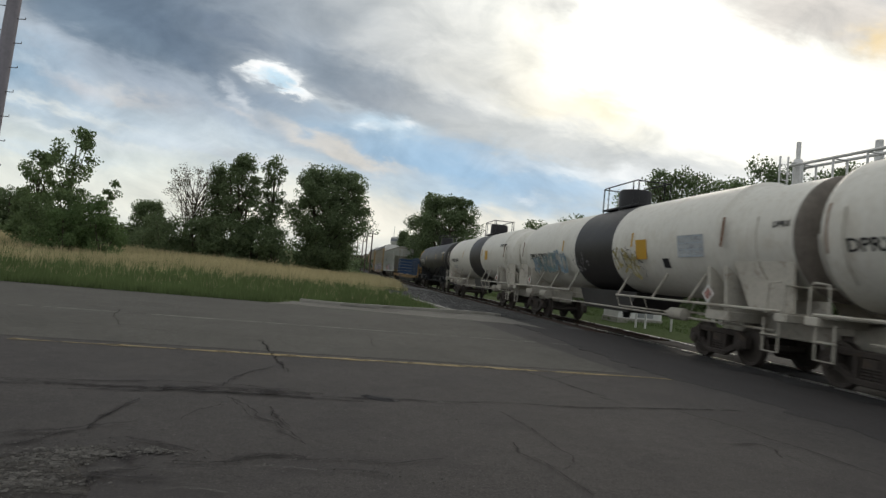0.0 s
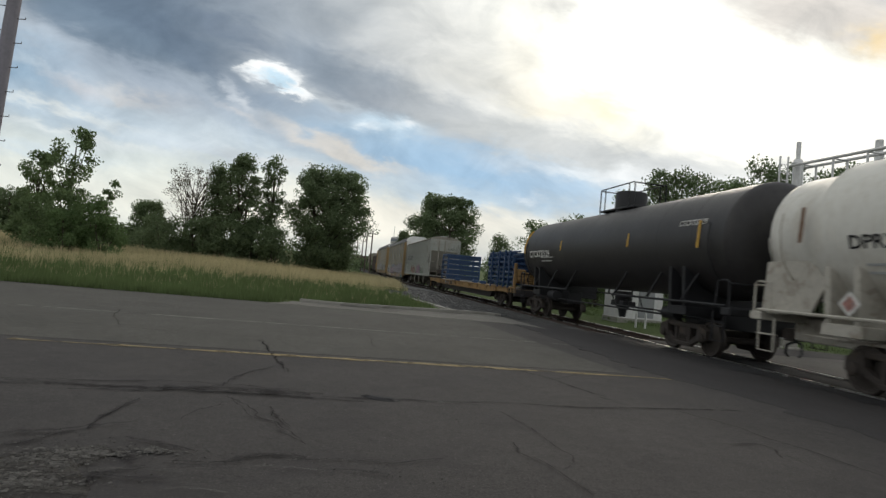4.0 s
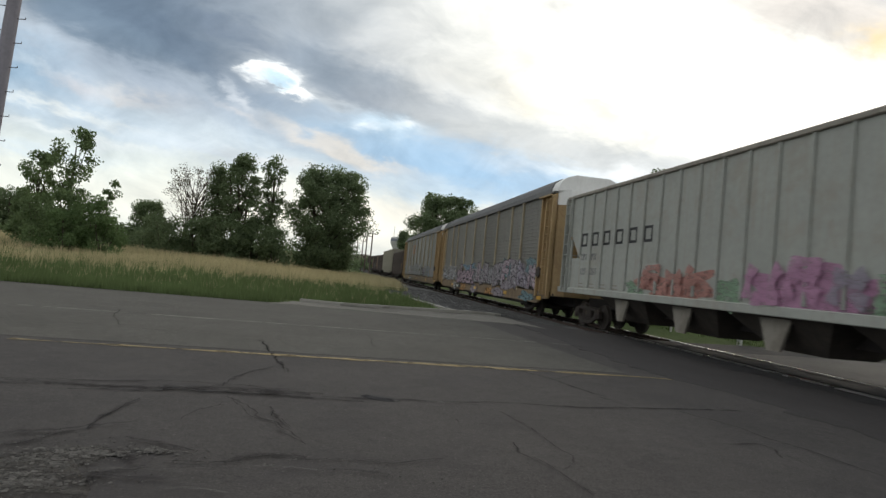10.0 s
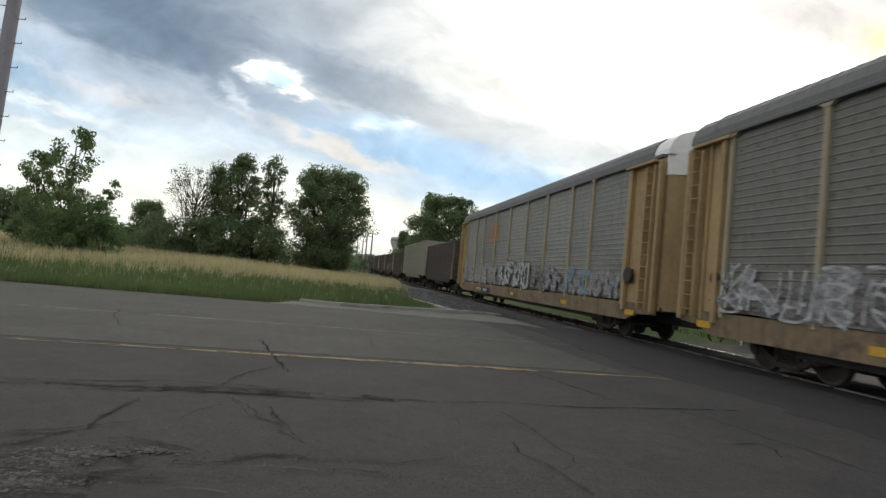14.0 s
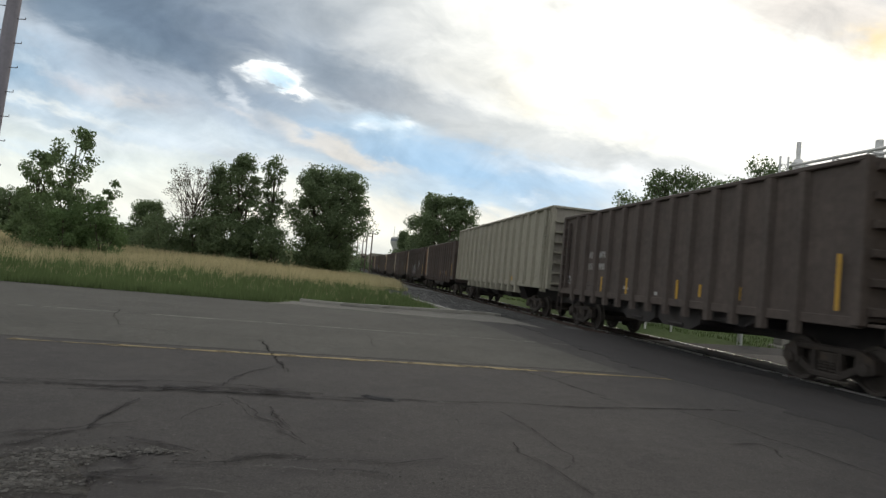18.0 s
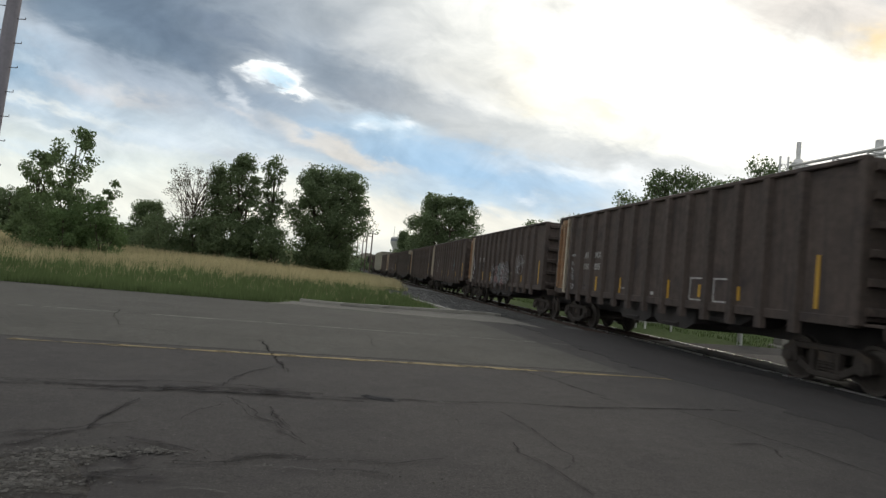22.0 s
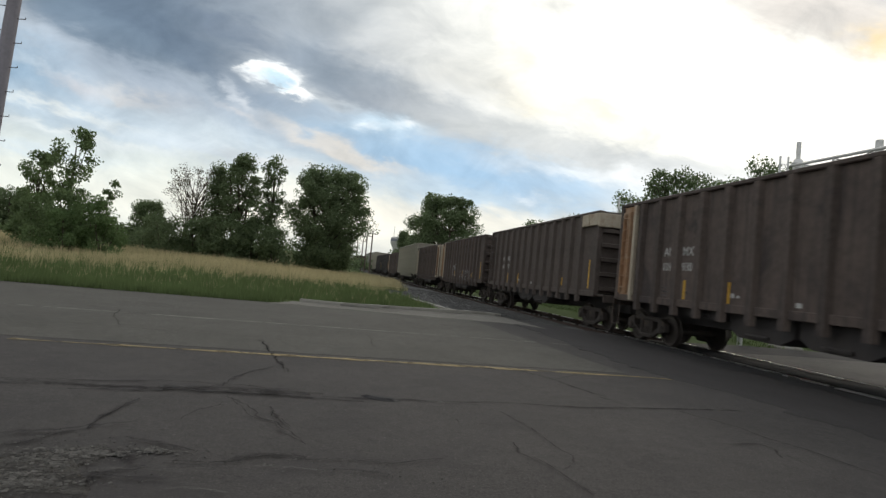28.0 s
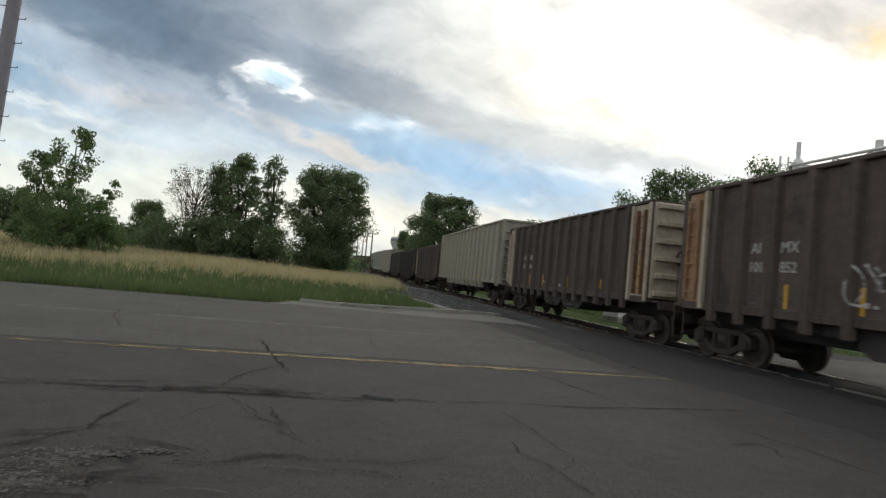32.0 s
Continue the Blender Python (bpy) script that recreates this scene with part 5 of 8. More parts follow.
def side_at(x, z, y, tilt=0.0):
    """A frame on a car's near side: its x runs as one reads, its y up, its z out."""
    return Matrix.Translation((x, y, z)) @ Matrix.Rotation(radians(-tilt), 4, "X") @ Matrix(((-1, 0, 0, 0), (0, 0, 1, 0), (0, 1, 0, 0), (0, 0, 0, 1)))


def letters(text, size, mat, parent, at, name="lettering", fat=0.0, space=1.0, wide=1.0):
    key = ("text", text, size, fat, space, wide, mat.name)
    if key not in MESHES:
        cu = bpy.data.curves.new(name, "FONT")
        cu.body, cu.size, cu.offset, cu.extrude, cu.space_character, cu.resolution_u = text, size, fat, 0.003, space, 3
        ob = bpy.data.objects.new(name, cu)
        scene.collection.objects.link(ob)
        me = bpy.data.meshes.new_from_object(ob.evaluated_get(bpy.context.evaluated_depsgraph_get()))
        bpy.data.objects.remove(ob)
        me.transform(Matrix.Diagonal((wide, 1, 1, 1)))
        me.materials.clear()
        me.materials.append(mat)
        MESHES[key] = me
    return part(name, MESHES[key], mat, parent, at=at)


def bars(parent, at, rows, mat, name="lettering"):
    """Writing too small to read: rows of (x, y, width, height)."""
    sh = Shape()
    for x, y, w, h in rows:
        sh.box(x, x + w, y, y + h, 0, 0.004)
    return part(name, sh, mat, parent, at=at)


def blot(w, h, seed, wild=0.3, n=26):
    """A rounded ragged outline that fills w by h."""
    out = []
    for i in range(n):
        a = 2 * math.pi * i / n
        c, s = math.cos(a), math.sin(a)
        k = 1 + wild * noise.noise((c * 1.8 + seed * 3.1, s * 1.8, seed)) * 1.6
        out.append((w / 2 * k * abs(c) ** 0.7 * (1 if c > 0 else -1), h / 2 * k * abs(s) ** 0.7 * (1 if s > 0 else -1)))
    return out


def ribbon(sh, pts, thick, z0, z1):
    """A sprayed stroke with a swelling width along a bent line."""
    n = len(pts)
    lo, hi = [], []
    for i, (x, y) in enumerate(pts):
        a, b = pts[max(0, i - 1)], pts[min(n - 1, i + 1)]
        l = math.hypot(b[0] - a[0], b[1] - a[1]) + 1e-6
        nx, ny = -(b[1] - a[1]) / l, (b[0] - a[0]) / l
        w = thick * 0.5 * (1.0 + 0.35 * math.cos(6.283 * i / (n - 1)))
        lo.append((x - nx * w, y - ny * w, z1))
        hi.append((x + nx * w, y + ny * w, z1))
    sh.add(lo + hi, [(i, i + 1, n + i + 1, n + i) for i in range(n - 1)])


def bend(a, b, bulge, n=7):
    """Points from a to b, bowed sideways."""
    out = []
    for i in range(n):
        t = i / (n - 1)
        k = bulge * 4 * t * (1 - t)
        out.append((a[0] + (b[0] - a[0]) * t - (b[1] - a[1]) * k, a[1] + (b[1] - a[1]) * t + (b[0] - a[0]) * k))
    return out


def graffiti(parent, x, z, width, height, y, fills, rim, seed, count, tilt=0.0, hollow=False):
    """Sprayed shapes along a car's side: swelling bent strokes like letters that cannot be read, each with an outline."""
    rnd = random.Random(seed)
    step = width / count
    for i in range(count):
        h = height * rnd.uniform(0.85, 1.08)
        at = side_at(x - (i + 0.5) * step, z + h / 2 + rnd.uniform(-0.05, 0.1), y, tilt)
        w, k = step * 0.42, h * 0.42
        lean = rnd.uniform(-0.25, 0.25) * w
        stem = bend((-w + lean, -k), (-w * 0.6 + lean, k), rnd.uniform(-0.12, 0.12))
        bowl = rnd.choice([bend((-w * 0.7, k * 0.9), (-w * 0.3, -k * 0.1), -0.75, 9), bend((w * 0.8, k * 0.8), (w * 0.9, -k * 0.9), -0.55, 9), bend((w, k), (w * 0.7, -k), rnd.uniform(-0.2, 0.2))])
        kick = rnd.choice([bend((-w * 0.4, 0), (w * 1.1, -k * 1.05), 0.12), bend((-w * 0.8, -k * 0.9), (w * 0.9, -k * 0.75), -0.12), bend((-w * 0.6, k * 0.2), (w * 0.8, k * 0.1), 0.15)])
        lines = [stem, bowl, kick]
        if rnd.random() < 0.5:
            lines.append(bend((-w * 0.7, k * 0.95), (w * 1.0, k * rnd.uniform(0.7, 1.15)), 0.1))
        thick = min(step, h) * 0.30
        fill = rnd.choice(fills)
        if hollow:
            sh = Shape()
            for j, l in enumerate(lines):
                n = len(l)
                for e in (-0.5, 0.5):
                    edge = []
                    for q in range(n):
                        a, c = l[max(0, q - 1)], l[min(n - 1, q + 1)]
                        d = math.hypot(c[0] - a[0], c[1] - a[1]) + 1e-6
                        edge.append((l[q][0] - (c[1] - a[1]) / d * thick * e, l[q][1] + (c[0] - a[0]) / d * thick * e))
                    ribbon(sh, edge, 0.05 + 0.02 * rnd.random(), 0, 0.007 + 0.0004 * j)
            part("sprayed_outline", sh, rim, parent, "white sprayed outline of a letter", at=at)
            if i % 2:
                sh = Shape()
                for j, l in enumerate(lines):
                    ribbon(sh, l, thick, 0, 0.003 + 0.0004 * j)
                part("sprayed_letter", sh, fill, parent, "sprayed graffiti shape", at=at)
            continue
        if rim:
            sh = Shape()
            for j, l in enumerate(lines):
                ribbon(sh, l, thick * 1.35, 0, 0.001 + 0.0004 * j)
            part("sprayed_rim", sh, rim, parent, at=at)
        sh = Shape()
        for j, l in enumerate(lines):
            ribbon(sh, l, thick, 0, 0.005 + 0.0004 * j)
        part("sprayed_letter", sh, fill, parent, "sprayed graffiti shape", at=at)
        if rim:
            sh = Shape()
            for j, l in enumerate(lines):
                ribbon(sh, [(p - thick * 0.22, q + thick * 0.16) for p, q in l], thick * 0.11, 0, 0.009 + 0.0004 * j)
            part("sprayed_shine", sh, white_spray, parent, at=at)


def haze_patch(parent, x, z, w, h, y, mat, seed):
    """A cloud of sprayed colour behind the letters."""
    part("sprayed_cloud", Shape().prism(blot(w, h, seed, 0.45, 44), 0, 0.002, "z"), mat, parent, "cloud of sprayed colour", at=side_at(x, z, y))


def scribble(parent, x, z, w, h, y, mat, seed, loops=4, thick=0.03, tilt=0.0):
    """A sprayed tag: a row of loose hand-drawn bends."""
    rnd = random.Random(seed)
    sh = Shape()
    tall = h > w * 1.3
    for i in range(loops):
        c = ((i + 0.5) / loops - 0.5)
        cx, cy = (rnd.uniform(-0.1, 0.1) * w, -c * h) if tall else (c * w, rnd.uniform(-0.12, 0.12) * h)
        gw, gh = (w * 0.42, h / loops * 0.5) if tall else (w / loops * 0.55, h * 0.42)
        for j in range(rnd.choice((2, 3, 3))):
            p = (cx + gw * rnd.uniform(-1, 0.2), cy + gh * rnd.uniform(0.2, 1.1))
            q = (cx + gw * rnd.uniform(-0.4, 1.1), cy - gh * rnd.uniform(-0.3, 1.1))
            ribbon(sh, bend(p, q, rnd.uniform(-0.65, 0.65), 9), thick * rnd.uniform(0.7, 1.3), 0, 0.003 + 0.0004 * (i * 3 + j))
    part("sprayed_tag", sh, mat, parent, "sprayed scribble", at=side_at(x, z, y, tilt))


CARS = []       # (car, place of its middle at the start)


def car_thing(name, u0, u1, label, category):
    car = thing(name, Matrix.Identity(4), label, category, "cars of the train")
    CARS.append((car, (u0 + u1) / 2))
    return car, (u1 - u0) / 2


def ladder_shape(z0, z1, w=0.42, rungs=6, depth=0.09):
    sh = Shape()
    for k in (-w / 2, w / 2):
        sh.box(k - 0.025, k + 0.025, 0, 0.03 + depth, z0, z1, 0.006)
    for i in range(rungs):
        z = z0 + (z1 - z0) * (i + 0.5) / rungs
        sh.tube([(-w / 2, depth, z), (w / 2, depth, z)], 0.016, 6)
    return sh


def tank_car(u0, u1, white=True, band=True, mark="", radius=1.53, zc=3.02, mid=0.0, tail=2.85, lead=0.0, front=2.85, plain=False):
    car, half = car_thing("tank_car", u0, u1, "white railway tank car with a black middle band" if band else ("dirty white railway tank car" if white else "black railway tank car with white marks"), "tank car")
    L = half - 0.34
    body = half - 0.25
    fore = half - (0.10 if lead else 0.25)
    paint = tank_white if white else tank_black
    neck, small = 1.75, radius if plain else radius - 0.17

    def tank_end(end, reach, deep):
        """The cap and the narrower neck of one end, outermost first."""
        cap = [(-end, 0.02)] + [(-end + deep * (1 - math.cos(a)), small * math.sin(a)) for a in (0.25, 0.5, 0.75, 1.0, 1.2, 1.4)] + [(-end + deep + 0.02, small)]
        if plain:
            return cap, [(-end + deep + 0.02, small), (-end + reach + 0.05, radius)]
        rise = [(-end + reach - 0.28 + 0.30 * math.sin(a), small + 0.02 + 0.15 * (1 - math.cos(a)) ** 0.7) for a in (0.4, 0.8, 1.2)]
        return cap, [(-end + deep + 0.02, small), (-end + reach - 0.30, small), (-end + reach - 0.28, small + 0.02)] + rise + [(-end + reach + 0.05, radius)]
    tank = part("tank", Shape().lathe([(-fore + neck + lead + 0.05, radius), (-1.4, radius), (1.4, radius), (body - neck - 0.05, radius)], "x", 56, (0, 0, zc), False), paint, car, smooth_angle=40)
    cap, throat = tank_end(fore, neck + lead, 0.32 if lead else 0.48)
    part("tank_neck", Shape().lathe(throat, "x", 56, (0, 0, zc), False), paint, tank, "", 50)
    part("tank_head", Shape().lathe(cap, "x", 56, (0, 0, zc), False), tank_soot if lead else paint, tank, "soot-stained tank end" if lead else "", 50)
    after, throat = tank_end(body, neck, 0.48)
    part("tank_neck", Shape().lathe([(-x, r) for x, r in reversed(throat)], "x", 56, (0, 0, zc), False), paint, tank, "", 50)
    part("tank_head", Shape().lathe([(-x, r) for x, r in reversed(after)], "x", 56, (0, 0, zc), False), paint, tank, "", 50)
    for x in (-fore + neck + lead + 0.12, -4.6, 4.6, body - neck - 0.12):
        part("weld_ring", Shape().lathe([(x - 0.02, radius + 0.002), (x, radius + 0.008), (x + 0.02, radius + 0.002)], "x", 56, (0, 0, zc), False), paint, tank, smooth_angle=40)
    # half-height shields over the tank ends
    for k, end in ((1, after), (-1, cap)):
        sh, arc = Shape(), [x for x in np.linspace(math.pi * 1.02, math.pi * 1.98, 25)]
        prof = [(hx - 0.05, hr) for hx, hr in end[:7]] + [(end[7][0] - 0.06, small + 0.02)]
        v = [(hx, hr * math.cos(a), hr * math.sin(a)) for a in arc for hx, hr in prof]
        n = len(prof)
        sh.add(v, [(i * n + j, i * n + n + j, i * n + n + j + 1, i * n + j + 1) for i in range(24) for j in range(n - 1)])
        part("head_shield", sh, tank_soot if lead and k < 0 else paint, tank, "", 40, at=T(0, 0, zc) if k < 0 else T(0, 0, zc) @ FLIP)
    if band:
        part("band", Shape().lathe([(mid - 1.6, radius + 0.004), (mid + 1.6, radius + 0.004)], "x", 56, (0, 0, zc), False), tank_black, tank, "black painted band", 40)
    # sill, bolsters and end platforms
    frame_paint = dirty_white if white else black_paint
    for k in (1, -1):
        at = T() if k > 0 else FLIP
        shared("end_sill", "tk%.1f" % L, lambda: Shape().box(L - 3.6, L, -0.32, 0.32, 0.74, 1.28, 0.03).box(L - 0.35, L, -1.48, 1.48, 1.14, 1.32, 0.02).box(L - 0.75, L - 0.1, -1.4, 1.4, 1.30, 1.34, 0.01), frame_paint, car, at)
        shared("saddle", "tk%.1f" % L, lambda: Shape().prism([(-1.38, 1.02), (1.38, 1.02), (1.46, 2.30), (1.30, 2.20), (0.9, 1.76), (0, 1.47), (-0.9, 1.76), (-1.30, 2.20), (-1.46, 2.30)], L - 2.75, L - 2.62, "x").prism([(-1.38, 1.02), (1.38, 1.02), (1.46, 2.30), (1.30, 2.20), (0.9, 1.76), (0, 1.47), (-0.9, 1.76), (-1.30, 2.20), (-1.46, 2.30)], L - 2.1, L - 1.97, "x").box(L - 2.8, L - 1.9, -1.4, 1.4, 1.0, 1.24, 0.02), frame_paint, car, at)
        rail = Shape()
        for y in (-1.45, 1.45):
            rail.tube([(L - 0.1, y, 1.3), (L - 0.1, y, 1.92), (L - 0.2, y, 1.98), (L - 0.55, y, 1.95), (L - 0.6, y, 1.3)], 0.026, 6)
        rail.tube([(L - 0.1, -1.45, 1.9), (L - 0.1, 1.45, 1.9)], 0.022, 6)
        shared("end_railing", "tk%.1f" % L, lambda: rail, frame_paint, car, at)
        for y in (-1.42, 1.42):
            step = Shape().tube([(L - 0.25, y, 1.2), (L - 0.25, y, 0.5), (L - 0.7, y, 0.5), (L - 0.7, y, 1.2)], 0.024, 6).box(L - 0.72, L - 0.23, y - 0.05, y + 0.05, 0.84, 0.87)
            shared("sill_step", "tk%.1f%.1f" % (L, y), lambda: step, frame_paint, car, at)
        if white and not plain:
            for y in (-1.2, 1.2):
                shared("saddle_plate", "tk%.1f%.1f" % (half, y), lambda: Shape().prism([(half - 0.40, 1.33), (half - 1.75, 1.33), (half - 2.45, 2.52), (half - 0.50, 2.42)], y - 0.03, y + 0.03), dirty_white, car, at, "dirty white saddle plate under the tank end")
        bogie(car, k * (half - (tail if k > 0 else front)))
    for y in (-1, 1):
        for x0, x1 in ((-L + 0.2, mid - 2.0), (mid + 2.0, L - 0.2)):
            rail = part("side_rail", Shape().tube([(x0, y * 1.44, 1.36), (x1, y * 1.44, 1.36)], 0.035, 6), frame_paint, car)
            for x in (-6.0, -4.2, mid - 2.1, mid + 2.1, 4.2, 6.0):
                if x0 <= x + 0.15 and x - 0.15 <= x1:
                    part("rail_strut", Shape().tube([(x, y * 1.44, 1.36), (x - 0.42, y * 1.24, zc - radius * 0.60)], 0.04, 5), frame_paint, rail)
        hung = Shape().tube([(mid - 3.8, y * 1.3, 1.02), (mid - 2.0, y * 1.3, 1.02)], 0.022, 5)
        for x in (mid - 2.0, mid - 2.9, mid - 3.8):
            hung.tube([(x, y * 1.44, 1.36), (x, y * 1.3, 1.02), (x, y * 0.4, 1.0)], 0.022, 5)
        part("pipe_hanger", hung, frame_paint, car)
    # top fittings
    plat = part("platform", Shape().box(-1.35, 1.35, -0.6, 0.6, zc + radius - 0.04, zc + radius + 0.03, 0.01), black_paint, car, at=T(mid))
    top = zc + radius
    for y in (-0.6, 0.6):
        part("railing", Shape().tube([(-1.35, y, top - 0.1), (-1.35, y, top + 0.8), (-1.3, y, top + 0.85), (1.3, y, top + 0.85), (1.35, y, top + 0.8), (1.35, y, top - 0.1)], 0.024, 6), black_paint, plat)
        for x in (-0.95, 0.95):
            part("railing_post", Shape().tube([(x, y, top - 0.1), (x, y, top + 0.84)], 0.02, 6), black_paint, plat)
    for x in (-1.35, 1.35):
        part("end_rail", Shape().tube([(x, -0.6, top + 0.82), (x, 0.6, top + 0.82)], 0.024, 6), black_paint, plat)
    part("dome", Shape().lathe([(zc + radius - 0.15, 0.58), (zc + radius + 0.58, 0.58), (zc + radius + 0.66, 0.54), (zc + radius + 0.68, 0.1)], "z", 22), black_paint, car, "black valve housing", 40, at=T(mid))
    lad = Shape()
    for x in (-0.2, 0.2):
        lad.tube([(x, -radius * math.cos(a) - 0.07, zc + radius * math.sin(a) + 0.03) for a in (1.4, 0.9, 0.4, 0.0, -0.4, -0.8)], 0.02, 6)
    for i in range(12):
        a = 1.3 - i * 0.18
        lad.tube([(-0.2, -radius * math.cos(a) - 0.07, zc + radius * math.sin(a) + 0.03), (0.2, -radius * math.cos(a) - 0.07, zc + radius * math.sin(a) + 0.03)], 0.014, 5)
    part("ladder", lad, black_paint if band or not white else dirty_white, car)
    if band:
        part("belly_skid", Shape().prism([(mid - 2.3, 1.5), (mid + 2.3, 1.5), (mid + 1.7, 0.80), (mid - 1.7, 0.80)], -0.85, 0.85), tank_black, car, "black belly housing below the band")
    part("outlet", Shape().lathe([(0.55, 0.12), (0.8, 0.16), (1.0, 0.3), (1.5, 0.34)], "z", 14).box(-0.5, 0.5, -0.25, 0.25, 0.95, 1.15, 0.02), black_paint, car, smooth_angle=40)
    part("air_tank", Shape().lathe([(L - 3.9, 0.02), (L - 3.85, 0.2), (L - 3.1, 0.2), (L - 3.05, 0.02)], "x", 16, (0, 0.95, 1.05)), frame_paint, car, smooth_angle=40)
    # brake cylinder and piping hung below, and a grab rail up each end
    part("brake_cylinder", Shape().lathe([(-5.3, 0.03), (-5.25, 0.17), (-4.6, 0.17), (-4.55, 0.05), (-4.2, 0.03)], "x", 14, (0, 1.0, 1.0)).tube([(-L + 1, 0.9, 0.92), (L - 1, 0.9, 0.92)], 0.03, 6), frame_paint, car, smooth_angle=40)
    for x in (-body + 1.0, body - 1.0):
        part("grab_rail", Shape().tube([(x, radius * math.cos(a) + 0.07, zc + radius * math.sin(a)) for a in (-0.75, -0.5, -0.25, 0.0, 0.25)], 0.018, 6), frame_paint, car)
    coupler(car, half)

    def on_shell(x, phi):
        return side_at(x, zc + (radius + 0.006) * math.sin(radians(phi)), (radius + 0.006) * math.cos(radians(phi)), -phi)
    for x in (2.4 - fore if lead else 1.5 - body, -2.9, 2.9, body - (0.55 if plain else 1.5)):
        if plain and x > 4:
            lo, hi = (-18, 19) if white else (-4, 42)
            strip = Shape().tube([(x, (radius + 0.002) * math.cos(radians(a)), zc + (radius + 0.002) * math.sin(radians(a))) for a in np.linspace(lo, hi, 9)], 0.02 if white else 0.045, 6)
            part("reflector", strip, rust_streak if white else reflector, car)
            continue
        tall = 0.36 if abs(x) > 4 else 0.22
        part("reflector", Shape().box(-0.05, 0.05, -tall, tall, 0, 0.006), reflector if not white or abs(x) < 4 else rust_streak, car, at=on_shell(x, 4))
    if white:
        for x in (body - 2.7, 2.7 - body):
            sign = part("placard", Shape().box(-0.17, 0.17, -0.17, 0.17, 0, 0.008), white_paint, car, "white and red diamond placard", at=side_at(x, 1.62, 1.49) @ Matrix.Rotation(radians(45), 4, "Z"))
            part("placard_mark", Shape().box(-0.11, 0.11, -0.11, 0.11, 0.008, 0.012), paint_red, sign)
    if mark:
        mk = black_paint if white else white_paint
        letters(mark, 0.36 if white else 0.42, mk, car, on_shell(body - (1.0 if plain else 2.6) if white else body - 1.35, -17 if plain and white else -15 if white else -12), fat=0.004 if white else 0.012, wide=1.1)
        bars(car, on_shell(body - 2.9, -27 if white else -14), [(0, 0, 1.5, 0.05), (0, -0.16, 1.3, 0.05)], grey_paint if white else faded_white)
        letters(mark.split()[0] if lead else mark, 0.20 if lead else 0.22, mk, car, side_at(0.95 - fore, zc + 0.14, small + 0.004, -6) if lead else on_shell(-body + 2.5, 14), fat=0.002)
    return car, on_shell


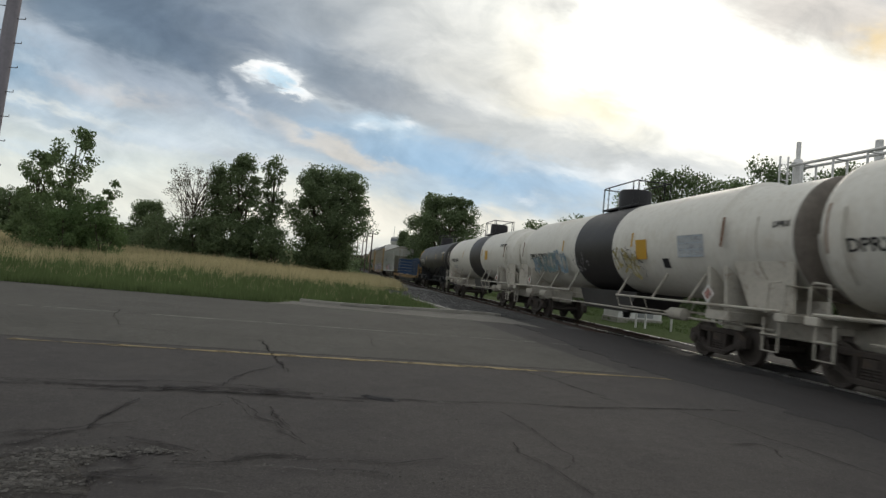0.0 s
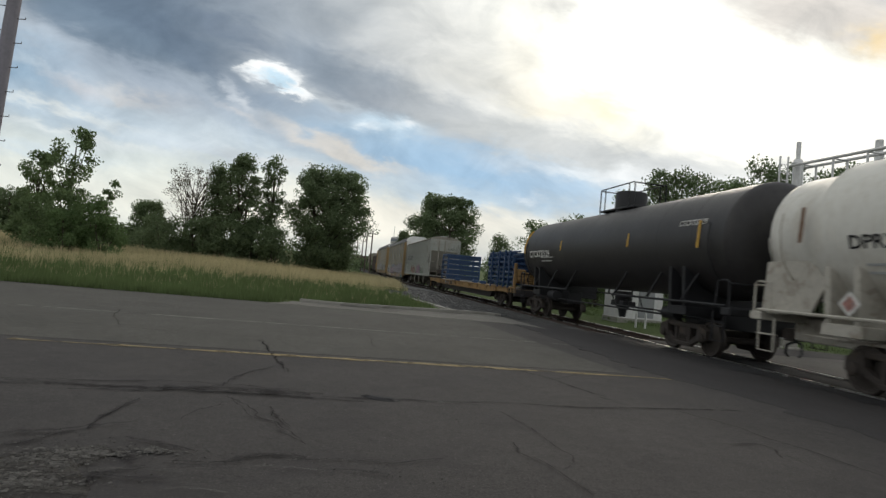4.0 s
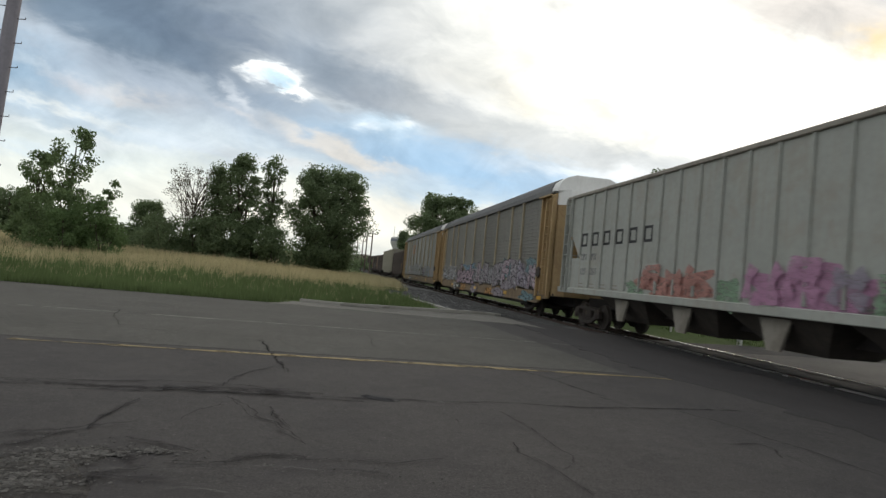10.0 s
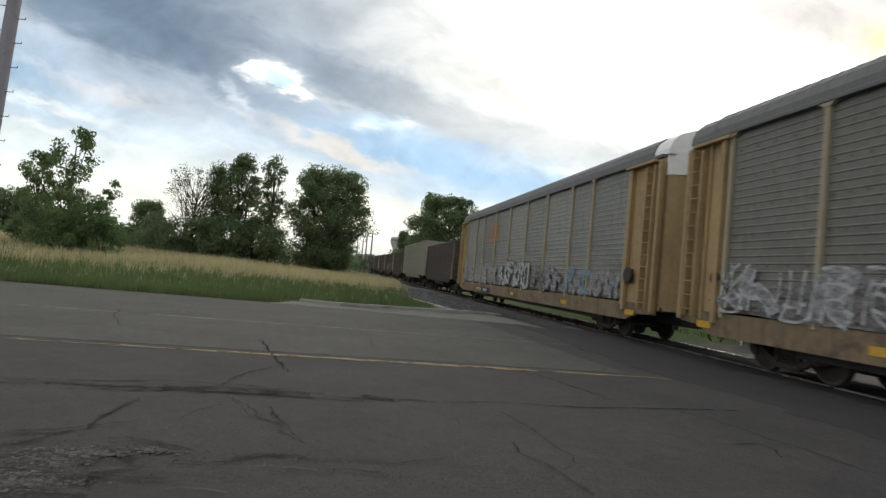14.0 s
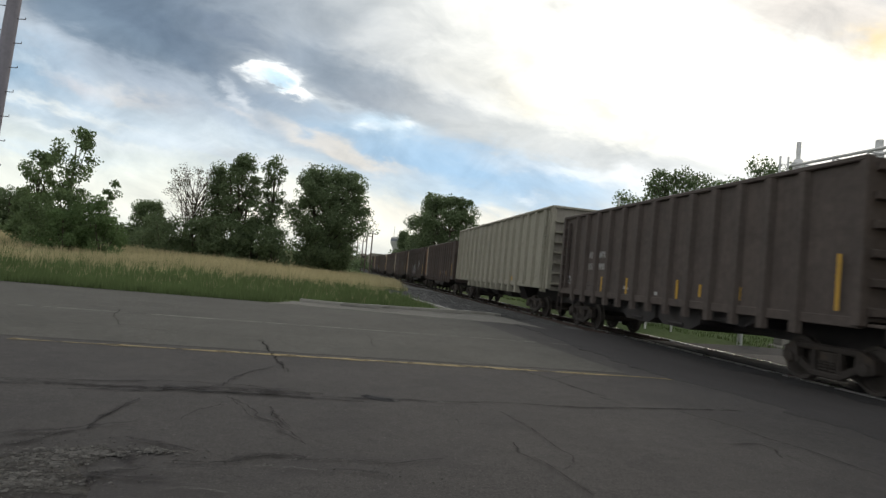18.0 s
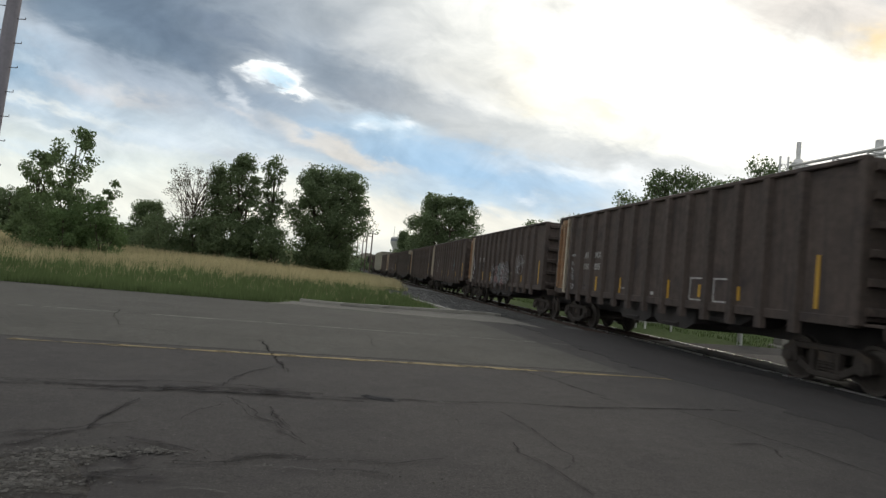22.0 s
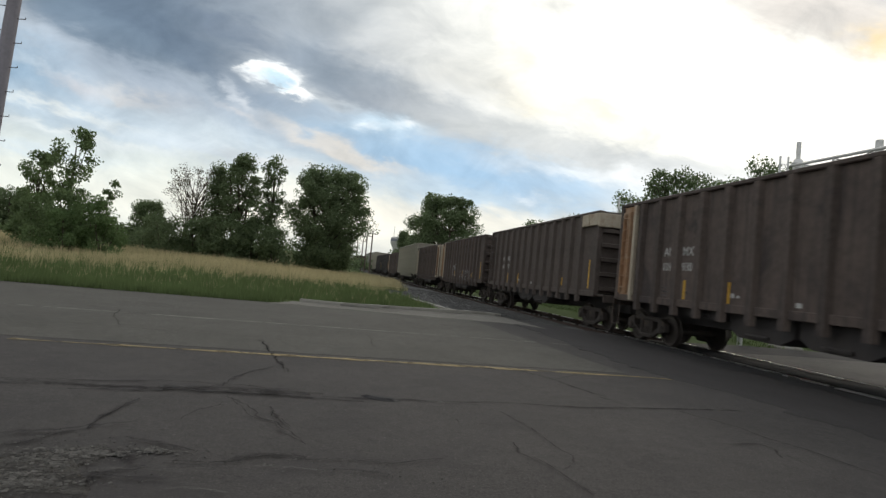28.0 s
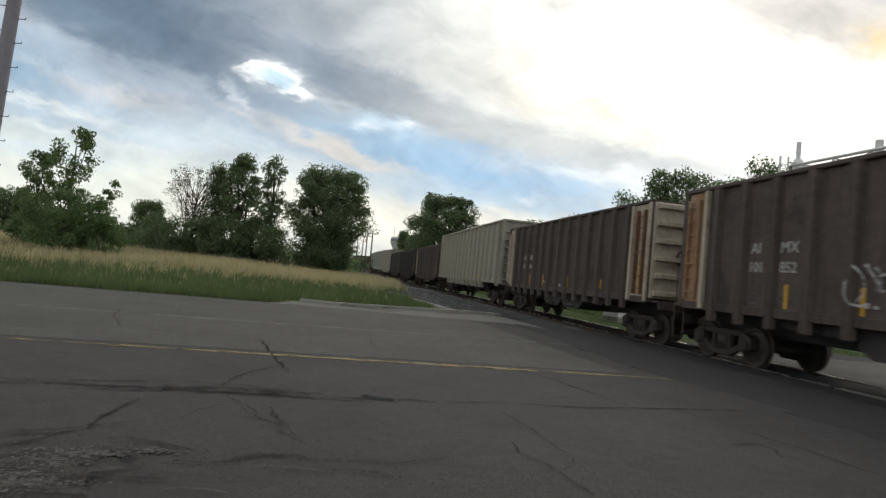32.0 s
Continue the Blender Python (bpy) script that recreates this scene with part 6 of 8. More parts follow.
def gondola(u0, u1, paint=None, end=None, mark="", bar=0.40):
    """A high-sided coal gondola with pressed ribs."""
    paint = paint or gon_brown
    u0, u1 = u0 + 0.36, u1 + 0.36
    car, half = car_thing("gondola", u0, u1, "dark brown high-sided ribbed coal gondola" if paint is gon_brown else "rusty brown high-sided ribbed coal gondola" if paint is gon_rust else "black high-sided ribbed coal gondola", "gondola")
    b, zl, zh, yw = half - 0.88, 1.34, 4.30, 1.50
    key = "g%.2f" % b
    for k in (1, -1):
        shared("side_wall", key, lambda: Shape().box(-b, b, yw - 0.04, yw, zl, zh - 0.05), paint, car, T() if k > 0 else FLIP)
        shared("top_chord", key, lambda: Shape().box(-b, b, yw - 0.08, yw + 0.09, zh - 0.10, zh, 0.02), paint, car, T() if k > 0 else FLIP)
        shared("side_sill", key, lambda: Shape().box(-b, b, yw - 0.10, yw + 0.05, zl - 0.14, zl + 0.06, 0.015), paint, car, T() if k > 0 else FLIP)
        shared("end_wall", key, lambda: Shape().box(b - 0.05, b, -yw + 0.05, yw - 0.05, zl, zh - 0.02), paint, car, T() if k > 0 else FLIP)
        rib_end = Shape()
        for z in (1.50, 2.02, 2.54, 3.06, 3.58, 4.10):
            rib_end.prism([(b, z - 0.09), (b + 0.13, z - 0.06), (b + 0.13, z + 0.06), (b, z + 0.09)], -yw + 0.1, yw - 0.1)
        shared("end_ribs", key, lambda: rib_end, paint, car, T() if k > 0 else FLIP)
        shared("end_platform", key, lambda: Shape().box(b + 0.02, b + 0.5, -1.4, 1.4, zl - 0.1, zl - 0.04, 0.01).box(b + 0.42, b + 0.5, -1.4, 1.4, zl - 0.3, zl - 0.04, 0.01), paint, car, T() if k > 0 else FLIP)
        shared("grab_rail", key, lambda: Shape().tube([(b + 0.46, 1.36, zl - 0.05), (b + 0.46, 1.36, zl + 1.0), (b + 0.1, 1.42, zl + 1.05)], 0.018, 6).tube([(b - 0.1, 1.46, zl - 0.1), (b - 0.1, 1.46, 0.42), (b + 0.35, 1.46, 0.42), (b + 0.35, 1.46, zl - 0.1)], 0.02, 6), paint, car, T() if k > 0 else FLIP)
        bogie(car, k * (half - 2.03))
        for e in (1, -1):
            m = T() if k > 0 else FLIP
            shared("corner_post", key + str(e), lambda: Shape().box(b - 0.14, b + 0.05, e * (yw - 0.02) - 0.10, e * (yw - 0.02) + 0.10, zl - 0.1, zh, 0.02), paint, car, m)
    n = 13
    rib = lambda: Shape().prism([(-0.14, 0), (-0.09, 0.125), (0.09, 0.125), (0.14, 0)], zl - 0.10, zh - 0.10, "z").prism([(-0.13, 0), (-0.09, 0.12), (0.09, 0.12), (0.13, 0)], zl - 0.37, zl - 0.10, "z")
    for i in range(n):
        x = b - 1.37 - (2 * b - 2.8) * i / (n - 1)
        for k in (1, -1):
            shared("rib", key, rib, paint, car, T(x, yw, 0) if k > 0 else T(x, -yw, 0) @ FLIP)
    part("floor", cached("floor|" + key, lambda: Shape().box(-b + 0.05, b - 0.05, -yw + 0.05, yw - 0.05, zl - 0.02, zl + 0.06), gon_inside), gon_inside, car)
    part("centre_sill", cached("centre_sill|" + key, lambda: Shape().box(-half + 0.5, half - 0.5, -0.3, 0.3, 0.72, zl - 0.03, 0.02), gon_black), gon_black, car)
    for x, low in ((-3.3, 0.93), (-1.15, 0.64), (1.0, 0.64), (3.1, 0.98)):
        shared("discharge_tub", "g%.2f" % low, lambda: Shape().prism([(-1.06, zl - 0.05), (1.06, zl - 0.05), (1.0, low + 0.2), (0.7, low + 0.03), (-0.6, low), (-1.0, low + 0.18)], -1.3, 1.3).tube([(-0.3, 1.32, low + 0.1), (0.4, 1.32, low + 0.1)], 0.05, 6), gon_black, car, T(x))
    # end panels, in the colour that sets the car apart
    if end:
        part("end_panel", cached("end_panel|" + key, lambda: Shape().box(b - 0.90, b - 0.16, yw + 0.004, yw + 0.04, zl, zh - 0.11, 0.01), end), end, car, "weathered repainted end panel")
        shared("end_post", key, lambda: Shape().box(b - 1.03, b - 0.90, yw + 0.004, yw + 0.13, zl - 0.10, zh - 0.11, 0.01), end_pale, car, None, "cream painted end post")
    shared("ladder", "gon", lambda: ladder_shape(zl + 0.1, zh - 0.3, 0.42, 7), end or paint, car, T(b - 0.5, yw + 0.03, 0))
    shared("brake_wheel", "gon", lambda: Shape().lathe([(-0.02, 0.26), (0.02, 0.28), (0.04, 0.25), (0.0, 0.23)], "x", 18, (0, 0, 0), False).tube([(0, -0.25, 0), (0, 0.25, 0)], 0.015, 5).tube([(0, 0, -0.25), (0, 0, 0.25)], 0.015, 5), iron, car, T(-b - 0.2, 0.5, 2.6))
    for x, h in ((b - 3.73, 0.25), (b - 5.55, 0.25), (b - 8.4, 0.25), (-b + 3.2, 0.16), (-b + 4.7, 0.16)):
        part("reflector", cached("reflector|gon%.2f" % h, lambda: Shape().box(-0.045, 0.045, -h, h, 0, 0.008), reflector), reflector, car, at=side_at(x, zl + 0.33, yw + 0.004))
    shared("yellow_bar", "gon", lambda: Shape().box(-0.04, 0.04, -0.52, 0.52, 0, 0.012), reflector, car, side_at(-b + bar, 2.0, yw + 0.10 if bar < 0.5 else yw + 0.006), "faded yellow vertical bar")
    shared("yellow_bar", "gonr", lambda: Shape().box(-0.04, 0.04, -0.42, 0.42, 0, 0.012), reflector, car, side_at(b - 0.66, 2.55, yw + 0.05), "faded yellow vertical bar")
    pitch = (2 * b - 2.8) / (n - 1)
    x1 = b - 1.37 - 1.5 * pitch
    for i, rows in enumerate((((0, 0, 0.30, 0.04), (0, 0.11, 0.36, 0.04), (0, 0.22, 0.24, 0.04)), ((0, 0, 0.22, 0.05), (0, 0.12, 0.30, 0.04)), ((0, 0.1, 0.12, 0.10), (0.2, 0.1, 0.10, 0.06)), ((0, 0, 0.16, 0.10),))):
        bars(car, side_at(x1 + 0.25 - pitch * (i if i < 2 else i * 2 - 1), zl + 0.12, yw + 0.004), rows, gon_patch if i < 2 else faded_white)
    if mark:
        letters("AI", 0.34, faded_white, car, side_at(x1 + 0.24, 2.58, yw + 0.006), fat=0.003)
        letters("MX", 0.34, faded_white, car, side_at(x1 - pitch + 0.34, 2.58, yw + 0.006), fat=0.003)
        letters("101", 0.32, faded_white, car, side_at(x1 + 0.30, 2.17, yw + 0.006), fat=0.003)
        letters(mark, 0.32, faded_white, car, side_at(x1 - pitch + 0.34, 2.17, yw + 0.006), fat=0.003)
    coupler(car, half)
    return car


def tan_gondola(u0, u1):
    """A long tan car with tall tapered ribs and a capped rim."""
    u0, u1 = u0 + 0.36, u1 + 0.36
    car, half = car_thing("ribbed_hopper", u0, u1, "tan long high-sided railway hopper with tapered ribs", "hopper car")
    b, zl, zh, yw = half - 0.62, 1.45, 4.96, 1.50
    for k in (1, -1):
        m = T() if k > 0 else FLIP
        shared("side_wall", "tan", lambda: Shape().box(-b, b, yw - 0.04, yw, zl, zh - 0.05), tan_paint, car, m)
        shared("top_rim", "tan", lambda: Shape().box(-b - 0.05, b + 0.05, yw - 0.12, yw + 0.12, zh - 0.12, zh, 0.03), tan_paint, car, m)
        shared("side_sill", "tan", lambda: Shape().box(-b, b, yw - 0.12, yw + 0.04, zl - 0.16, zl + 0.08, 0.02), tan_paint, car, m)
        shared("end_wall", "tan", lambda: Shape().box(b - 0.06, b, -yw + 0.05, yw - 0.05, zl - 0.2, zh - 0.06), hopper_dirt, car, m)
        shared("end_rim", "tan", lambda: Shape().box(b - 0.1, b + 0.1, -yw, yw, zh - 0.12, zh, 0.03), tan_paint, car, m)
        for i in range(7):
            z = zl + 0.1 + i * 0.45
            shared("end_rung", "tan", lambda: Shape().prism([(0, -0.05), (0.16, -0.03), (0.16, 0.03), (0, 0.05)], -yw + 0.1, yw - 0.1), tan_paint, car, m @ T(b, 0, z))
        for e in (1, -1):
            shared("corner_post", "tan%d" % e, lambda: Shape().box(b - 0.16, b + 0.06, e * yw - 0.1, e * yw + 0.1, zl - 0.15, zh - 0.05, 0.02), tan_paint, car, m)
        bogie(car, k * (half - 3.5))
    rib = lambda: Shape().add([(-0.16, 0, zh - 0.12), (0.16, 0, zh - 0.12), (0.10, 0.13, zh - 0.12), (-0.10, 0.13, zh - 0.12), (-0.16, 0, zl), (0.16, 0, zl), (0.13, 0.15, zl), (-0.13, 0.15, zl), (-0.14, -0.2, zl - 0.5), (0.14, -0.2, zl - 0.5), (0.12, 0.12, zl - 0.5), (-0.12, 0.12, zl - 0.5)],
                              [(0, 1, 2, 3), (0, 4, 5, 1), (1, 5, 6, 2), (2, 6, 7, 3), (3, 7, 4, 0), (4, 8, 9, 5), (5, 9, 10, 6), (6, 10, 11, 7), (7, 11, 8, 4), (8, 11, 10, 9)])
    short = lambda: Shape().add([(-0.16, 0, zh - 0.12), (0.16, 0, zh - 0.12), (0.10, 0.13, zh - 0.12), (-0.10, 0.13, zh - 0.12), (-0.16, 0, zl - 0.05), (0.16, 0, zl - 0.05), (0.13, 0.15, zl - 0.05), (-0.13, 0.15, zl - 0.05)],
                                [(0, 1, 2, 3), (0, 4, 5, 1), (1, 5, 6, 2), (2, 6, 7, 3), (3, 7, 4, 0), (4, 7, 6, 5)])
    for i in range(16):
        x = -b + 0.95 + (2 * b - 1.9) * i / 15
        over = abs(abs(x) - (half - 3.5)) < 1.5 or abs(x) > b - 1.2
        for k in (1, -1):
            shared("rib", "tan" + ("s" if over else ""), short if over else rib, tan_paint, car, T(x, yw, 0) if k > 0 else T(x, -yw, 0) @ FLIP)
    part("floor", cached("floor|tan", lambda: Shape().box(-b, b, -yw + 0.05, yw - 0.05, zl - 0.04, zl + 0.04), gon_inside), gon_inside, car)
    part("centre_sill", cached("centre_sill|tan", lambda: Shape().box(-half + 0.6, half - 0.6, -0.3, 0.3, 0.75, zl - 0.05, 0.02), gon_black), gon_black, car)
    for i in range(4):
        shared("outlet", "tan", lambda: Shape().add([(-1.3, -1.2, 1.4), (1.3, -1.2, 1.4), (1.3, 1.2, 1.4), (-1.3, 1.2, 1.4), (-0.5, -0.6, 0.62), (0.5, -0.6, 0.62), (0.5, 0.6, 0.62), (-0.5, 0.6, 0.62)], [(0, 1, 5, 4), (1, 2, 6, 5), (2, 3, 7, 6), (3, 0, 4, 7), (4, 5, 6, 7)]), gon_black, car, T(-4.2 + 2.8 * i))
    shared("ladder", "tan", lambda: ladder_shape(zl - 0.3, zh - 0.2, 0.42, 8), tan_paint, car, T(-b + 0.35, yw + 0.06, 0))
    part("placard", cached("placard|tan", lambda: Shape().box(-0.22, 0.22, -0.1, 0.1, 0, 0.01), reflector), reflector, car, "small orange placard", at=side_at(-b + 5.6, zl + 0.2, yw + 0.004))
    bars(car, side_at(b - 0.6, 3.6, yw + 0.004), [(0, 0, 0.22, 0.32), (0, -0.6, 0.22, 0.2)], black_paint)
    bars(car, side_at(-b + 5.0, 2.1, yw + 0.004), [(0, 0, 0.4, 0.3)], black_paint)
    coupler(car, half)
    return car


def covered_hopper(u0, u1, lettered=True):
    car, half = car_thing("covered_hopper", u0, u1, "grey ribbed covered hopper with graffiti and rust stains" if lettered else "grey ribbed covered hopper", "hopper car")
    b, zl, zh, yw = half - 0.72, 1.40, 5.06, 1.50
    cut, z1, z2 = 1.65, 2.61, 3.88
    for k in (1, -1):
        m = T() if k > 0 else FLIP
        wall = [(-b + 0.05, zh), (b - 0.05, zh), (b - 0.05, z2), (b - cut, z1), (b - cut, zl), (-b + cut, zl), (-b + cut, z1), (-b + 0.05, z2)]
        shared("side_wall", "ch%.1f" % b, lambda: Shape().prism(wall, yw - 0.04, yw), hopper_grey, car, m)
        shared("side_sill", "ch%.1f" % b, lambda: Shape().box(-b - 0.4, b + 0.4, yw - 0.08, yw + 0.05, zl - 0.16, zl + 0.06, 0.02), hopper_grey, car, m)
        shared("top_chord", "ch%.1f" % b, lambda: Shape().box(-b, b, yw - 0.08, yw + 0.07, zh - 0.08, zh + 0.04, 0.02), hopper_dirt, car, m)
        shared("slope_sheet", "ch%.1f" % b, lambda: Shape().prism([(b - 0.06, zh), (b, zh), (b, z2), (b - cut - 0.7, 1.75), (b - cut - 0.75, 1.82), (b - 0.06, z2 + 0.05)], -yw + 0.05, yw - 0.05), slope_grey, car, m, "dirty grey slope sheet")
        shared("end_cap", "ch%.1f" % b, lambda: Shape().box(b, b + 0.03, -yw + 0.02, yw - 0.02, z2, zh), hopper_grey, car, m)
        for e in (1, -1):
            shared("end_plate", "ch%.1f%d" % (b, e), lambda: Shape().box(b - cut + 0.02, b - 0.1, e * (yw - 0.03) - 0.02, e * (yw - 0.03) + 0.02, zl, z1 - 0.01), hopper_grey, car, m)
            shared("side_post", "ch%.1f%d" % (b, e), lambda: Shape().box(b - 0.75, b - 0.66, e * (yw + 0.02) - 0.04, e * (yw + 0.02) + 0.04, zl - 0.1, 3.35, 0.01), hopper_grey, car, m)
        for y in (-1.42, -0.62, 0.0, 0.55, 1.42):
            shared("end_post", "ch%.1f%.1f" % (b, y), lambda: Shape().box(b + 0.03, b + 0.13, y - 0.05, y + 0.05, zl - 0.1, zh - 0.1 if y != 0.55 else 3.5, 0.01), hopper_grey if abs(y) > 0.7 else hopper_dirt, car, m)
        shared("end_ladder", "ch", lambda: ladder_shape(zl - 0.1, zh - 0.4, 0.42, 8, 0.06), hopper_grey, car, m @ T(b + 0.05, 1.1, 0) @ Matrix.Rotation(radians(-90), 4, "Z"))
        shared("end_platform", "ch%.1f" % b, lambda: Shape().box(b - 0.3, b + 0.55, -1.48, 1.48, zl - 0.1, zl - 0.02, 0.01), hopper_dirt, car, m)
        rungs = Shape()
        for y0, y1, z in ((-1.42, -0.62, 2.2), (-1.42, -0.62, 2.75), (0.0, 0.55, 2.75), (0.55, 1.42, 2.0), (0.55, 1.42, 2.45), (-1.42, -0.62, 1.75)):
            rungs.tube([(b + 0.14, y0, z), (b + 0.14, y1, z)], 0.018, 6)
        shared("end_rung", "ch%.1f" % b, lambda: rungs, hopper_dirt, car, m)
        shared("ladder", "ch", lambda: ladder_shape(zl - 0.1, zh - 0.05, 0.46, 9), hopper_grey, car, m @ T(b - 0.32, yw + 0.02, 0))
        bogie(car, k * (half - 2.3))
    shared("brake_wheel", "ch", lambda: Shape().lathe([(-0.02, 0.26), (0.02, 0.28), (0.04, 0.25), (0.0, 0.23)], "x", 18, (0, 0, 0), False).tube([(0, -0.25, 0), (0, 0.25, 0)], 0.015, 5).tube([(0, 0, -0.25), (0, 0, 0.25)], 0.015, 5), hopper_dirt, car, T(-b - 0.32, 0.25, 2.45) @ Matrix.Scale(0.72, 4), "grimy brake wheel")
    shared("brake_gear", "ch", lambda: Shape().box(-0.15, 0.1, -0.25, 0.25, -0.5, -0.1, 0.03).tube([(0, 0, -0.1), (0, 0, 0.4)], 0.05, 8).lathe([(-0.5, 0.16), (0.1, 0.16)], "z", 12, (0, -0.6, -0.3)), iron, car, T(-b - 0.12, 0.4, 2.1))
    shared("roof", "ch%.1f" % b, lambda: Shape().prism([(-yw - 0.06, zh), (yw + 0.06, zh), (yw - 0.25, zh + 0.17), (0.5, zh + 0.27), (-0.5, zh + 0.27), (-yw + 0.25, zh + 0.17)], -b, b, "x"), hopper_dirt, car)
    shared("running_board", "ch%.1f" % b, lambda: Shape().box(-b - 0.02, b + 0.02, 0.5, 0.85, zh + 0.29, zh + 0.32).box(-b - 0.02, b + 0.02, -0.85, -0.5, zh + 0.29, zh + 0.32), hopper_dirt, car)
    shared("hatch", "ch%.1f" % b, lambda: Shape().box(-b + 1, b - 1, -0.35, 0.35, zh + 0.27, zh + 0.42, 0.03), hopper_grey, car)
    for i in range(19):
        x = b - 1.57 - 0.93 * i
        low = zl + 0.1 if abs(x) < b - cut else max(zl + 0.1, z1 + 0.04 + (abs(x) - (b - cut)) * (z2 - z1) / (cut - 0.05))
        for k in (1, -1):
            shared("rib", "ch%.2f" % low, lambda: Shape().box(-0.035, 0.035, 0, 0.06, low, zh - 0.08, 0.008), hopper_grey, car, T(x, yw, 0) if k > 0 else T(x, -yw, 0) @ FLIP)
    for i in range(4):
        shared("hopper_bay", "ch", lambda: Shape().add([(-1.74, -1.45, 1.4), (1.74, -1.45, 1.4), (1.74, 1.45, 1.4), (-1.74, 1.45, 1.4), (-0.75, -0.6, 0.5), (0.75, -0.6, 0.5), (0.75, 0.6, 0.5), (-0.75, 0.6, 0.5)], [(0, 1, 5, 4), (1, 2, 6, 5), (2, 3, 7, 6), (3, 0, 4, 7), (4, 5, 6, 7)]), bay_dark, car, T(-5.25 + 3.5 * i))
        for e in (1.2, -1.26):
            shared("bay_gusset", "ch%.1f" % e, lambda: Shape().prism([(-0.5, 1.3), (0.5, 1.3), (0.2, 0.5), (-0.2, 0.5)], e, e + 0.06), hopper_dirt, car, T(-5.25 + 3.5 * i))
    part("centre_sill", cached("centre_sill|ch", lambda: Shape().box(-half + 0.6, half - 0.6, -0.25, 0.25, 0.75, 1.1, 0.02), gon_black), gon_black, car)
    if lettered:
        # the owner's name stands as plain blocks, one to a panel
        for i in range(6):
            sh = Shape()
            for x, z, w, h in ((0, 0, 0.085, 0.5), (0.4, 0, 0.085, 0.5), (0.085, 0.415, 0.315, 0.085), (0.085, 0, 0.315, 0.085)):
                sh.box(x, x + w, z, z + h, 0, 0.004)
            part("lettering", sh, black_paint, car, at=side_at(b - 1.63 - i * 0.93, 3.03, yw + 0.004))
        for i, (word, z) in enumerate((("UN", 2.51), ("PX", 2.51), ("123", 1.98), ("261", 1.98))):
            letters(word, 0.36, grey_lead, car, side_at(b - 1.63 - i % 2 * 0.93, z, yw + 0.004))
        for i in range(4):
            bars(car, side_at(b - 1.63 - i * 0.93, 1.5, yw + 0.004), [(0, 0, 0.4, 0.04), (0, 0.12, 0.34, 0.04)], hopper_dirt)
        for x0, z, w, h, m in ((1.8, 1.72, 3.4, 0.8, paint_red), (-2.8, 1.78, 3.2, 0.95, hot_pink), (4.0, 1.6, 0.9, 0.5, spray_green), (-5.0, 1.55, 1.6, 0.6, spray_green), (-0.4, 1.6, 0.8, 0.7, spray_green)):
            haze_patch(car, x0, z, w, h, yw + 0.004, m, x0)
        graffiti(car, 3.5, zl + 0.12, 3.4, 0.75, yw + 0.062, [paint_red], None, 3, 3)
        graffiti(car, -1.2, zl + 0.1, 3.2, 0.9, yw + 0.062, [hot_pink, paint_lilac], None, 9, 3)
        graffiti(car, -4.4, zl + 0.1, 1.4, 0.6, yw + 0.062, [spray_green, paint_silver], None, 12, 3)
        bars(car, side_at(-b + 3.6, zl + 0.15, yw + 0.062), [(0, 0, 0.5, 0.05), (0, 0.2, 0.5, 0.05), (0, 0.4, 0.5, 0.05), (0, 0, 0.05, 0.45), (0.45, 0, 0.05, 0.45)], black_paint)
        letters("UNPX", 0.28, black_paint, car, Matrix.Translation((-b - 0.034, -0.35, 4.05)) @ Matrix(((0, 0, -1, 0), (-1, 0, 0, 0), (0, 1, 0, 0), (0, 0, 0, 1))), space=1.2)
    coupler(car, half)
    return car


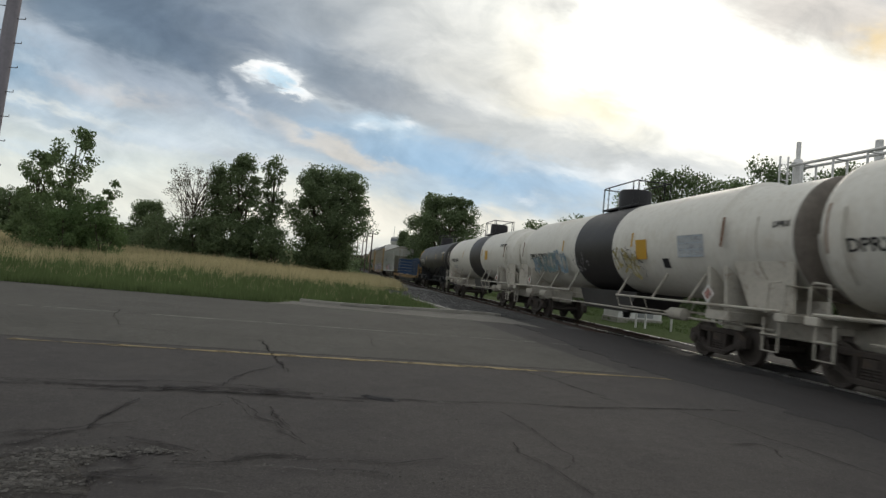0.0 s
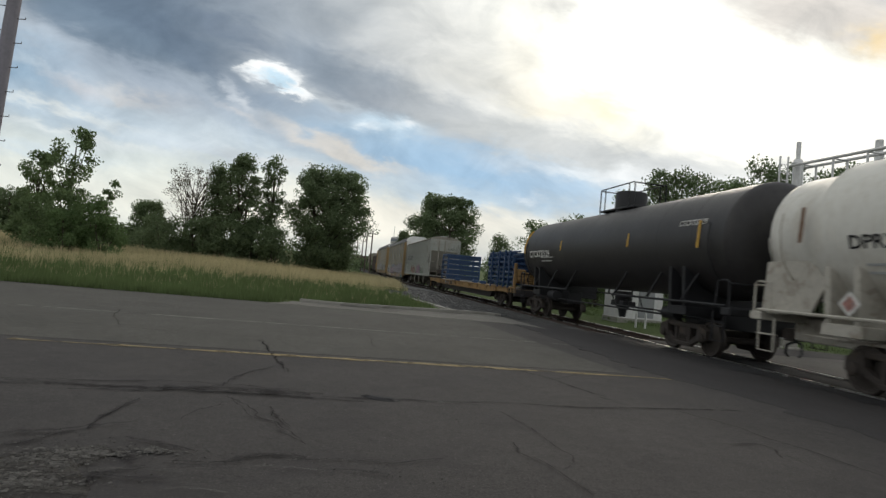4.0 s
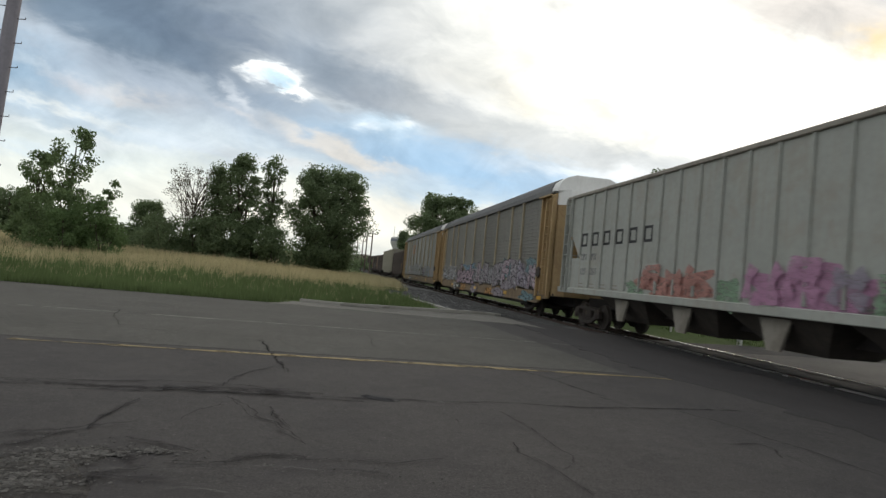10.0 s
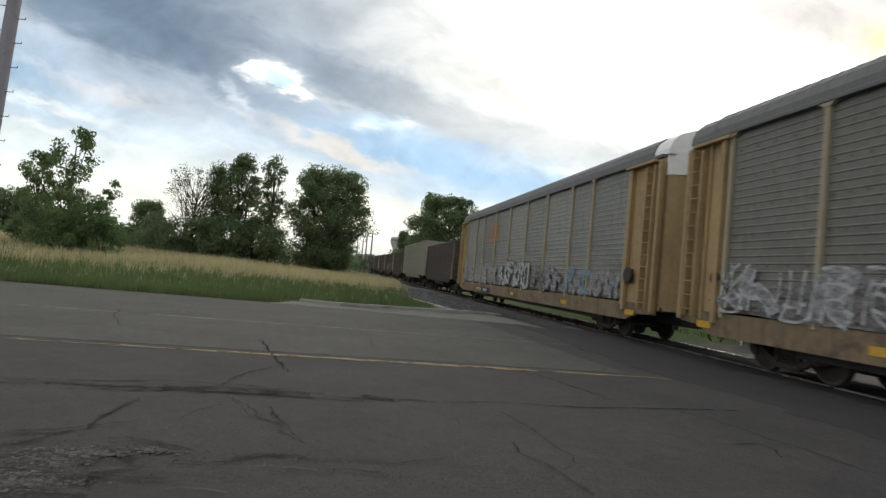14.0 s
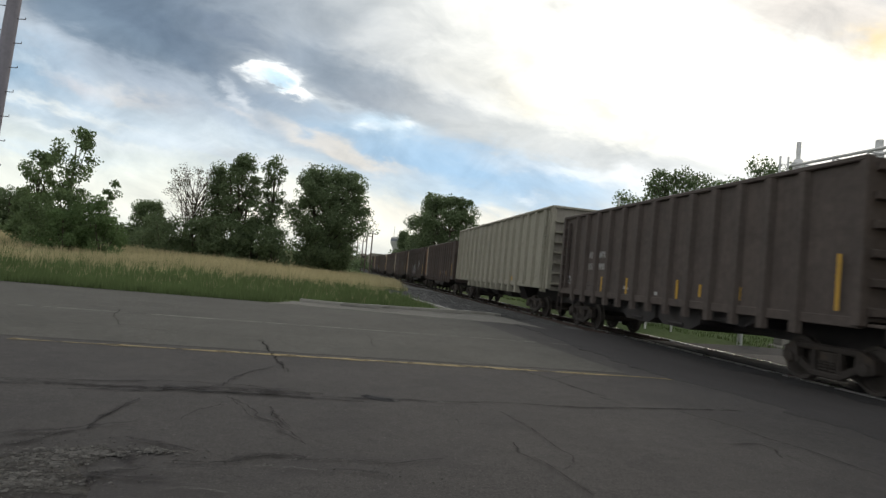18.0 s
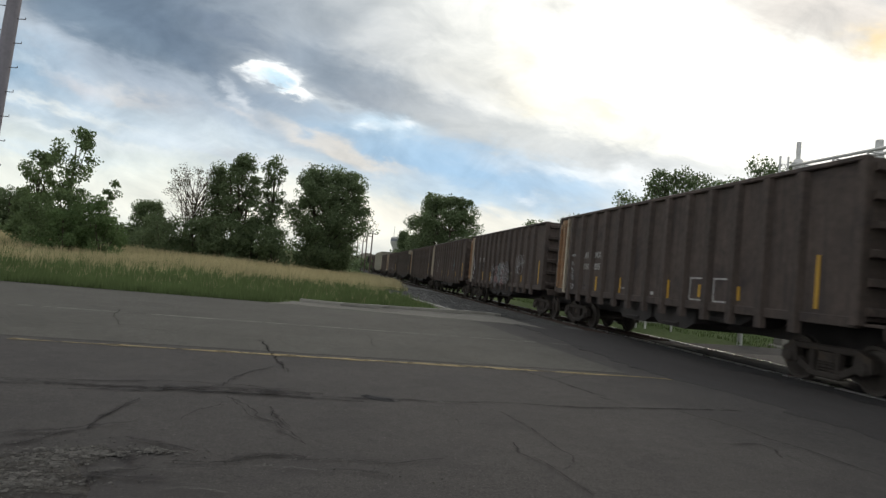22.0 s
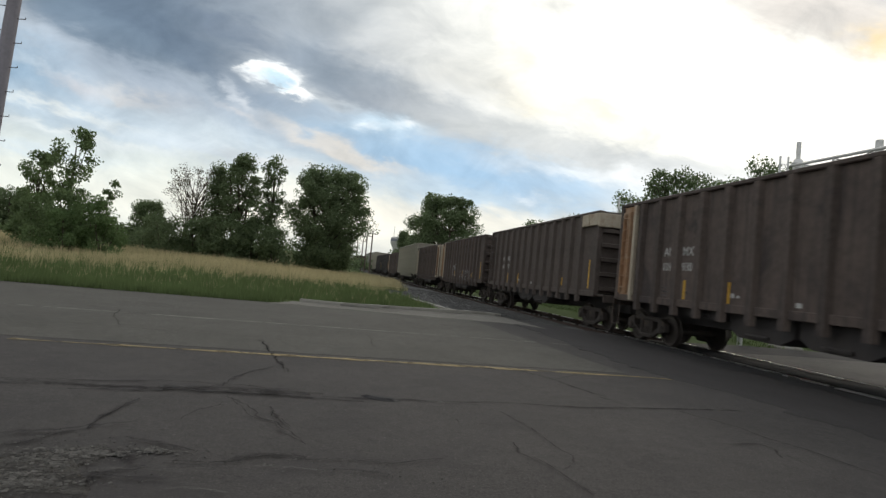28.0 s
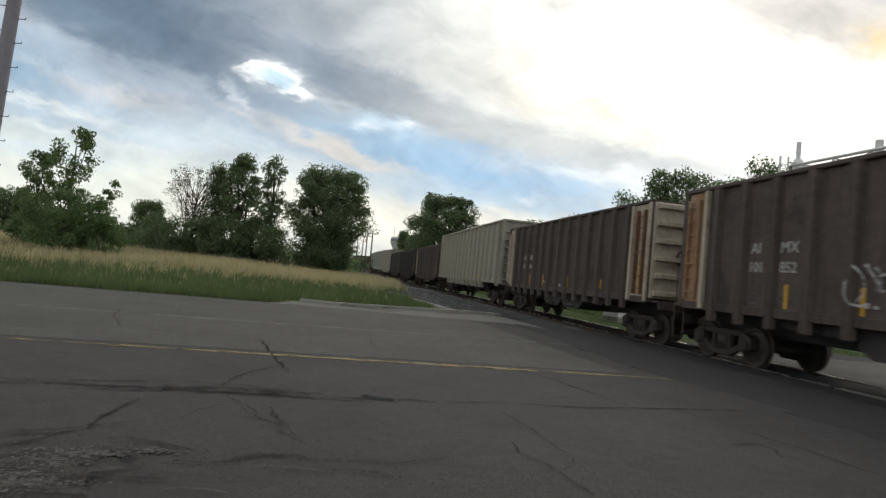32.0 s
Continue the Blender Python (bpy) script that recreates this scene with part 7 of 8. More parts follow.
def autorack(u0, u1, seed, mark, art, skin=None):
    """An enclosed car carrier: louvred side panels between yellow posts, curved roof, end doors."""
    car, half = car_thing("autorack", u0, u1, "long grey louvred autorack with yellow posts and graffiti", "autorack")
    b, zl, ze, yw = half - 0.62, 1.17, 5.52, 1.52
    key = "ar%.2f" % b
    skin = skin or rack_grey
    stops = [-11.9, -9.1, -7.15, -4.3, -1.45, 1.45, 4.3, 7.15, 9.1, 11.9]
    x0 = stops[-1]

    def panel(bay):
        out = [(-0.03, ze - 0.02), (-0.03, zl + 0.05)]
        for i in range(24):
            z = zl + 0.12 + i * (ze - zl - 0.2) / 24
            out += [(0, z), (0.010, z + 0.012), (0.013, z + 0.03), (0.0, z + 0.05)]
        n2 = len(out)
        sh = Shape()
        v = [(x, p[0], p[1]) for x in (-bay / 2 + 0.06, bay / 2 - 0.06) for p in out]
        return sh.add(v, [(i, (i + 1) % n2, n2 + (i + 1) % n2, n2 + i) for i in range(n2)])
    for k in (1, -1):
        m = T() if k > 0 else FLIP
        for p, q in zip(stops, stops[1:]):
            shared("side_panel", "ar%.2f" % (q - p), lambda: panel(q - p), skin, car, m @ T((p + q) / 2, yw, 0))
        for p in stops:
            shared("post", key, lambda: Shape().box(-0.06, 0.06, -0.06, 0.09, zl - 0.1, ze, 0.012).prism([(-0.24, ze - 0.02), (0.24, ze - 0.02), (0.07, ze - 0.13), (-0.07, ze - 0.13)], 0.0, 0.10), rack_post, car, m @ T(p, yw, 0))
        shared("end_side", key, lambda: Shape().box(x0 + 0.08, b - 0.1, yw - 0.06, yw + 0.02, zl, ze - 0.05, 0.01).box(x0 + 0.75, x0 + 0.85, yw, yw + 0.08, zl - 0.2, ze - 0.1, 0.01), rack_yellow, car, m)
        shared("end_side", key + "r", lambda: Shape().box(-b + 0.1, -x0 - 0.08, yw - 0.06, yw + 0.02, zl, ze - 0.05, 0.01), rack_yellow, car, m)
        shared("side_sill", key, lambda: Shape().prism([(-b + 0.1, zl), (b - 0.1, zl), (b - 0.1, 0.88), (x0 + 0.9, 0.84), (x0 + 0.3, 0.62), (-x0 - 0.3, 0.62), (-x0 - 0.9, 0.84), (-b + 0.1, 0.88)], yw - 0.06, yw + 0.06), rack_sill, car, m)
        shared("eave", key, lambda: Shape().box(-b + 0.1, b - 0.1, yw - 0.08, yw + 0.12, ze - 0.04, ze + 0.05, 0.01), rack_roof, car, m)
        # the two-leaf door with its curved edges, and the ladder beside it
        shared("end_door", key, lambda: Shape().prism([(b - 0.35, -yw + 0.02), (b - 0.05, -yw + 0.1), (b + 0.22, -yw + 0.55), (b + 0.25, -0.02), (b + 0.2, -0.02), (b - 0.35, -0.02)], zl - 0.15, ze + 0.1, "z"), rack_yellow, car, m, "weathered yellow end door")
        shared("end_door", key + "l", lambda: Shape().prism([(b - 0.35, yw - 0.02), (b - 0.05, yw - 0.1), (b + 0.22, yw - 0.55), (b + 0.25, 0.02), (b + 0.2, 0.02), (b - 0.35, 0.02)], zl - 0.15, ze + 0.1, "z"), rack_yellow, car, m, "weathered yellow end door")
        for xx in (b - 0.12, x0 + 0.22):
            shared("end_post", key + "%.1f" % xx, lambda: Shape().box(xx - 0.07, xx + 0.07, yw, yw + 0.16, zl - 0.25, ze - 0.14, 0.015), rack_yellow, car, m)
            shared("end_post", key + "n%.1f" % xx, lambda: Shape().box(xx - 0.07, xx + 0.07, -yw - 0.16, -yw, zl - 0.25, ze - 0.14, 0.015), rack_yellow, car, m)
        shared("ladder", "ar", lambda: ladder_shape(zl - 0.15, ze - 0.25, 0.42, 12, 0.16), rack_yellow, car, m @ T(b - 0.55, yw + 0.02, 0))
        shared("ladder", "ar", lambda: ladder_shape(zl - 0.15, ze - 0.25, 0.42, 12, 0.16), rack_yellow, car, m @ T(b - 0.55, -yw - 0.02, 0) @ FLIP)
        shared("awning", key + "n", lambda: Shape().box(x0 - 0.05, b - 0.3, -yw - 0.24, -yw + 0.02, ze - 0.16, ze - 0.08, 0.01), rack_yellow, car, m)
        shared("hand_brake", key, lambda: Shape().lathe([(-yw - 0.2, 0.24), (-yw - 0.16, 0.26), (-yw - 0.14, 0.22), (-yw - 0.18, 0.1)], "y", 18, (x0 + 0.5, 0, 2.0)).box(x0 + 0.4, x0 + 0.6, -yw - 0.16, -yw, 1.85, 2.2, 0.02), iron, car, m)
        shared("roof_cap", key, lambda: Shape().prism([(-yw, ze + 0.05), (yw, ze + 0.05), (yw - 0.01, ze + 0.22), (yw - 0.12, ze + 0.46), (yw - 0.36, ze + 0.66), (0.75, ze + 0.80), (-0.75, ze + 0.80), (-yw + 0.36, ze + 0.66), (-yw + 0.12, ze + 0.46), (-yw + 0.01, ze + 0.22)], b - 0.75, b + 0.08, "x"), rack_white if k < 0 else rack_roof, car, m, "white end section of the roof" if k < 0 else "")
        if k < 0:
            shared("door_head", key, lambda: Shape().prism([(b - 0.4, -yw - 0.025), (b - 0.05, -yw + 0.07), (b + 0.24, -yw + 0.53), (b + 0.27, yw - 0.53), (b - 0.05, yw - 0.07), (b - 0.4, yw + 0.025)], ze - 0.55, ze + 0.12, "z"), rack_white, car, m, "white painted door head")
        shared("awning", key, lambda: Shape().box(x0 - 0.05, b - 0.3, yw - 0.02, yw + 0.22, ze - 0.16, ze - 0.08, 0.01), rack_yellow, car, m)
        shared("door_latch", "ar", lambda: Shape().box(-0.05, 0.05, 0, 0.12, 1.9, 2.6, 0.02).tube([(0, 0.1, 1.5), (0, 0.1, 2.9)], 0.03, 6).lathe([(0.08, 0.16), (0.12, 0.16)], "y", 12, (0, 0, 2.0)), iron, car, m @ T(x0 + 0.25, yw + 0.01, 0))
        bogie(car, k * (half - (3.9 if k > 0 else 4.7)))
    dots = Shape()
    for p, q in zip(stops, stops[1:]):
        for j in range(5):
            x = p + (q - p) * (j + 0.5) / 5
            for i in range(6):
                z = zl + 0.45 + i * 0.68
                dots.add([(x - 0.02, yw + 0.022, z - 0.02), (x + 0.02, yw + 0.022, z - 0.02), (x + 0.02, yw + 0.022, z + 0.02), (x - 0.02, yw + 0.022, z + 0.02)], [(3, 2, 1, 0)])
    tagged(part("rivets", cached("rivets|" + key, lambda: dots, rust), rust, car), "rusty rivet heads on the louvred panels", kind="stuff")
    ribs = Shape()
    outline = [(yw + 0.03, ze + 0.04), (yw + 0.01, ze + 0.24), (yw - 0.10, ze + 0.48), (yw - 0.34, ze + 0.68), (0.75, ze + 0.82), (0.0, ze + 0.86)]
    outline = [(-y, z) for y, z in outline[:-1]] + outline[::-1]
    roof = shared("roof", key, lambda: Shape().prism(outline, -b + 0.75, b - 0.75, "x"), rack_roof, car)
    for i in range(60):
        x = -b + 0.9 + i * (2 * b - 1.8) / 59
        ribs.prism([(p[0] * 1.003, p[1] + 0.006) for p in outline], x - 0.04, x + 0.04, "x")
    part("roof_ribs", cached("roof_ribs|" + key, lambda: ribs, rack_roof), rack_roof, roof)
    part("deck", cached("deck|" + key, lambda: Shape().box(-b, b, -1.4, 1.4, 0.98, 1.12, 0.02).box(-half + 0.6, half - 0.6, -0.35, 0.35, 0.6, 1.0, 0.02).box(-x0 + 2, x0 - 2, -1.2, -1.1, 0.45, 1.0).box(-x0 + 2, x0 - 2, 1.1, 1.2, 0.45, 1.0), gon_black), gon_black, car)
    part("number_board", Shape().box(0, 2.9, 0, 0.30, 0, 0.006), black_paint, car, at=side_at(x0 - 4.5, 0.68, yw + 0.064))
    letters("TTGX", 0.26, white_paint, car, side_at(x0 - 4.6, 0.74, yw + 0.072), fat=0.004)
    letters(mark, 0.26, white_paint, car, side_at(x0 - 5.8, 0.74, yw + 0.072), fat=0.004, space=1.1)
    for x in (x0 + 0.6, x0 - 4.3, 0.0, -x0 + 4.8, -x0 - 0.6):
        part("reflector", cached("reflector|ar", lambda: Shape().box(-0.28, 0.28, -0.08, 0.08, 0, 0.008), reflector), reflector, car, at=side_at(x, 0.86, yw + 0.066))
    for x, width, height, fills, rim, count in art:
        graffiti(car, x, zl + 0.02, width, height, yw + 0.105, fills, rim, seed + count + int(x), count, hollow=rim is white_spray)
    coupler(car, half)
    return car


def flat_car(u0, u1):
    car, half = car_thing("flat_car", u0, u1, "long yellow rust-stained railway flat car", "flat car")
    b = half - 0.55
    part("deck", Shape().box(-b, b, -1.4, 1.4, 1.06, 1.14, 0.01), deck_wood, car, "worn wooden deck")
    for k in (1, -1):
        m = T() if k > 0 else FLIP
        shared("side_sill", "fl", lambda: Shape().prism([(-b, 1.16), (b, 1.16), (b, 0.90), (b - 3.2, 0.88), (b - 5.5, 0.78), (-b + 5.5, 0.78), (-b + 3.2, 0.88), (-b, 0.90)], 1.38, 1.44), flat_yellow, car, m)
        shared("sill_flange", "fl", lambda: Shape().box(-b, b, 1.36, 1.50, 1.12, 1.17, 0.008), flat_yellow, car, m)
        shared("end_sill", "fl", lambda: Shape().box(b - 0.15, b, -1.45, 1.45, 0.72, 1.16, 0.02), gon_black, car, m)
        shared("sill_step", "fl", lambda: Shape().tube([(b - 0.25, 1.4, 0.95), (b - 0.25, 1.4, 0.45), (b - 0.75, 1.4, 0.45), (b - 0.75, 1.4, 0.95)], 0.02, 6), flat_yellow, car, m)
        bogie(car, k * (half - (3.4 if k > 0 else 4.5)))
    for y in (-1.0, 1.0):
        part("underframe", Shape().prism([(-b + 5.3, 1.05), (b - 4.2, 1.05), (b - 5.2, 0.42), (-b + 6.3, 0.42)], y - 0.05, y + 0.05), gon_black, car)
    part("centre_sill", Shape().prism([(-b, 1.06), (b, 1.06), (b, 0.74), (b - 4.2, 0.74), (b - 5.2, 0.40), (-b + 6.3, 0.40), (-b + 5.3, 0.74), (-b, 0.74)], -0.3, 0.3), gon_black, car)
    for i in range(12):
        x = -b + 1.2 + (2 * b - 2.4) * i / 11
        shared("stake_pocket", "fl", lambda: Shape().box(-0.08, 0.08, 1.44, 1.50, 0.86, 1.10, 0.01), flat_yellow, car, T(x))
    shared("brake_wheel", "fl", lambda: Shape().lathe([(-0.02, 0.26), (0.02, 0.28), (0.04, 0.25), (0.0, 0.23)], "y", 18, (0, 0, 0), False), iron, car, T(-b + 0.6, 1.46, 0.95))
    # the yellow machine on the leading end: louvred housing, posts and a wide arm
    mach = T(-b + 0.15)
    house = part("machine_housing", Shape().box(0.15, 0.75, -1.05, 0.75, 1.20, 2.02, 0.05).box(0.2, 0.7, -0.6, 0.1, 2.02, 2.22, 0.05).box(0.06, 0.16, 0.30, 0.36, 1.2, 2.1, 0.01).box(0.06, 0.16, -0.28, -0.22, 1.2, 2.1, 0.01), flat_yellow, car, "yellow louvred machine housing", at=mach)
    for i in range(6):
        part("louvre", Shape().prism([(0.75, 1.34 + i * 0.12), (0.80, 1.36 + i * 0.12), (0.75, 1.42 + i * 0.12)], 0.22, 0.68, "x"), flat_yellow, house)
        part("louvre", Shape().prism([(0.15, 1.34 + i * 0.12), (0.10, 1.36 + i * 0.12), (0.15, 1.42 + i * 0.12)], -0.85, 0.65), flat_yellow, house)
    for x, y, top in ((0.25, 1.36, 2.45), (0.62, 1.30, 2.2), (1.0, -1.0, 2.3), (0.1, -1.2, 2.2)):
        part("stand_post", Shape().box(x - 0.07, x + 0.07, y - 0.07, y + 0.07, 1.14, top, 0.02), flat_yellow, car, at=mach)
    part("machine_arm", Shape().box(0.15, 0.75, 0.80, 1.25, 1.75, 2.15, 0.05).lathe([(0.75, 0.2), (1.22, 0.2)], "y", 14, (0.35, 0, 1.62)), flat_yellow, car, at=mach)
    part("machine_hose", Shape().tube([(0.2, 0.9, 1.2), (0.35, 1.1, 1.55), (0.75, 1.15, 1.75), (1.2, 1.1, 1.45), (1.3, 0.9, 1.2)], 0.045, 7).tube([(0.05, 0.6, 1.15), (0.0, 0.75, 1.7), (0.1, 0.55, 2.2), (0.3, 0.3, 2.3)], 0.03, 6), black_paint, car, at=mach)
    coupler(car, half)

    # blue steel frames stacked on the deck: each layer a part, held by stakes
    centre = (u0 + u1) / 2

    def frame_shape(length, cross, plated):
        sh = Shape()
        if not plated:
            for y in (-1.38, -0.5, 0.5, 1.38):
                sh.box(-length / 2, length / 2, y - 0.05, y + 0.05, 0.14, 0.24, 0.012)
            for i in range(cross):
                x = -length / 2 + 0.08 + (length - 0.16) * i / (cross - 1)
                sh.box(x - 0.05, x + 0.05, -1.40, 1.40, 0.06, 0.15, 0.012).box(x - 0.06, x + 0.06, 1.30, 1.43, -0.02, 0.22, 0.012)
            return sh
        for y in (-1.38, 1.38):
            sh.box(-length / 2, length / 2, y - 0.06, y + 0.06, 0.26, 0.40, 0.012)
        for i in range(cross):
            x = -length / 2 + 0.08 + (length - 0.16) * i / (cross - 1)
            sh.box(x - 0.07, x + 0.07, -1.40, 1.40, 0.22, 0.38, 0.012)
            for y in (-1.36, 1.36):
                sh.box(x - 0.08, x + 0.08, y - 0.08, y + 0.08, -0.02, 0.26, 0.012)
        if plated:
            sh.box(-length / 2 + 0.10, -length / 2 + 0.14, -1.34, 1.34, 0.0, 0.24)
        return sh
    rnd = random.Random(21)
    for lo, hi, layers, pitch, cross, stakes, loose in ((86.75, 89.35, 5, 0.425, 2, (), 0.0), (67.75, 73.05, 7, 0.272, 7, (68.3, 69.2, 70.35, 71.9), 0.09)):
        mid, length = (lo + hi) / 2 - centre, hi - lo
        for layer in range(layers):
            at = T(mid + rnd.uniform(-1, 1) * loose, rnd.uniform(-1, 1) * loose * 0.5, 1.24 + layer * pitch)
            shared("steel_frame", "%.1f" % lo, lambda: frame_shape(length, cross, not loose), load_blue, car, at, "blue painted steel frame strapped on the deck")
        if loose:
            ends = Shape()
            for i in range(60):
                x, y, z = mid + length / 2 - rnd.uniform(0.0, 5.0), rnd.choice((-0.9, -0.2, 0.4, 1.0, 1.3)), 1.3 + 0.272 * rnd.randint(0, 6) + rnd.uniform(0, 0.15)
                ends.box(x - 0.45, x + 0.25, y - 0.05, y + 0.05, z, z + 0.1, 0.01)
            part("loose_beams", ends, load_blue, car, "short blue beams laid among the frames")
            part("top_rail", Shape().box(66.9 - centre, 68.2 - centre, 1.32, 1.40, 2.86, 2.94, 0.01).box(66.9 - centre, 68.2 - centre, 1.32, 1.40, 3.02, 3.10, 0.01), load_blue, car)
        for u in stakes:
            for y in (-1.50, 1.50):
                shared("stake", "fl", lambda: Shape().box(-0.06, 0.06, -0.04, 0.04, 1.10, 3.16, 0.01), load_blue, car, T(u - centre, y, 0))
        for e in (-0.35, 0.35):
            shared("dunnage", "fl", lambda: Shape().box(-0.12, 0.12, -1.3, 1.3, 1.14, 1.22, 0.01), white_paint, car, T(mid + e * length))
    for x0, w, m in ((86.9, 0.9, grey_spray), (86.1, 0.7, black_spray), (85.2, 0.9, faint_spray), (84.3, 0.8, black_spray)):
        haze_patch(car, x0 - centre, 0.98, w, 0.3, 1.446, m, x0)
    for u in (76.2, 78.4, 84.6):
        shared("load_block", "fl", lambda: Shape().box(-0.2, 0.2, -0.2, 0.2, 1.14, 1.36, 0.03), load_blue, car, T(u - (u0 + u1) / 2, 0.9, 0), "blue steel saddle")
    return car


def build_train():
    tank_car(-7.5, 10.65, True, False, "DPRX 258", tail=1.45, plain=True)
    car, shell = tank_car(10.45, 30.2, True, True, "DPRX 259032", mid=0.05, lead=0.8, front=3.1)
    graffiti(car, 6.4, 2.0, 4.0, 0.85, 1.50, [paint_blue, paint_teal], None, 4, 6, 20)
    scribble(car, -2.6, 2.45, 1.7, 1.0, 1.50, paint_olive, 5, 4, 0.09, 20)
    scribble(car, -2.7, 2.43, 1.9, 1.0, 1.505, black_spray, 25, 4, 0.03, 20)
    scribble(car, 1.0, 2.4, 1.6, 0.8, 1.50, paint_silver, 15, 4, 0.03, 20)
    part("placard", Shape().box(-0.32, 0.32, -0.3, 0.3, 0, 0.008), reflector, car, "yellow square placard", at=shell(-3.5, -8))
    sh = Shape()
    for i in range(7):
        sh.box(0.18 * i, 0.18 * i + 0.02, -0.25, 0.3, 0, 0.005)
    for i in range(4):
        sh.box(0, 1.1, -0.25 + 0.175 * i, -0.23 + 0.175 * i, 0, 0.006)
    part("decal", Shape().box(-0.03, 1.13, -0.27, 0.32, 0, 0.003), pale_grey, car, "pale blue-grey printed decal", at=shell(-5.5, -8))
    part("decal_grid", sh, spray_haze_blue, car, at=shell(-5.5, -8))
    part("placard", Shape().box(-0.16, 0.16, -0.14, 0.14, 0, 0.008), black_paint, car, "small black placard", at=shell(-4.8, -24))
    car, shell = tank_car(30.2, 49.7, True, True, "DPRX 259444", mid=-0.9, tail=3.6)
    part("placard", Shape().box(-0.3, 0.3, -0.28, 0.28, 0, 0.008), reflector, car, "yellow square placard", at=shell(-4.0, -2))
    car, shell = tank_car(49.7, 66.6, False, False, "CTCX727129", 1.5, 3.03, tail=1.65, plain=True)
    flat_car(66.6, 95.95)
    covered_hopper(95.95, 117.2)
    rack = autorack(117.2, 145.7, 5, "985180", [(12.0, 5.8, 1.05, [faint_spray, grey_spray], white_spray, 6), (-0.3, 0.9, 1.1, [paint_pink], black_spray, 1),
                                                (-1.2, 5.2, 1.2, [mauve, paint_silver], black_spray, 5), (-6.3, 5.8, 1.35, [mauve, paint_pink, paint_lilac], black_spray, 4)])
    for x, z, w, h, m in ((1.9, 2.2, 3.6, 0.45, paint_blue), (2.0, 1.6, 6.0, 0.8, faint_spray), (0.2, 1.8, 2.0, 0.9, paint_teal), (-3.2, 1.7, 6.4, 1.1, paint_silver), (-1.4, 1.6, 2.0, 0.9, paint_teal), (-9.0, 1.85, 5.8, 1.3, mauve), (-6.8, 2.2, 2.0, 0.9, paint_teal), (-11.2, 2.3, 1.6, 0.9, paint_teal), (9.0, 1.6, 6.0, 0.9, faint_spray)):
        haze_patch(rack, x, z, w, h, 1.612 + 0.0006 * (x % 3), m, x)
    for x, w, m in ((6.5, 1.2, white_spray), (4.0, 2.0, rack_orange), (0.5, 1.6, mauve), (-3.5, 1.5, rack_orange), (-5.6, 2.0, mauve), (-10.6, 2.2, paint_teal)):
        haze_patch(rack, x, 0.8, w, 0.42, 1.585, m, x + 3)
    letters("sleek", 1.75, black_spray, rack, side_at(5.75, 1.12, 1.635), "sprayed_rim", 0.10, 0.92, 1.62)
    letters("sleek", 1.75, paint_pink, rack, side_at(5.75, 1.12, 1.642), "sprayed_word", 0.045, 0.92, 1.62)
    autorack(145.7, 174.8, 7, "983419", [(12.0, 4.4, 1.2, [faint_spray, grey_spray], white_spray, 5), (7.6, 4.4, 1.3, [grey_spray, paint_silver], white_spray, 4), (2.4, 5.0, 1.2, [white_spray, paint_silver], black_spray, 6), (-3.2, 3.6, 0.9, [paint_lilac, faint_spray], black_spray, 4), (-7.2, 4.6, 0.9, [paint_silver, paint_blue], None, 6)], rack_pale)
    logo = CARS[-1][0]
    sh = Shape()
    for x in (0.0, 0.75, 1.5):
        sh.box(x, x + 0.55, 0.0, 0.16, 0, 0.005).box(x, x + 0.55, 0.5, 0.66, 0, 0.005).box(x, x + 0.16, 0.0, 0.66, 0, 0.005)
    sh.box(0, 2.05, -0.28, -0.12, 0, 0.005)
    part("emblem", sh, surface("emblem_orange", (0.45, 0.17, 0.05), 0.6, vary=0.3, grain=8, bump=0.05), logo, "faded orange painted emblem", at=side_at(5.6, 4.05, 1.562))
    c = gondola(175.40, 191.30, gon_rust, mark="900")
    scribble(c, 6.0, 1.75, 1.0, 0.45, 1.51, white_spray, 6, 4, 0.03)
    tan_gondola(191.3, 212.3)
    c = gondola(212.30, 228.60, end=end_rust, mark="895", bar=0.95)
    scribble(c, 5.4, 2.1, 0.6, 1.4, 1.63, white_spray, 7, 5, 0.04)
    for x in (-2.15, -3.13):
        bars(c, side_at(x, 1.42, 1.506), [(0, 0, 0.55, 0.04), (0, 0.55, 0.55, 0.04), (0, 0, 0.04, 0.55), (0.51, 0, 0.04, 0.59)], faded_white)
    c = gondola(228.60, 245.20, end=end_rust, mark="")
    letters("AI", 0.40, faded_white, c, side_at(4.78, 2.56, 1.506), fat=0.012)
    letters("MX", 0.40, faded_white, c, side_at(3.80, 2.56, 1.506), fat=0.012)
    for x in (4.85, 3.85):
        part("painted_patch", Shape().box(-0.05, 0.75, -0.05, 0.42, 0, 0.002), gon_patch, c, "greyish overpainted patch", at=side_at(x, 2.05, 1.502))
    scribble(c, 5.75, 2.1, 0.7, 1.55, 1.63, white_spray, 8, 5, 0.085)
    for x, w in ((-0.6, 2.0), (-1.7, 1.2)):
        haze_patch(c, x, 1.85, w, 1.3, 1.628, faint_spray, x)
    graffiti(c, 1.0, 1.25, 3.2, 1.15, 1.635, [faint_spray, faint_red, gon_patch], None, 14, 5)
    for i in range(5):
        scribble(c, 0.9 - 0.7 * i, 1.85, 0.7, 1.0, 1.642, (white_spray, faint_red, paint_teal)[i % 3], 14 + i, 2, 0.035)
    bars(c, side_at(-2.35, 1.35, 1.506), [(0, 0, 0.55, 0.04), (0, 0.55, 0.55, 0.04), (0, 0, 0.04, 0.55), (0.51, 0, 0.04, 0.59)], rack_post)
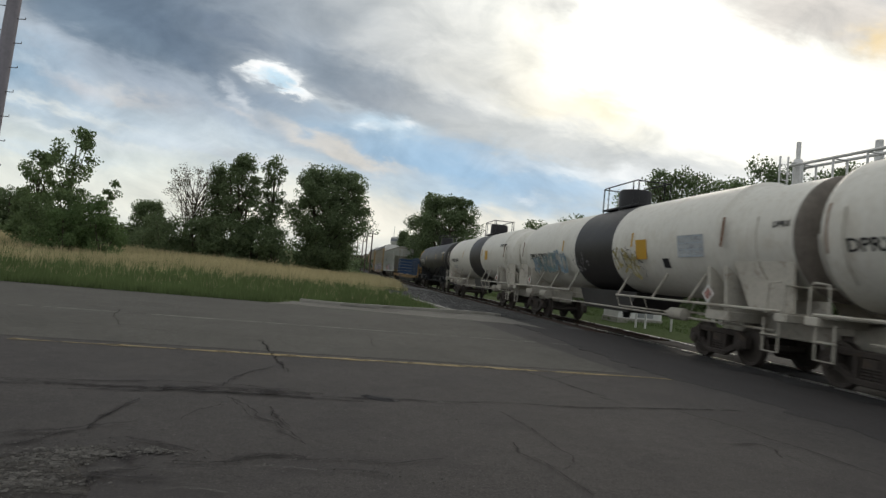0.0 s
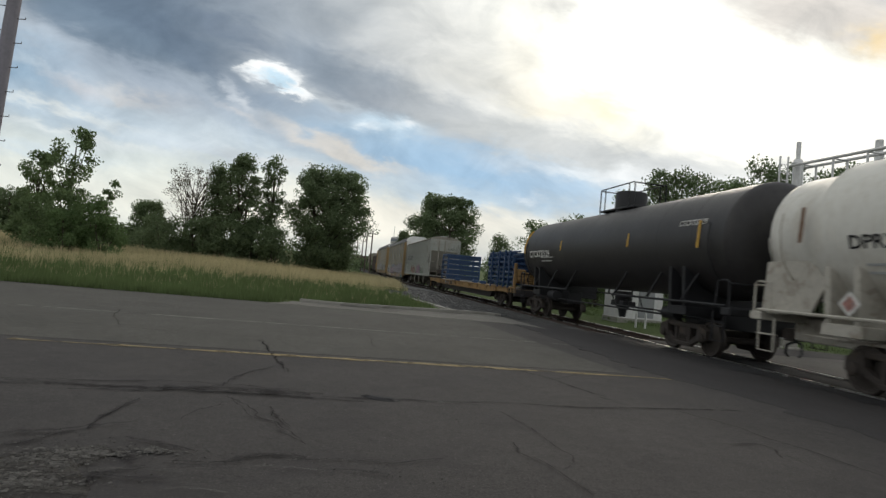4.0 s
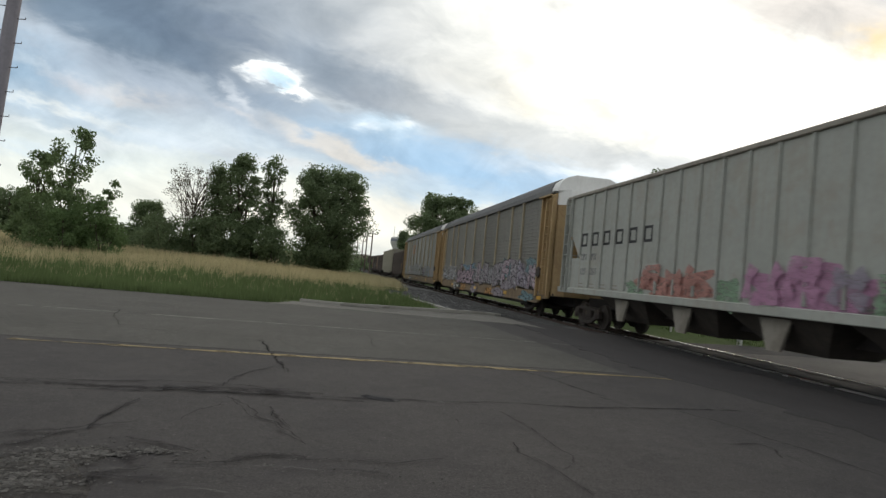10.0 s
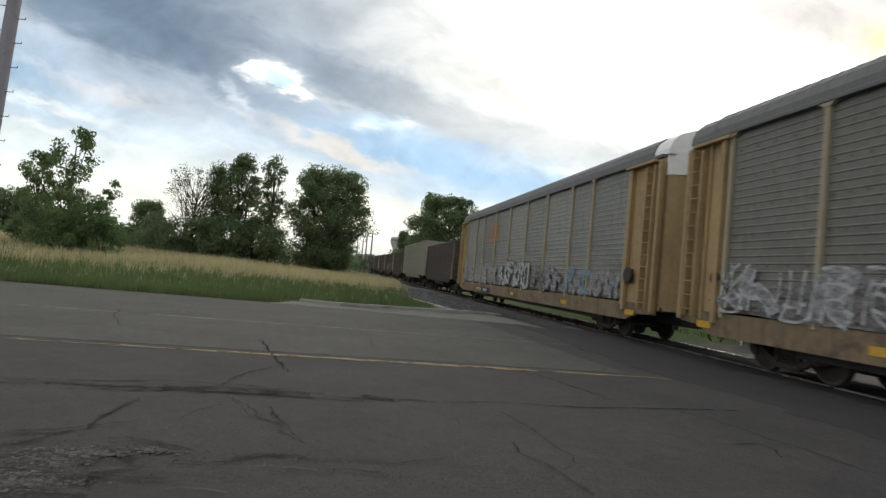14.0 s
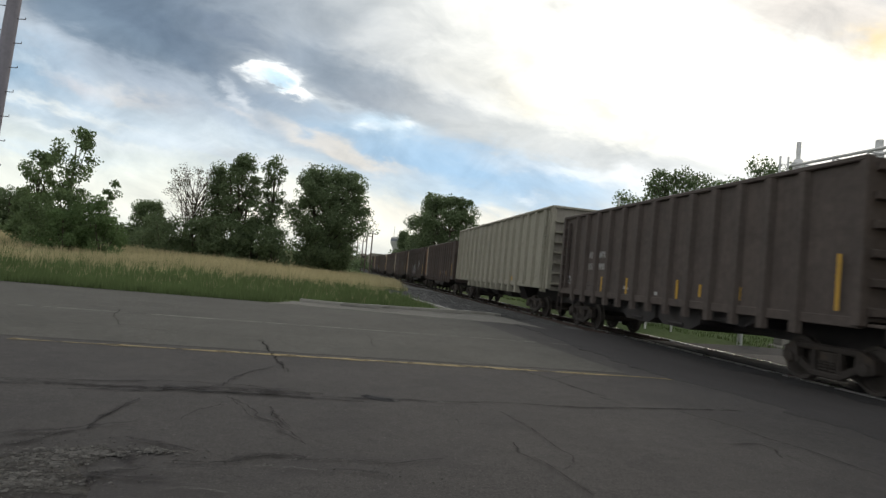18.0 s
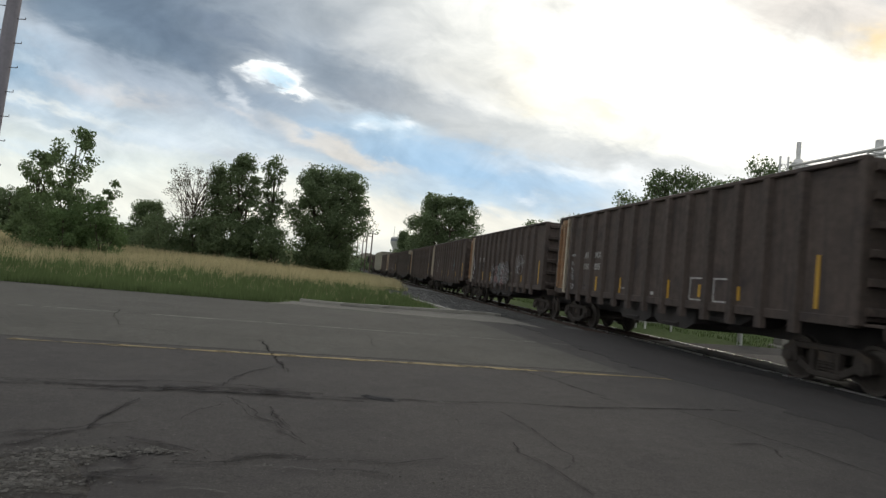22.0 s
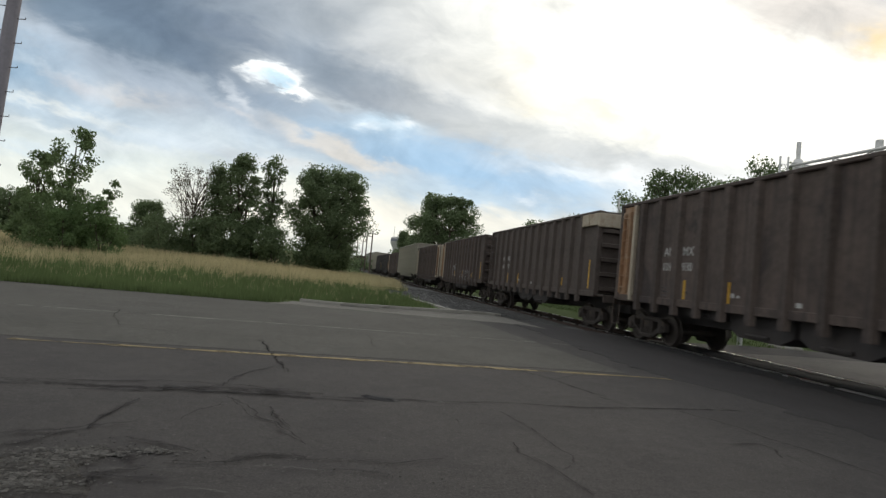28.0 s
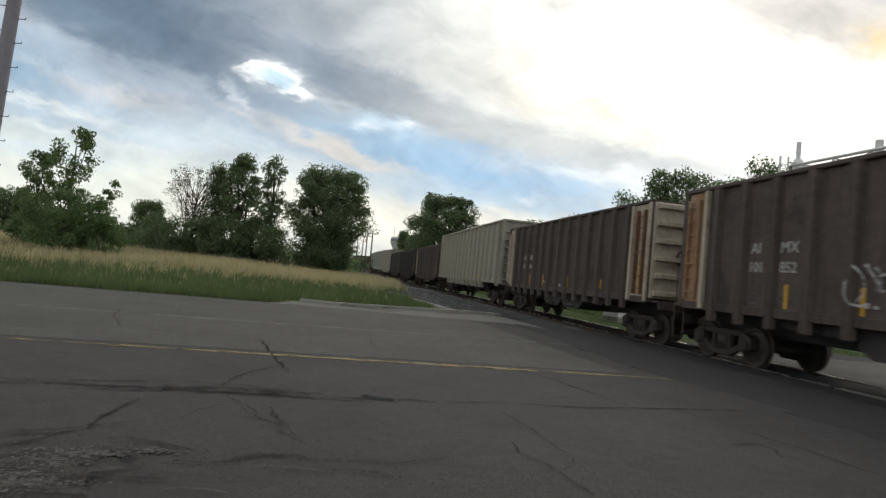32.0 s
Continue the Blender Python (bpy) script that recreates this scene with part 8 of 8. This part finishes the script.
    bars(c, side_at(-3.55, 1.35, 1.506), [(0, 0, 0.55, 0.04), (0, 0.55, 0.55, 0.04), (0, 0, 0.04, 0.55), (0.51, 0, 0.04, 0.59)], rack_post)
    scribble(c, -4.2, 2.3, 1.2, 1.3, 1.63, white_spray, 18, 5, 0.03)
    c = gondola(245.20, 261.60, end=end_pale, mark="812")
    scribble(c, 3.6, 2.1, 0.5, 1.1, 1.63, white_spray, 9, 4, 0.04)
    scribble(c, -3.8, 2.3, 0.6, 1.1, 1.63, paint_teal, 10, 4, 0.06)
    gondola(261.60, 278.20, end=end_rust, mark="930")
    c = gondola(278.20, 294.70, gon_rust, mark="976")
    part("end_cap", Shape().box(-7.40, -6.05, 1.50, 1.635, 3.76, 4.20, 0.02).box(-7.53, -7.38, -1.45, 1.6, 3.70, 4.20, 0.02).box(-6.75, -6.66, 1.6, 1.67, 3.76, 4.2, 0.01), end_pale, c, "cream replaced top panel")
    c = gondola(294.70, 311.10, end=end_rust, mark="852")
    for i in range(7):
        scribble(c, -1.0 - 0.5 * i, 1.65, 0.45, 0.65, 1.635, white_spray, 34 + i, 2, 0.025)
    scribble(c, 1.4, 2.0, 1.3, 1.2, 1.63, white_spray, 28, 3, 0.04)
    c = gondola(311.10, 327.50, end=end_pale, mark="844")
    sh = Shape().box(-7.30, -6.25, 1.50, 1.54, 1.34, 4.19, 0.02).box(-6.36, -6.22, 1.50, 1.64, 1.24, 4.19, 0.02).box(-7.36, -7.24, 1.50, 1.64, 1.24, 4.20, 0.02).box(-7.42, -7.34, -1.45, 1.5, 1.35, 4.22, 0.02)
    for z in (1.50, 2.02, 2.54, 3.06, 3.58, 4.10):
        sh.prism([(-7.42, z - 0.09), (-7.56, z - 0.06), (-7.56, z + 0.06), (-7.42, z + 0.09)], -1.42, 1.42)
    part("end_cap", sh, end_pale, c, "cream repainted end panel")
    shared("ladder", "gon", lambda: ladder_shape(1.44, 4.0, 0.42, 7), rust_streak, c, T(-6.85, 1.55, 0))
    tan_gondola(327.4, 348.4)
    gondola(348.50, 364.90, end=end_rust, mark="861")
    gondola(364.90, 381.30, gon_black)
    gondola(381.30, 397.70, gon_black)
    tan_gondola(397.6, 418.6)
    covered_hopper(418.2, 438.9, False)
    covered_hopper(438.9, 459.6, False)
    u = 459.6
    for i in range(9):
        gondola(u, u + 16.4, gon_black if i % 3 else gon_brown, end_pale if i % 2 else None)
        u += 16.4


build_train()


# ---- crossing signals, poles and boxes beyond the track ----
galv = surface("galvanised", (0.58, 0.58, 0.57), 0.45, 0.5, vary=0.2, grain=10, stain=0.3, stain_col=(0.25, 0.24, 0.22), stain_scale=3, bump=0.1)
hut_white = surface("hut_white", (0.44, 0.44, 0.43), 0.6, vary=0.15, grain=8, stain=0.3, stain_col=(0.25, 0.24, 0.22), streaks=0.25, bump=0.08)
white_box = surface("box_white", (0.62, 0.62, 0.60), 0.6, vary=0.12, grain=8, stain=0.25, stain_col=(0.35, 0.33, 0.3), streaks=0.2, bump=0.08)
grey_box = surface("box_grey", (0.26, 0.27, 0.27), 0.6, vary=0.15, grain=8, bump=0.08)
grey_wood = surface("grey_wood", (0.25, 0.235, 0.26), 0.9, vary=0.3, grain=8, streaks=0.3, stain_col=(0.14, 0.13, 0.145), bump=0.5, bump_scale=25)
pole_wood = surface("pole_wood", (0.13, 0.10, 0.085), 0.9, vary=0.3, grain=8, streaks=0.3, stain_col=(0.06, 0.05, 0.045), bump=0.5, bump_scale=25)
red_glow = surface("red_lens", (0.5, 0.02, 0.02), 0.3, vary=0.05, bump=0, emit=((1.0, 0.03, 0.03), 3.0))
red_core = surface("red_lens_core", (0.6, 0.1, 0.05), 0.3, vary=0.05, bump=0, emit=((1.0, 0.22, 0.12), 4.5))
red_dark = surface("red_lens_dark", (0.10, 0.01, 0.01), 0.3, vary=0.05, bump=0)


def flasher(parent, x, y, z, lit):
    """One signal lamp with its round black backboard and hood, facing the road."""
    at = Matrix.Translation((x, y, z)) @ Matrix.Rotation(radians(ROAD_TURN + 180), 4, "Z") @ Matrix.Rotation(radians(-20), 4, "Z")
    d = part("backboard", Shape().lathe([(0.0, 0.02), (0.0, 0.30), (-0.02, 0.30), (-0.02, 0.02)], "y", 26), black_paint, parent, "round black backboard", at=at)
    part("hood", Shape().tube([(0.155 * math.cos(a), 0.0, 0.155 * math.sin(a)) for a in np.linspace(0, math.pi, 9)], 0.02, 5).lathe([(0.02, 0.16), (0.26, 0.155)], "y", 22, (0, 0, 0), False), black_paint, d)
    part("lens", Shape().lathe([(0.02, 0.15), (0.035, 0.09), (0.04, 0.01)], "y", 22), red_glow if lit else red_dark, d, "glowing red lens" if lit else "dark red lens")
    if lit:
        part("lamp", Shape().lathe([(0.042, 0.085), (0.05, 0.01)], "y", 16), red_core, d)


def build_signals():
    # cantilever mast with its ladder and truss arm over the road
    mx, my = 13.0, 22.2
    zg = lie(mx, my)
    mast = thing("cantilever_signal", T(mx, my, zg), "silver cantilever signal mast with truss arm over the road", "signal mast")
    part("base", Shape().box(-0.45, 0.45, -0.45, 0.45, -0.6, 0.05, 0.05).box(-0.3, 0.3, -0.3, 0.3, 0.0, 0.32, 0.04), concrete, mast, "white-grey concrete footing")
    part("mast", Shape().tube([(0, 0, 0.3), (0, 0, 6.95)], 0.16, 20).lathe([(0.32, 0.34), (0.38, 0.34), (0.38, 0.2)], "z", 20), galv, mast, smooth_angle=40)
    part("finial", Shape().tube([(0, 0, 6.9), (0, 0, 7.72)], 0.08, 12).lathe([(6.9, 0.22), (7.06, 0.13)], "z", 16), galv, mast, smooth_angle=40)
    lad = Shape()
    for k in (-0.72, -0.42):
        lad.tube([(k, -0.1, 1.1), (k, -0.1, 7.1)], 0.035, 8)
    for i in range(19):
        lad.tube([(-0.72, -0.1, 1.4 + i * 0.3), (-0.42, -0.1, 1.4 + i * 0.3)], 0.015, 6)
    for z in (1.5, 3.6, 5.4, 6.5):
        lad.tube([(-0.72, -0.1, z), (0, 0, z)], 0.025, 6)
    part("ladder", lad, galv, mast)
    arm = Shape()
    way = Vector((0.224, -0.974, 0))
    side = Vector((0.974, 0.224, 0))
    for e in (-0.3, 0.3):
        for z in (5.75, 6.78):
            arm.tube([side * e + Vector((0, 0, z)), side * e + way * 11.5 + Vector((0, 0, z - 0.05))], 0.055, 10)
        for i in range(9):
            p = side * e + way * (0.55 + i * 1.3)
            arm.tube([p + Vector((0, 0, 5.75)), p + Vector((0, 0, 6.76))], 0.04, 7)
    for i in range(9):
        p = way * (0.55 + i * 1.3)
        for z in (5.75, 6.74):
            arm.tube([p - side * 0.3 + Vector((0, 0, z)), p + side * 0.3 + Vector((0, 0, z))], 0.03, 6)
    part("truss_arm", arm, galv, mast, "silver truss arm")
    part("walkway", Shape().add([side * -0.28 + Vector((0, 0, 5.85)), side * 0.28 + Vector((0, 0, 5.85)), side * 0.28 + way * 11.2 + Vector((0, 0, 5.82)), side * -0.28 + way * 11.2 + Vector((0, 0, 5.82)),
                                 side * -0.28 + Vector((0, 0, 5.82)), side * 0.28 + Vector((0, 0, 5.82)), side * 0.28 + way * 11.2 + Vector((0, 0, 5.79)), side * -0.28 + way * 11.2 + Vector((0, 0, 5.79))],
                                [(0, 1, 2, 3), (7, 6, 5, 4), (0, 4, 5, 1), (1, 5, 6, 2), (2, 6, 7, 3), (3, 7, 4, 0)]), galv, mast)
    # the crossbuck, seen from behind, and the bell
    for a in (45, -45):
        part("crossbuck_blade", Shape().box(-0.5, 0.5, -0.012, 0.012, -0.11, 0.11), galv, mast, "bare metal back of a crossbuck", at=T(0.58, -0.3, 4.45) @ Matrix.Rotation(radians(-118), 4, "Z") @ Matrix.Rotation(radians(a), 4, "Y"))
    part("bell", Shape().lathe([(-0.1, 0.05), (-0.06, 0.24), (0.05, 0.24), (0.08, 0.05)], "y", 22), grey_box, mast, "round bell housing", 40, at=T(0.55, -0.2, 2.95))
    part("bracket", Shape().tube([(0, 0, 3.15), (0.55, -0.15, 3.15), (0.55, -0.2, 2.95)], 0.03, 7), galv, mast)
    part("junction_box", Shape().box(0.24, 0.5, -0.2, 0.15, 1.75, 2.6, 0.02), galv, mast, "grey metal box")
    part("junction_box", Shape().box(0.2, 0.4, -0.15, 0.1, 1.25, 1.7, 0.02), galv, mast, "grey metal box")
    # flasher post with its gate mechanism
    px, py = 11.5, 22.6
    zp = lie(px, py)
    post = thing("flashing_signal", T(px, py, zp), "crossing signal post with red flashing lamps", "crossing signal")
    part("post", Shape().tube([(0, 0, -0.2), (0, 0, 5.25)], 0.10, 16), galv, post, smooth_angle=40)
    part("bracket", Shape().tube([(0, 0, 4.75), (1.15, -0.35, 4.75)], 0.06, 10).tube([(0, 0, 3.75), (1.15, -0.35, 3.65)], 0.07, 10), galv, post)
    part("crossarm", Shape().tube([(-0.75, 0.0, 3.25), (0.6, 0.0, 3.2)], 0.05, 10).box(-0.16, 0.16, -0.14, 0.14, 3.0, 3.5, 0.03), black_paint, post)
    flasher(post, -0.62, -0.12, 3.12, True)
    flasher(post, 0.12, -0.16, 3.02, False)
    part("gate_mechanism", Shape().box(-0.28, 0.28, -0.4, 0.1, 0.9, 1.55, 0.04).lathe([(-0.45, 0.2), (0.15, 0.2)], "y", 16, (0, 0, 1.2)), galv, post)
    part("counterweight", Shape().box(-0.9, 0.0, -0.3, -0.2, 0.62, 0.74, 0.02).box(-1.1, -0.6, -0.34, -0.16, 0.55, 0.85, 0.03), white_paint, post, "white gate counterweight", at=T(1.1, -0.3, 0))
    part("arm_lamp", Shape().lathe([(-0.05, 0.06), (0.05, 0.06)], "y", 12), red_glow, post, "small red lamp on the gate arm", at=T(1.55, -1.4, 1.5))
    # signal cases
    for i, (x, y, w, d, h, m, lab) in enumerate(((10.75, 33.0, 2.6, 2.0, 2.15, white_box, "white signal bungalow with a low roof"),)):
        hut = thing("signal_bungalow", Matrix.Translation((x, y, lie(x, y))) @ Matrix.Rotation(radians(8), 4, "Z"), lab, "equipment hut")
        part("plinth", Shape().box(-w / 2, w / 2, -d / 2, d / 2, -0.2, 0.12, 0.02), concrete, hut)
        part("wall", Shape().box(-w / 2 + 0.05, w / 2 - 0.05, -d / 2 + 0.05, d / 2 - 0.05, 0.1, h - 0.15, 0.02), m, hut)
        part("roof", Shape().prism([(-d / 2 - 0.06, h - 0.16), (d / 2 + 0.06, h - 0.16), (d / 2, h - 0.06), (0, h + 0.06), (-d / 2, h - 0.06)], -w / 2 - 0.06, w / 2 + 0.06, "x"), m, hut)
        part("door", Shape().box(-0.15, 0.75, -d / 2 + 0.01, -d / 2 + 0.06, 0.2, h - 0.35, 0.015), grey_box, hut, "grey door")
        part("vent", Shape().box(-1.1, -0.7, -d / 2 + 0.02, -d / 2 + 0.06, 1.6, 1.9, 0.01), grey_box, hut)
    for x, y, w, h in ((20.6, 44.0, 0.8, 1.5), (22.3, 44.2, 0.9, 1.6), (23.6, 44.0, 0.7, 1.5)):
        case = thing("signal_case", T(x, y, lie(x, y)), "grey metal signal case on legs", "cabinet")
        part("cabinet", Shape().box(-w / 2, w / 2, -0.35, 0.35, 0.35, h, 0.03), grey_box, case)
        part("lid", Shape().box(-w / 2 - 0.05, w / 2 + 0.05, -0.4, 0.4, h, h + 0.08, 0.02), grey_box, case)
        for k in (-1, 1):
            part("leg", Shape().box(k * w * 0.35 - 0.05, k * w * 0.35 + 0.05, -0.2, 0.2, -0.1, 0.36), white_box, case)
    hoop = thing("guard_rail", T(17.0, 31.5, lie(17.0, 31.5)), "white bent pipe guard", "guard rail")
    part("pipe", Shape().tube([(-0.9, 0, -0.1), (-0.9, 0, 0.9), (-0.8, 0, 1.05), (0.8, 0, 1.0), (0.95, 0, 0.85), (0.95, 0, -0.1)], 0.05, 8), white_box, hoop)
    for x, y in ((9.2, 27.6), (9.6, 27.5), (10.6, 27.0)):
        mk = thing("marker_post", T(x, y, lie(x, y)), "short white marker post", "post")
        part("post", Shape().tube([(0, 0, -0.1), (0, 0, 0.55), (0, 0, 0.6)], [0.05, 0.05, 0.02], 8), white_box, mk)

    # poles
    def pole(x, y, top, r, mat, label, lean=0.0, steps_at=(), arm=False):
        p = thing("utility_pole", T(x, y, lie(x, y)), label, "pole")
        h = top - lie(x, y)
        part("pole", Shape().tube([(0, 0, -0.3), (lean * 0.5, 0, h * 0.5), (lean, 0, h)], [r * 1.15, r, r * 0.8], 14), mat, p, smooth_angle=40)
        if arm:
            part("crossarm", Shape().box(-1.1, 1.1, -0.05, 0.05, h - 0.8, h - 0.66, 0.01), mat, p)
            for k in (-1.0, -0.5, 0.5, 1.0):
                part("insulator", Shape().lathe([(h - 0.66, 0.03), (h - 0.55, 0.06), (h - 0.5, 0.03)], "z", 8, (k, 0, 0)), grey_box, p)
        for i, z in enumerate(steps_at):
            for k in (1, -1):
                part("step", Shape().tube([(k * r * 0.9, 0, 0), (k * (r + 0.24), 0, 0), (k * (r + 0.24), 0, 0.06)], 0.014, 6), iron, p, at=T(lean * z / h, 0, z + (0.38 if k < 0 else 0)))
        return p
    pole(25.2, 34.9, 11.7, 0.26, galv, "tall light grey steel pole beside the crossing")
    pole(-14.2, 18.0, 12.5, 0.20, grey_wood, "weathered grey wooden utility pole with climbing steps", 0.52, [1.0 + 0.76 * i for i in range(15)], True)
    pole(13.0, 45.0, 8.4, 0.09, galv, "thin grey pole by the wood")
    for i, (s, lat, top) in enumerate(((95, -7, 9.5), (150, 9, 10), (190, 9, 11), (230, 9, 12), (270, 9, 13), (310, 9, 14), (350, 9, 15), (200, 14, 10), (250, 15, 11.5), (300, 16, 13))):
        p = track(s, lat)
        pole(p.x, p.y, top + p.z * 0.3, 0.14, pole_wood, "distant wooden utility pole along the track", 0, (), True)
    for x, y, top in ((-36.9, 230, 10.4), (-31.8, 210, 10.2), (-27.3, 190, 9.8), (-22.9, 170, 9.6), (-19.3, 150, 10.1), (-15.6, 130, 9.6)):
        pole(x, y, top, 0.16, pole_wood, "distant wooden utility pole along the track", 0, (), True)
    # water tower on the horizon
    wt = thing("water_tower", T(-56.6, 720, 9), "white water tower with a broad tank and dark band", "water tower")
    part("column", Shape().lathe([(-8, 5.0), (12, 4.2), (19, 4.3), (24.6, 6.8)], "z", 24), hut_white, wt, smooth_angle=40)
    part("tank", Shape().lathe([(24.5, 6.6), (26, 7.5), (32, 7.5), (33.4, 5.6), (34.2, 0.1)], "z", 28), hut_white, wt, smooth_angle=40)
    part("band", Shape().lathe([(28, 7.6), (31, 7.65)], "z", 28, (0, 0, 0), False), surface("tower_band", (0.22, 0.23, 0.27), 0.7), wt, "dark painted band", 40)
    part("mast", Shape().tube([(-4, 0, 33), (-4, 0, 47)], 0.25, 6), grey_box, wt)


build_signals()


# ---- what moves ----
def travelled(t):
    return 9.39 * t - 0.00432 * t * t


def motions():
    times = [float(i) for i in range(33)]
    for car, u in CARS:
        rows = []
        for t in times:
            p = track(u - travelled(t))
            rows.append((t, pose(p.x, p.y, p.z, 0, 0, TRACK_TURN)))
        walk(car, rows)
    middle = dict((car.name, u) for car, u in CARS)
    for car, w, x in WHEELS:
        u = middle[car.name] + x

        def turned(t):
            return pose(x, 0, WHEEL_R, 0, -math.degrees(travelled(t) / WHEEL_R) % 360.0, 0)
        inside = [k for k in range(0, 481) if -7.0 < u - travelled(k / 15) < 62.0]
        if not inside:
            walk(w, [(0.0, turned(0.0)), (32.0, turned(0.0))])
            continue
        rows = [(k / 15, turned(k / 15)) for k in range(inside[0], inside[-1] + 1)]
        if rows[0][0] > 0:
            rows.insert(0, (0.0, rows[0][1]))
        if rows[-1][0] < 32:
            rows.append((32.0, rows[-1][1]))
        walk(w, rows)


motions()
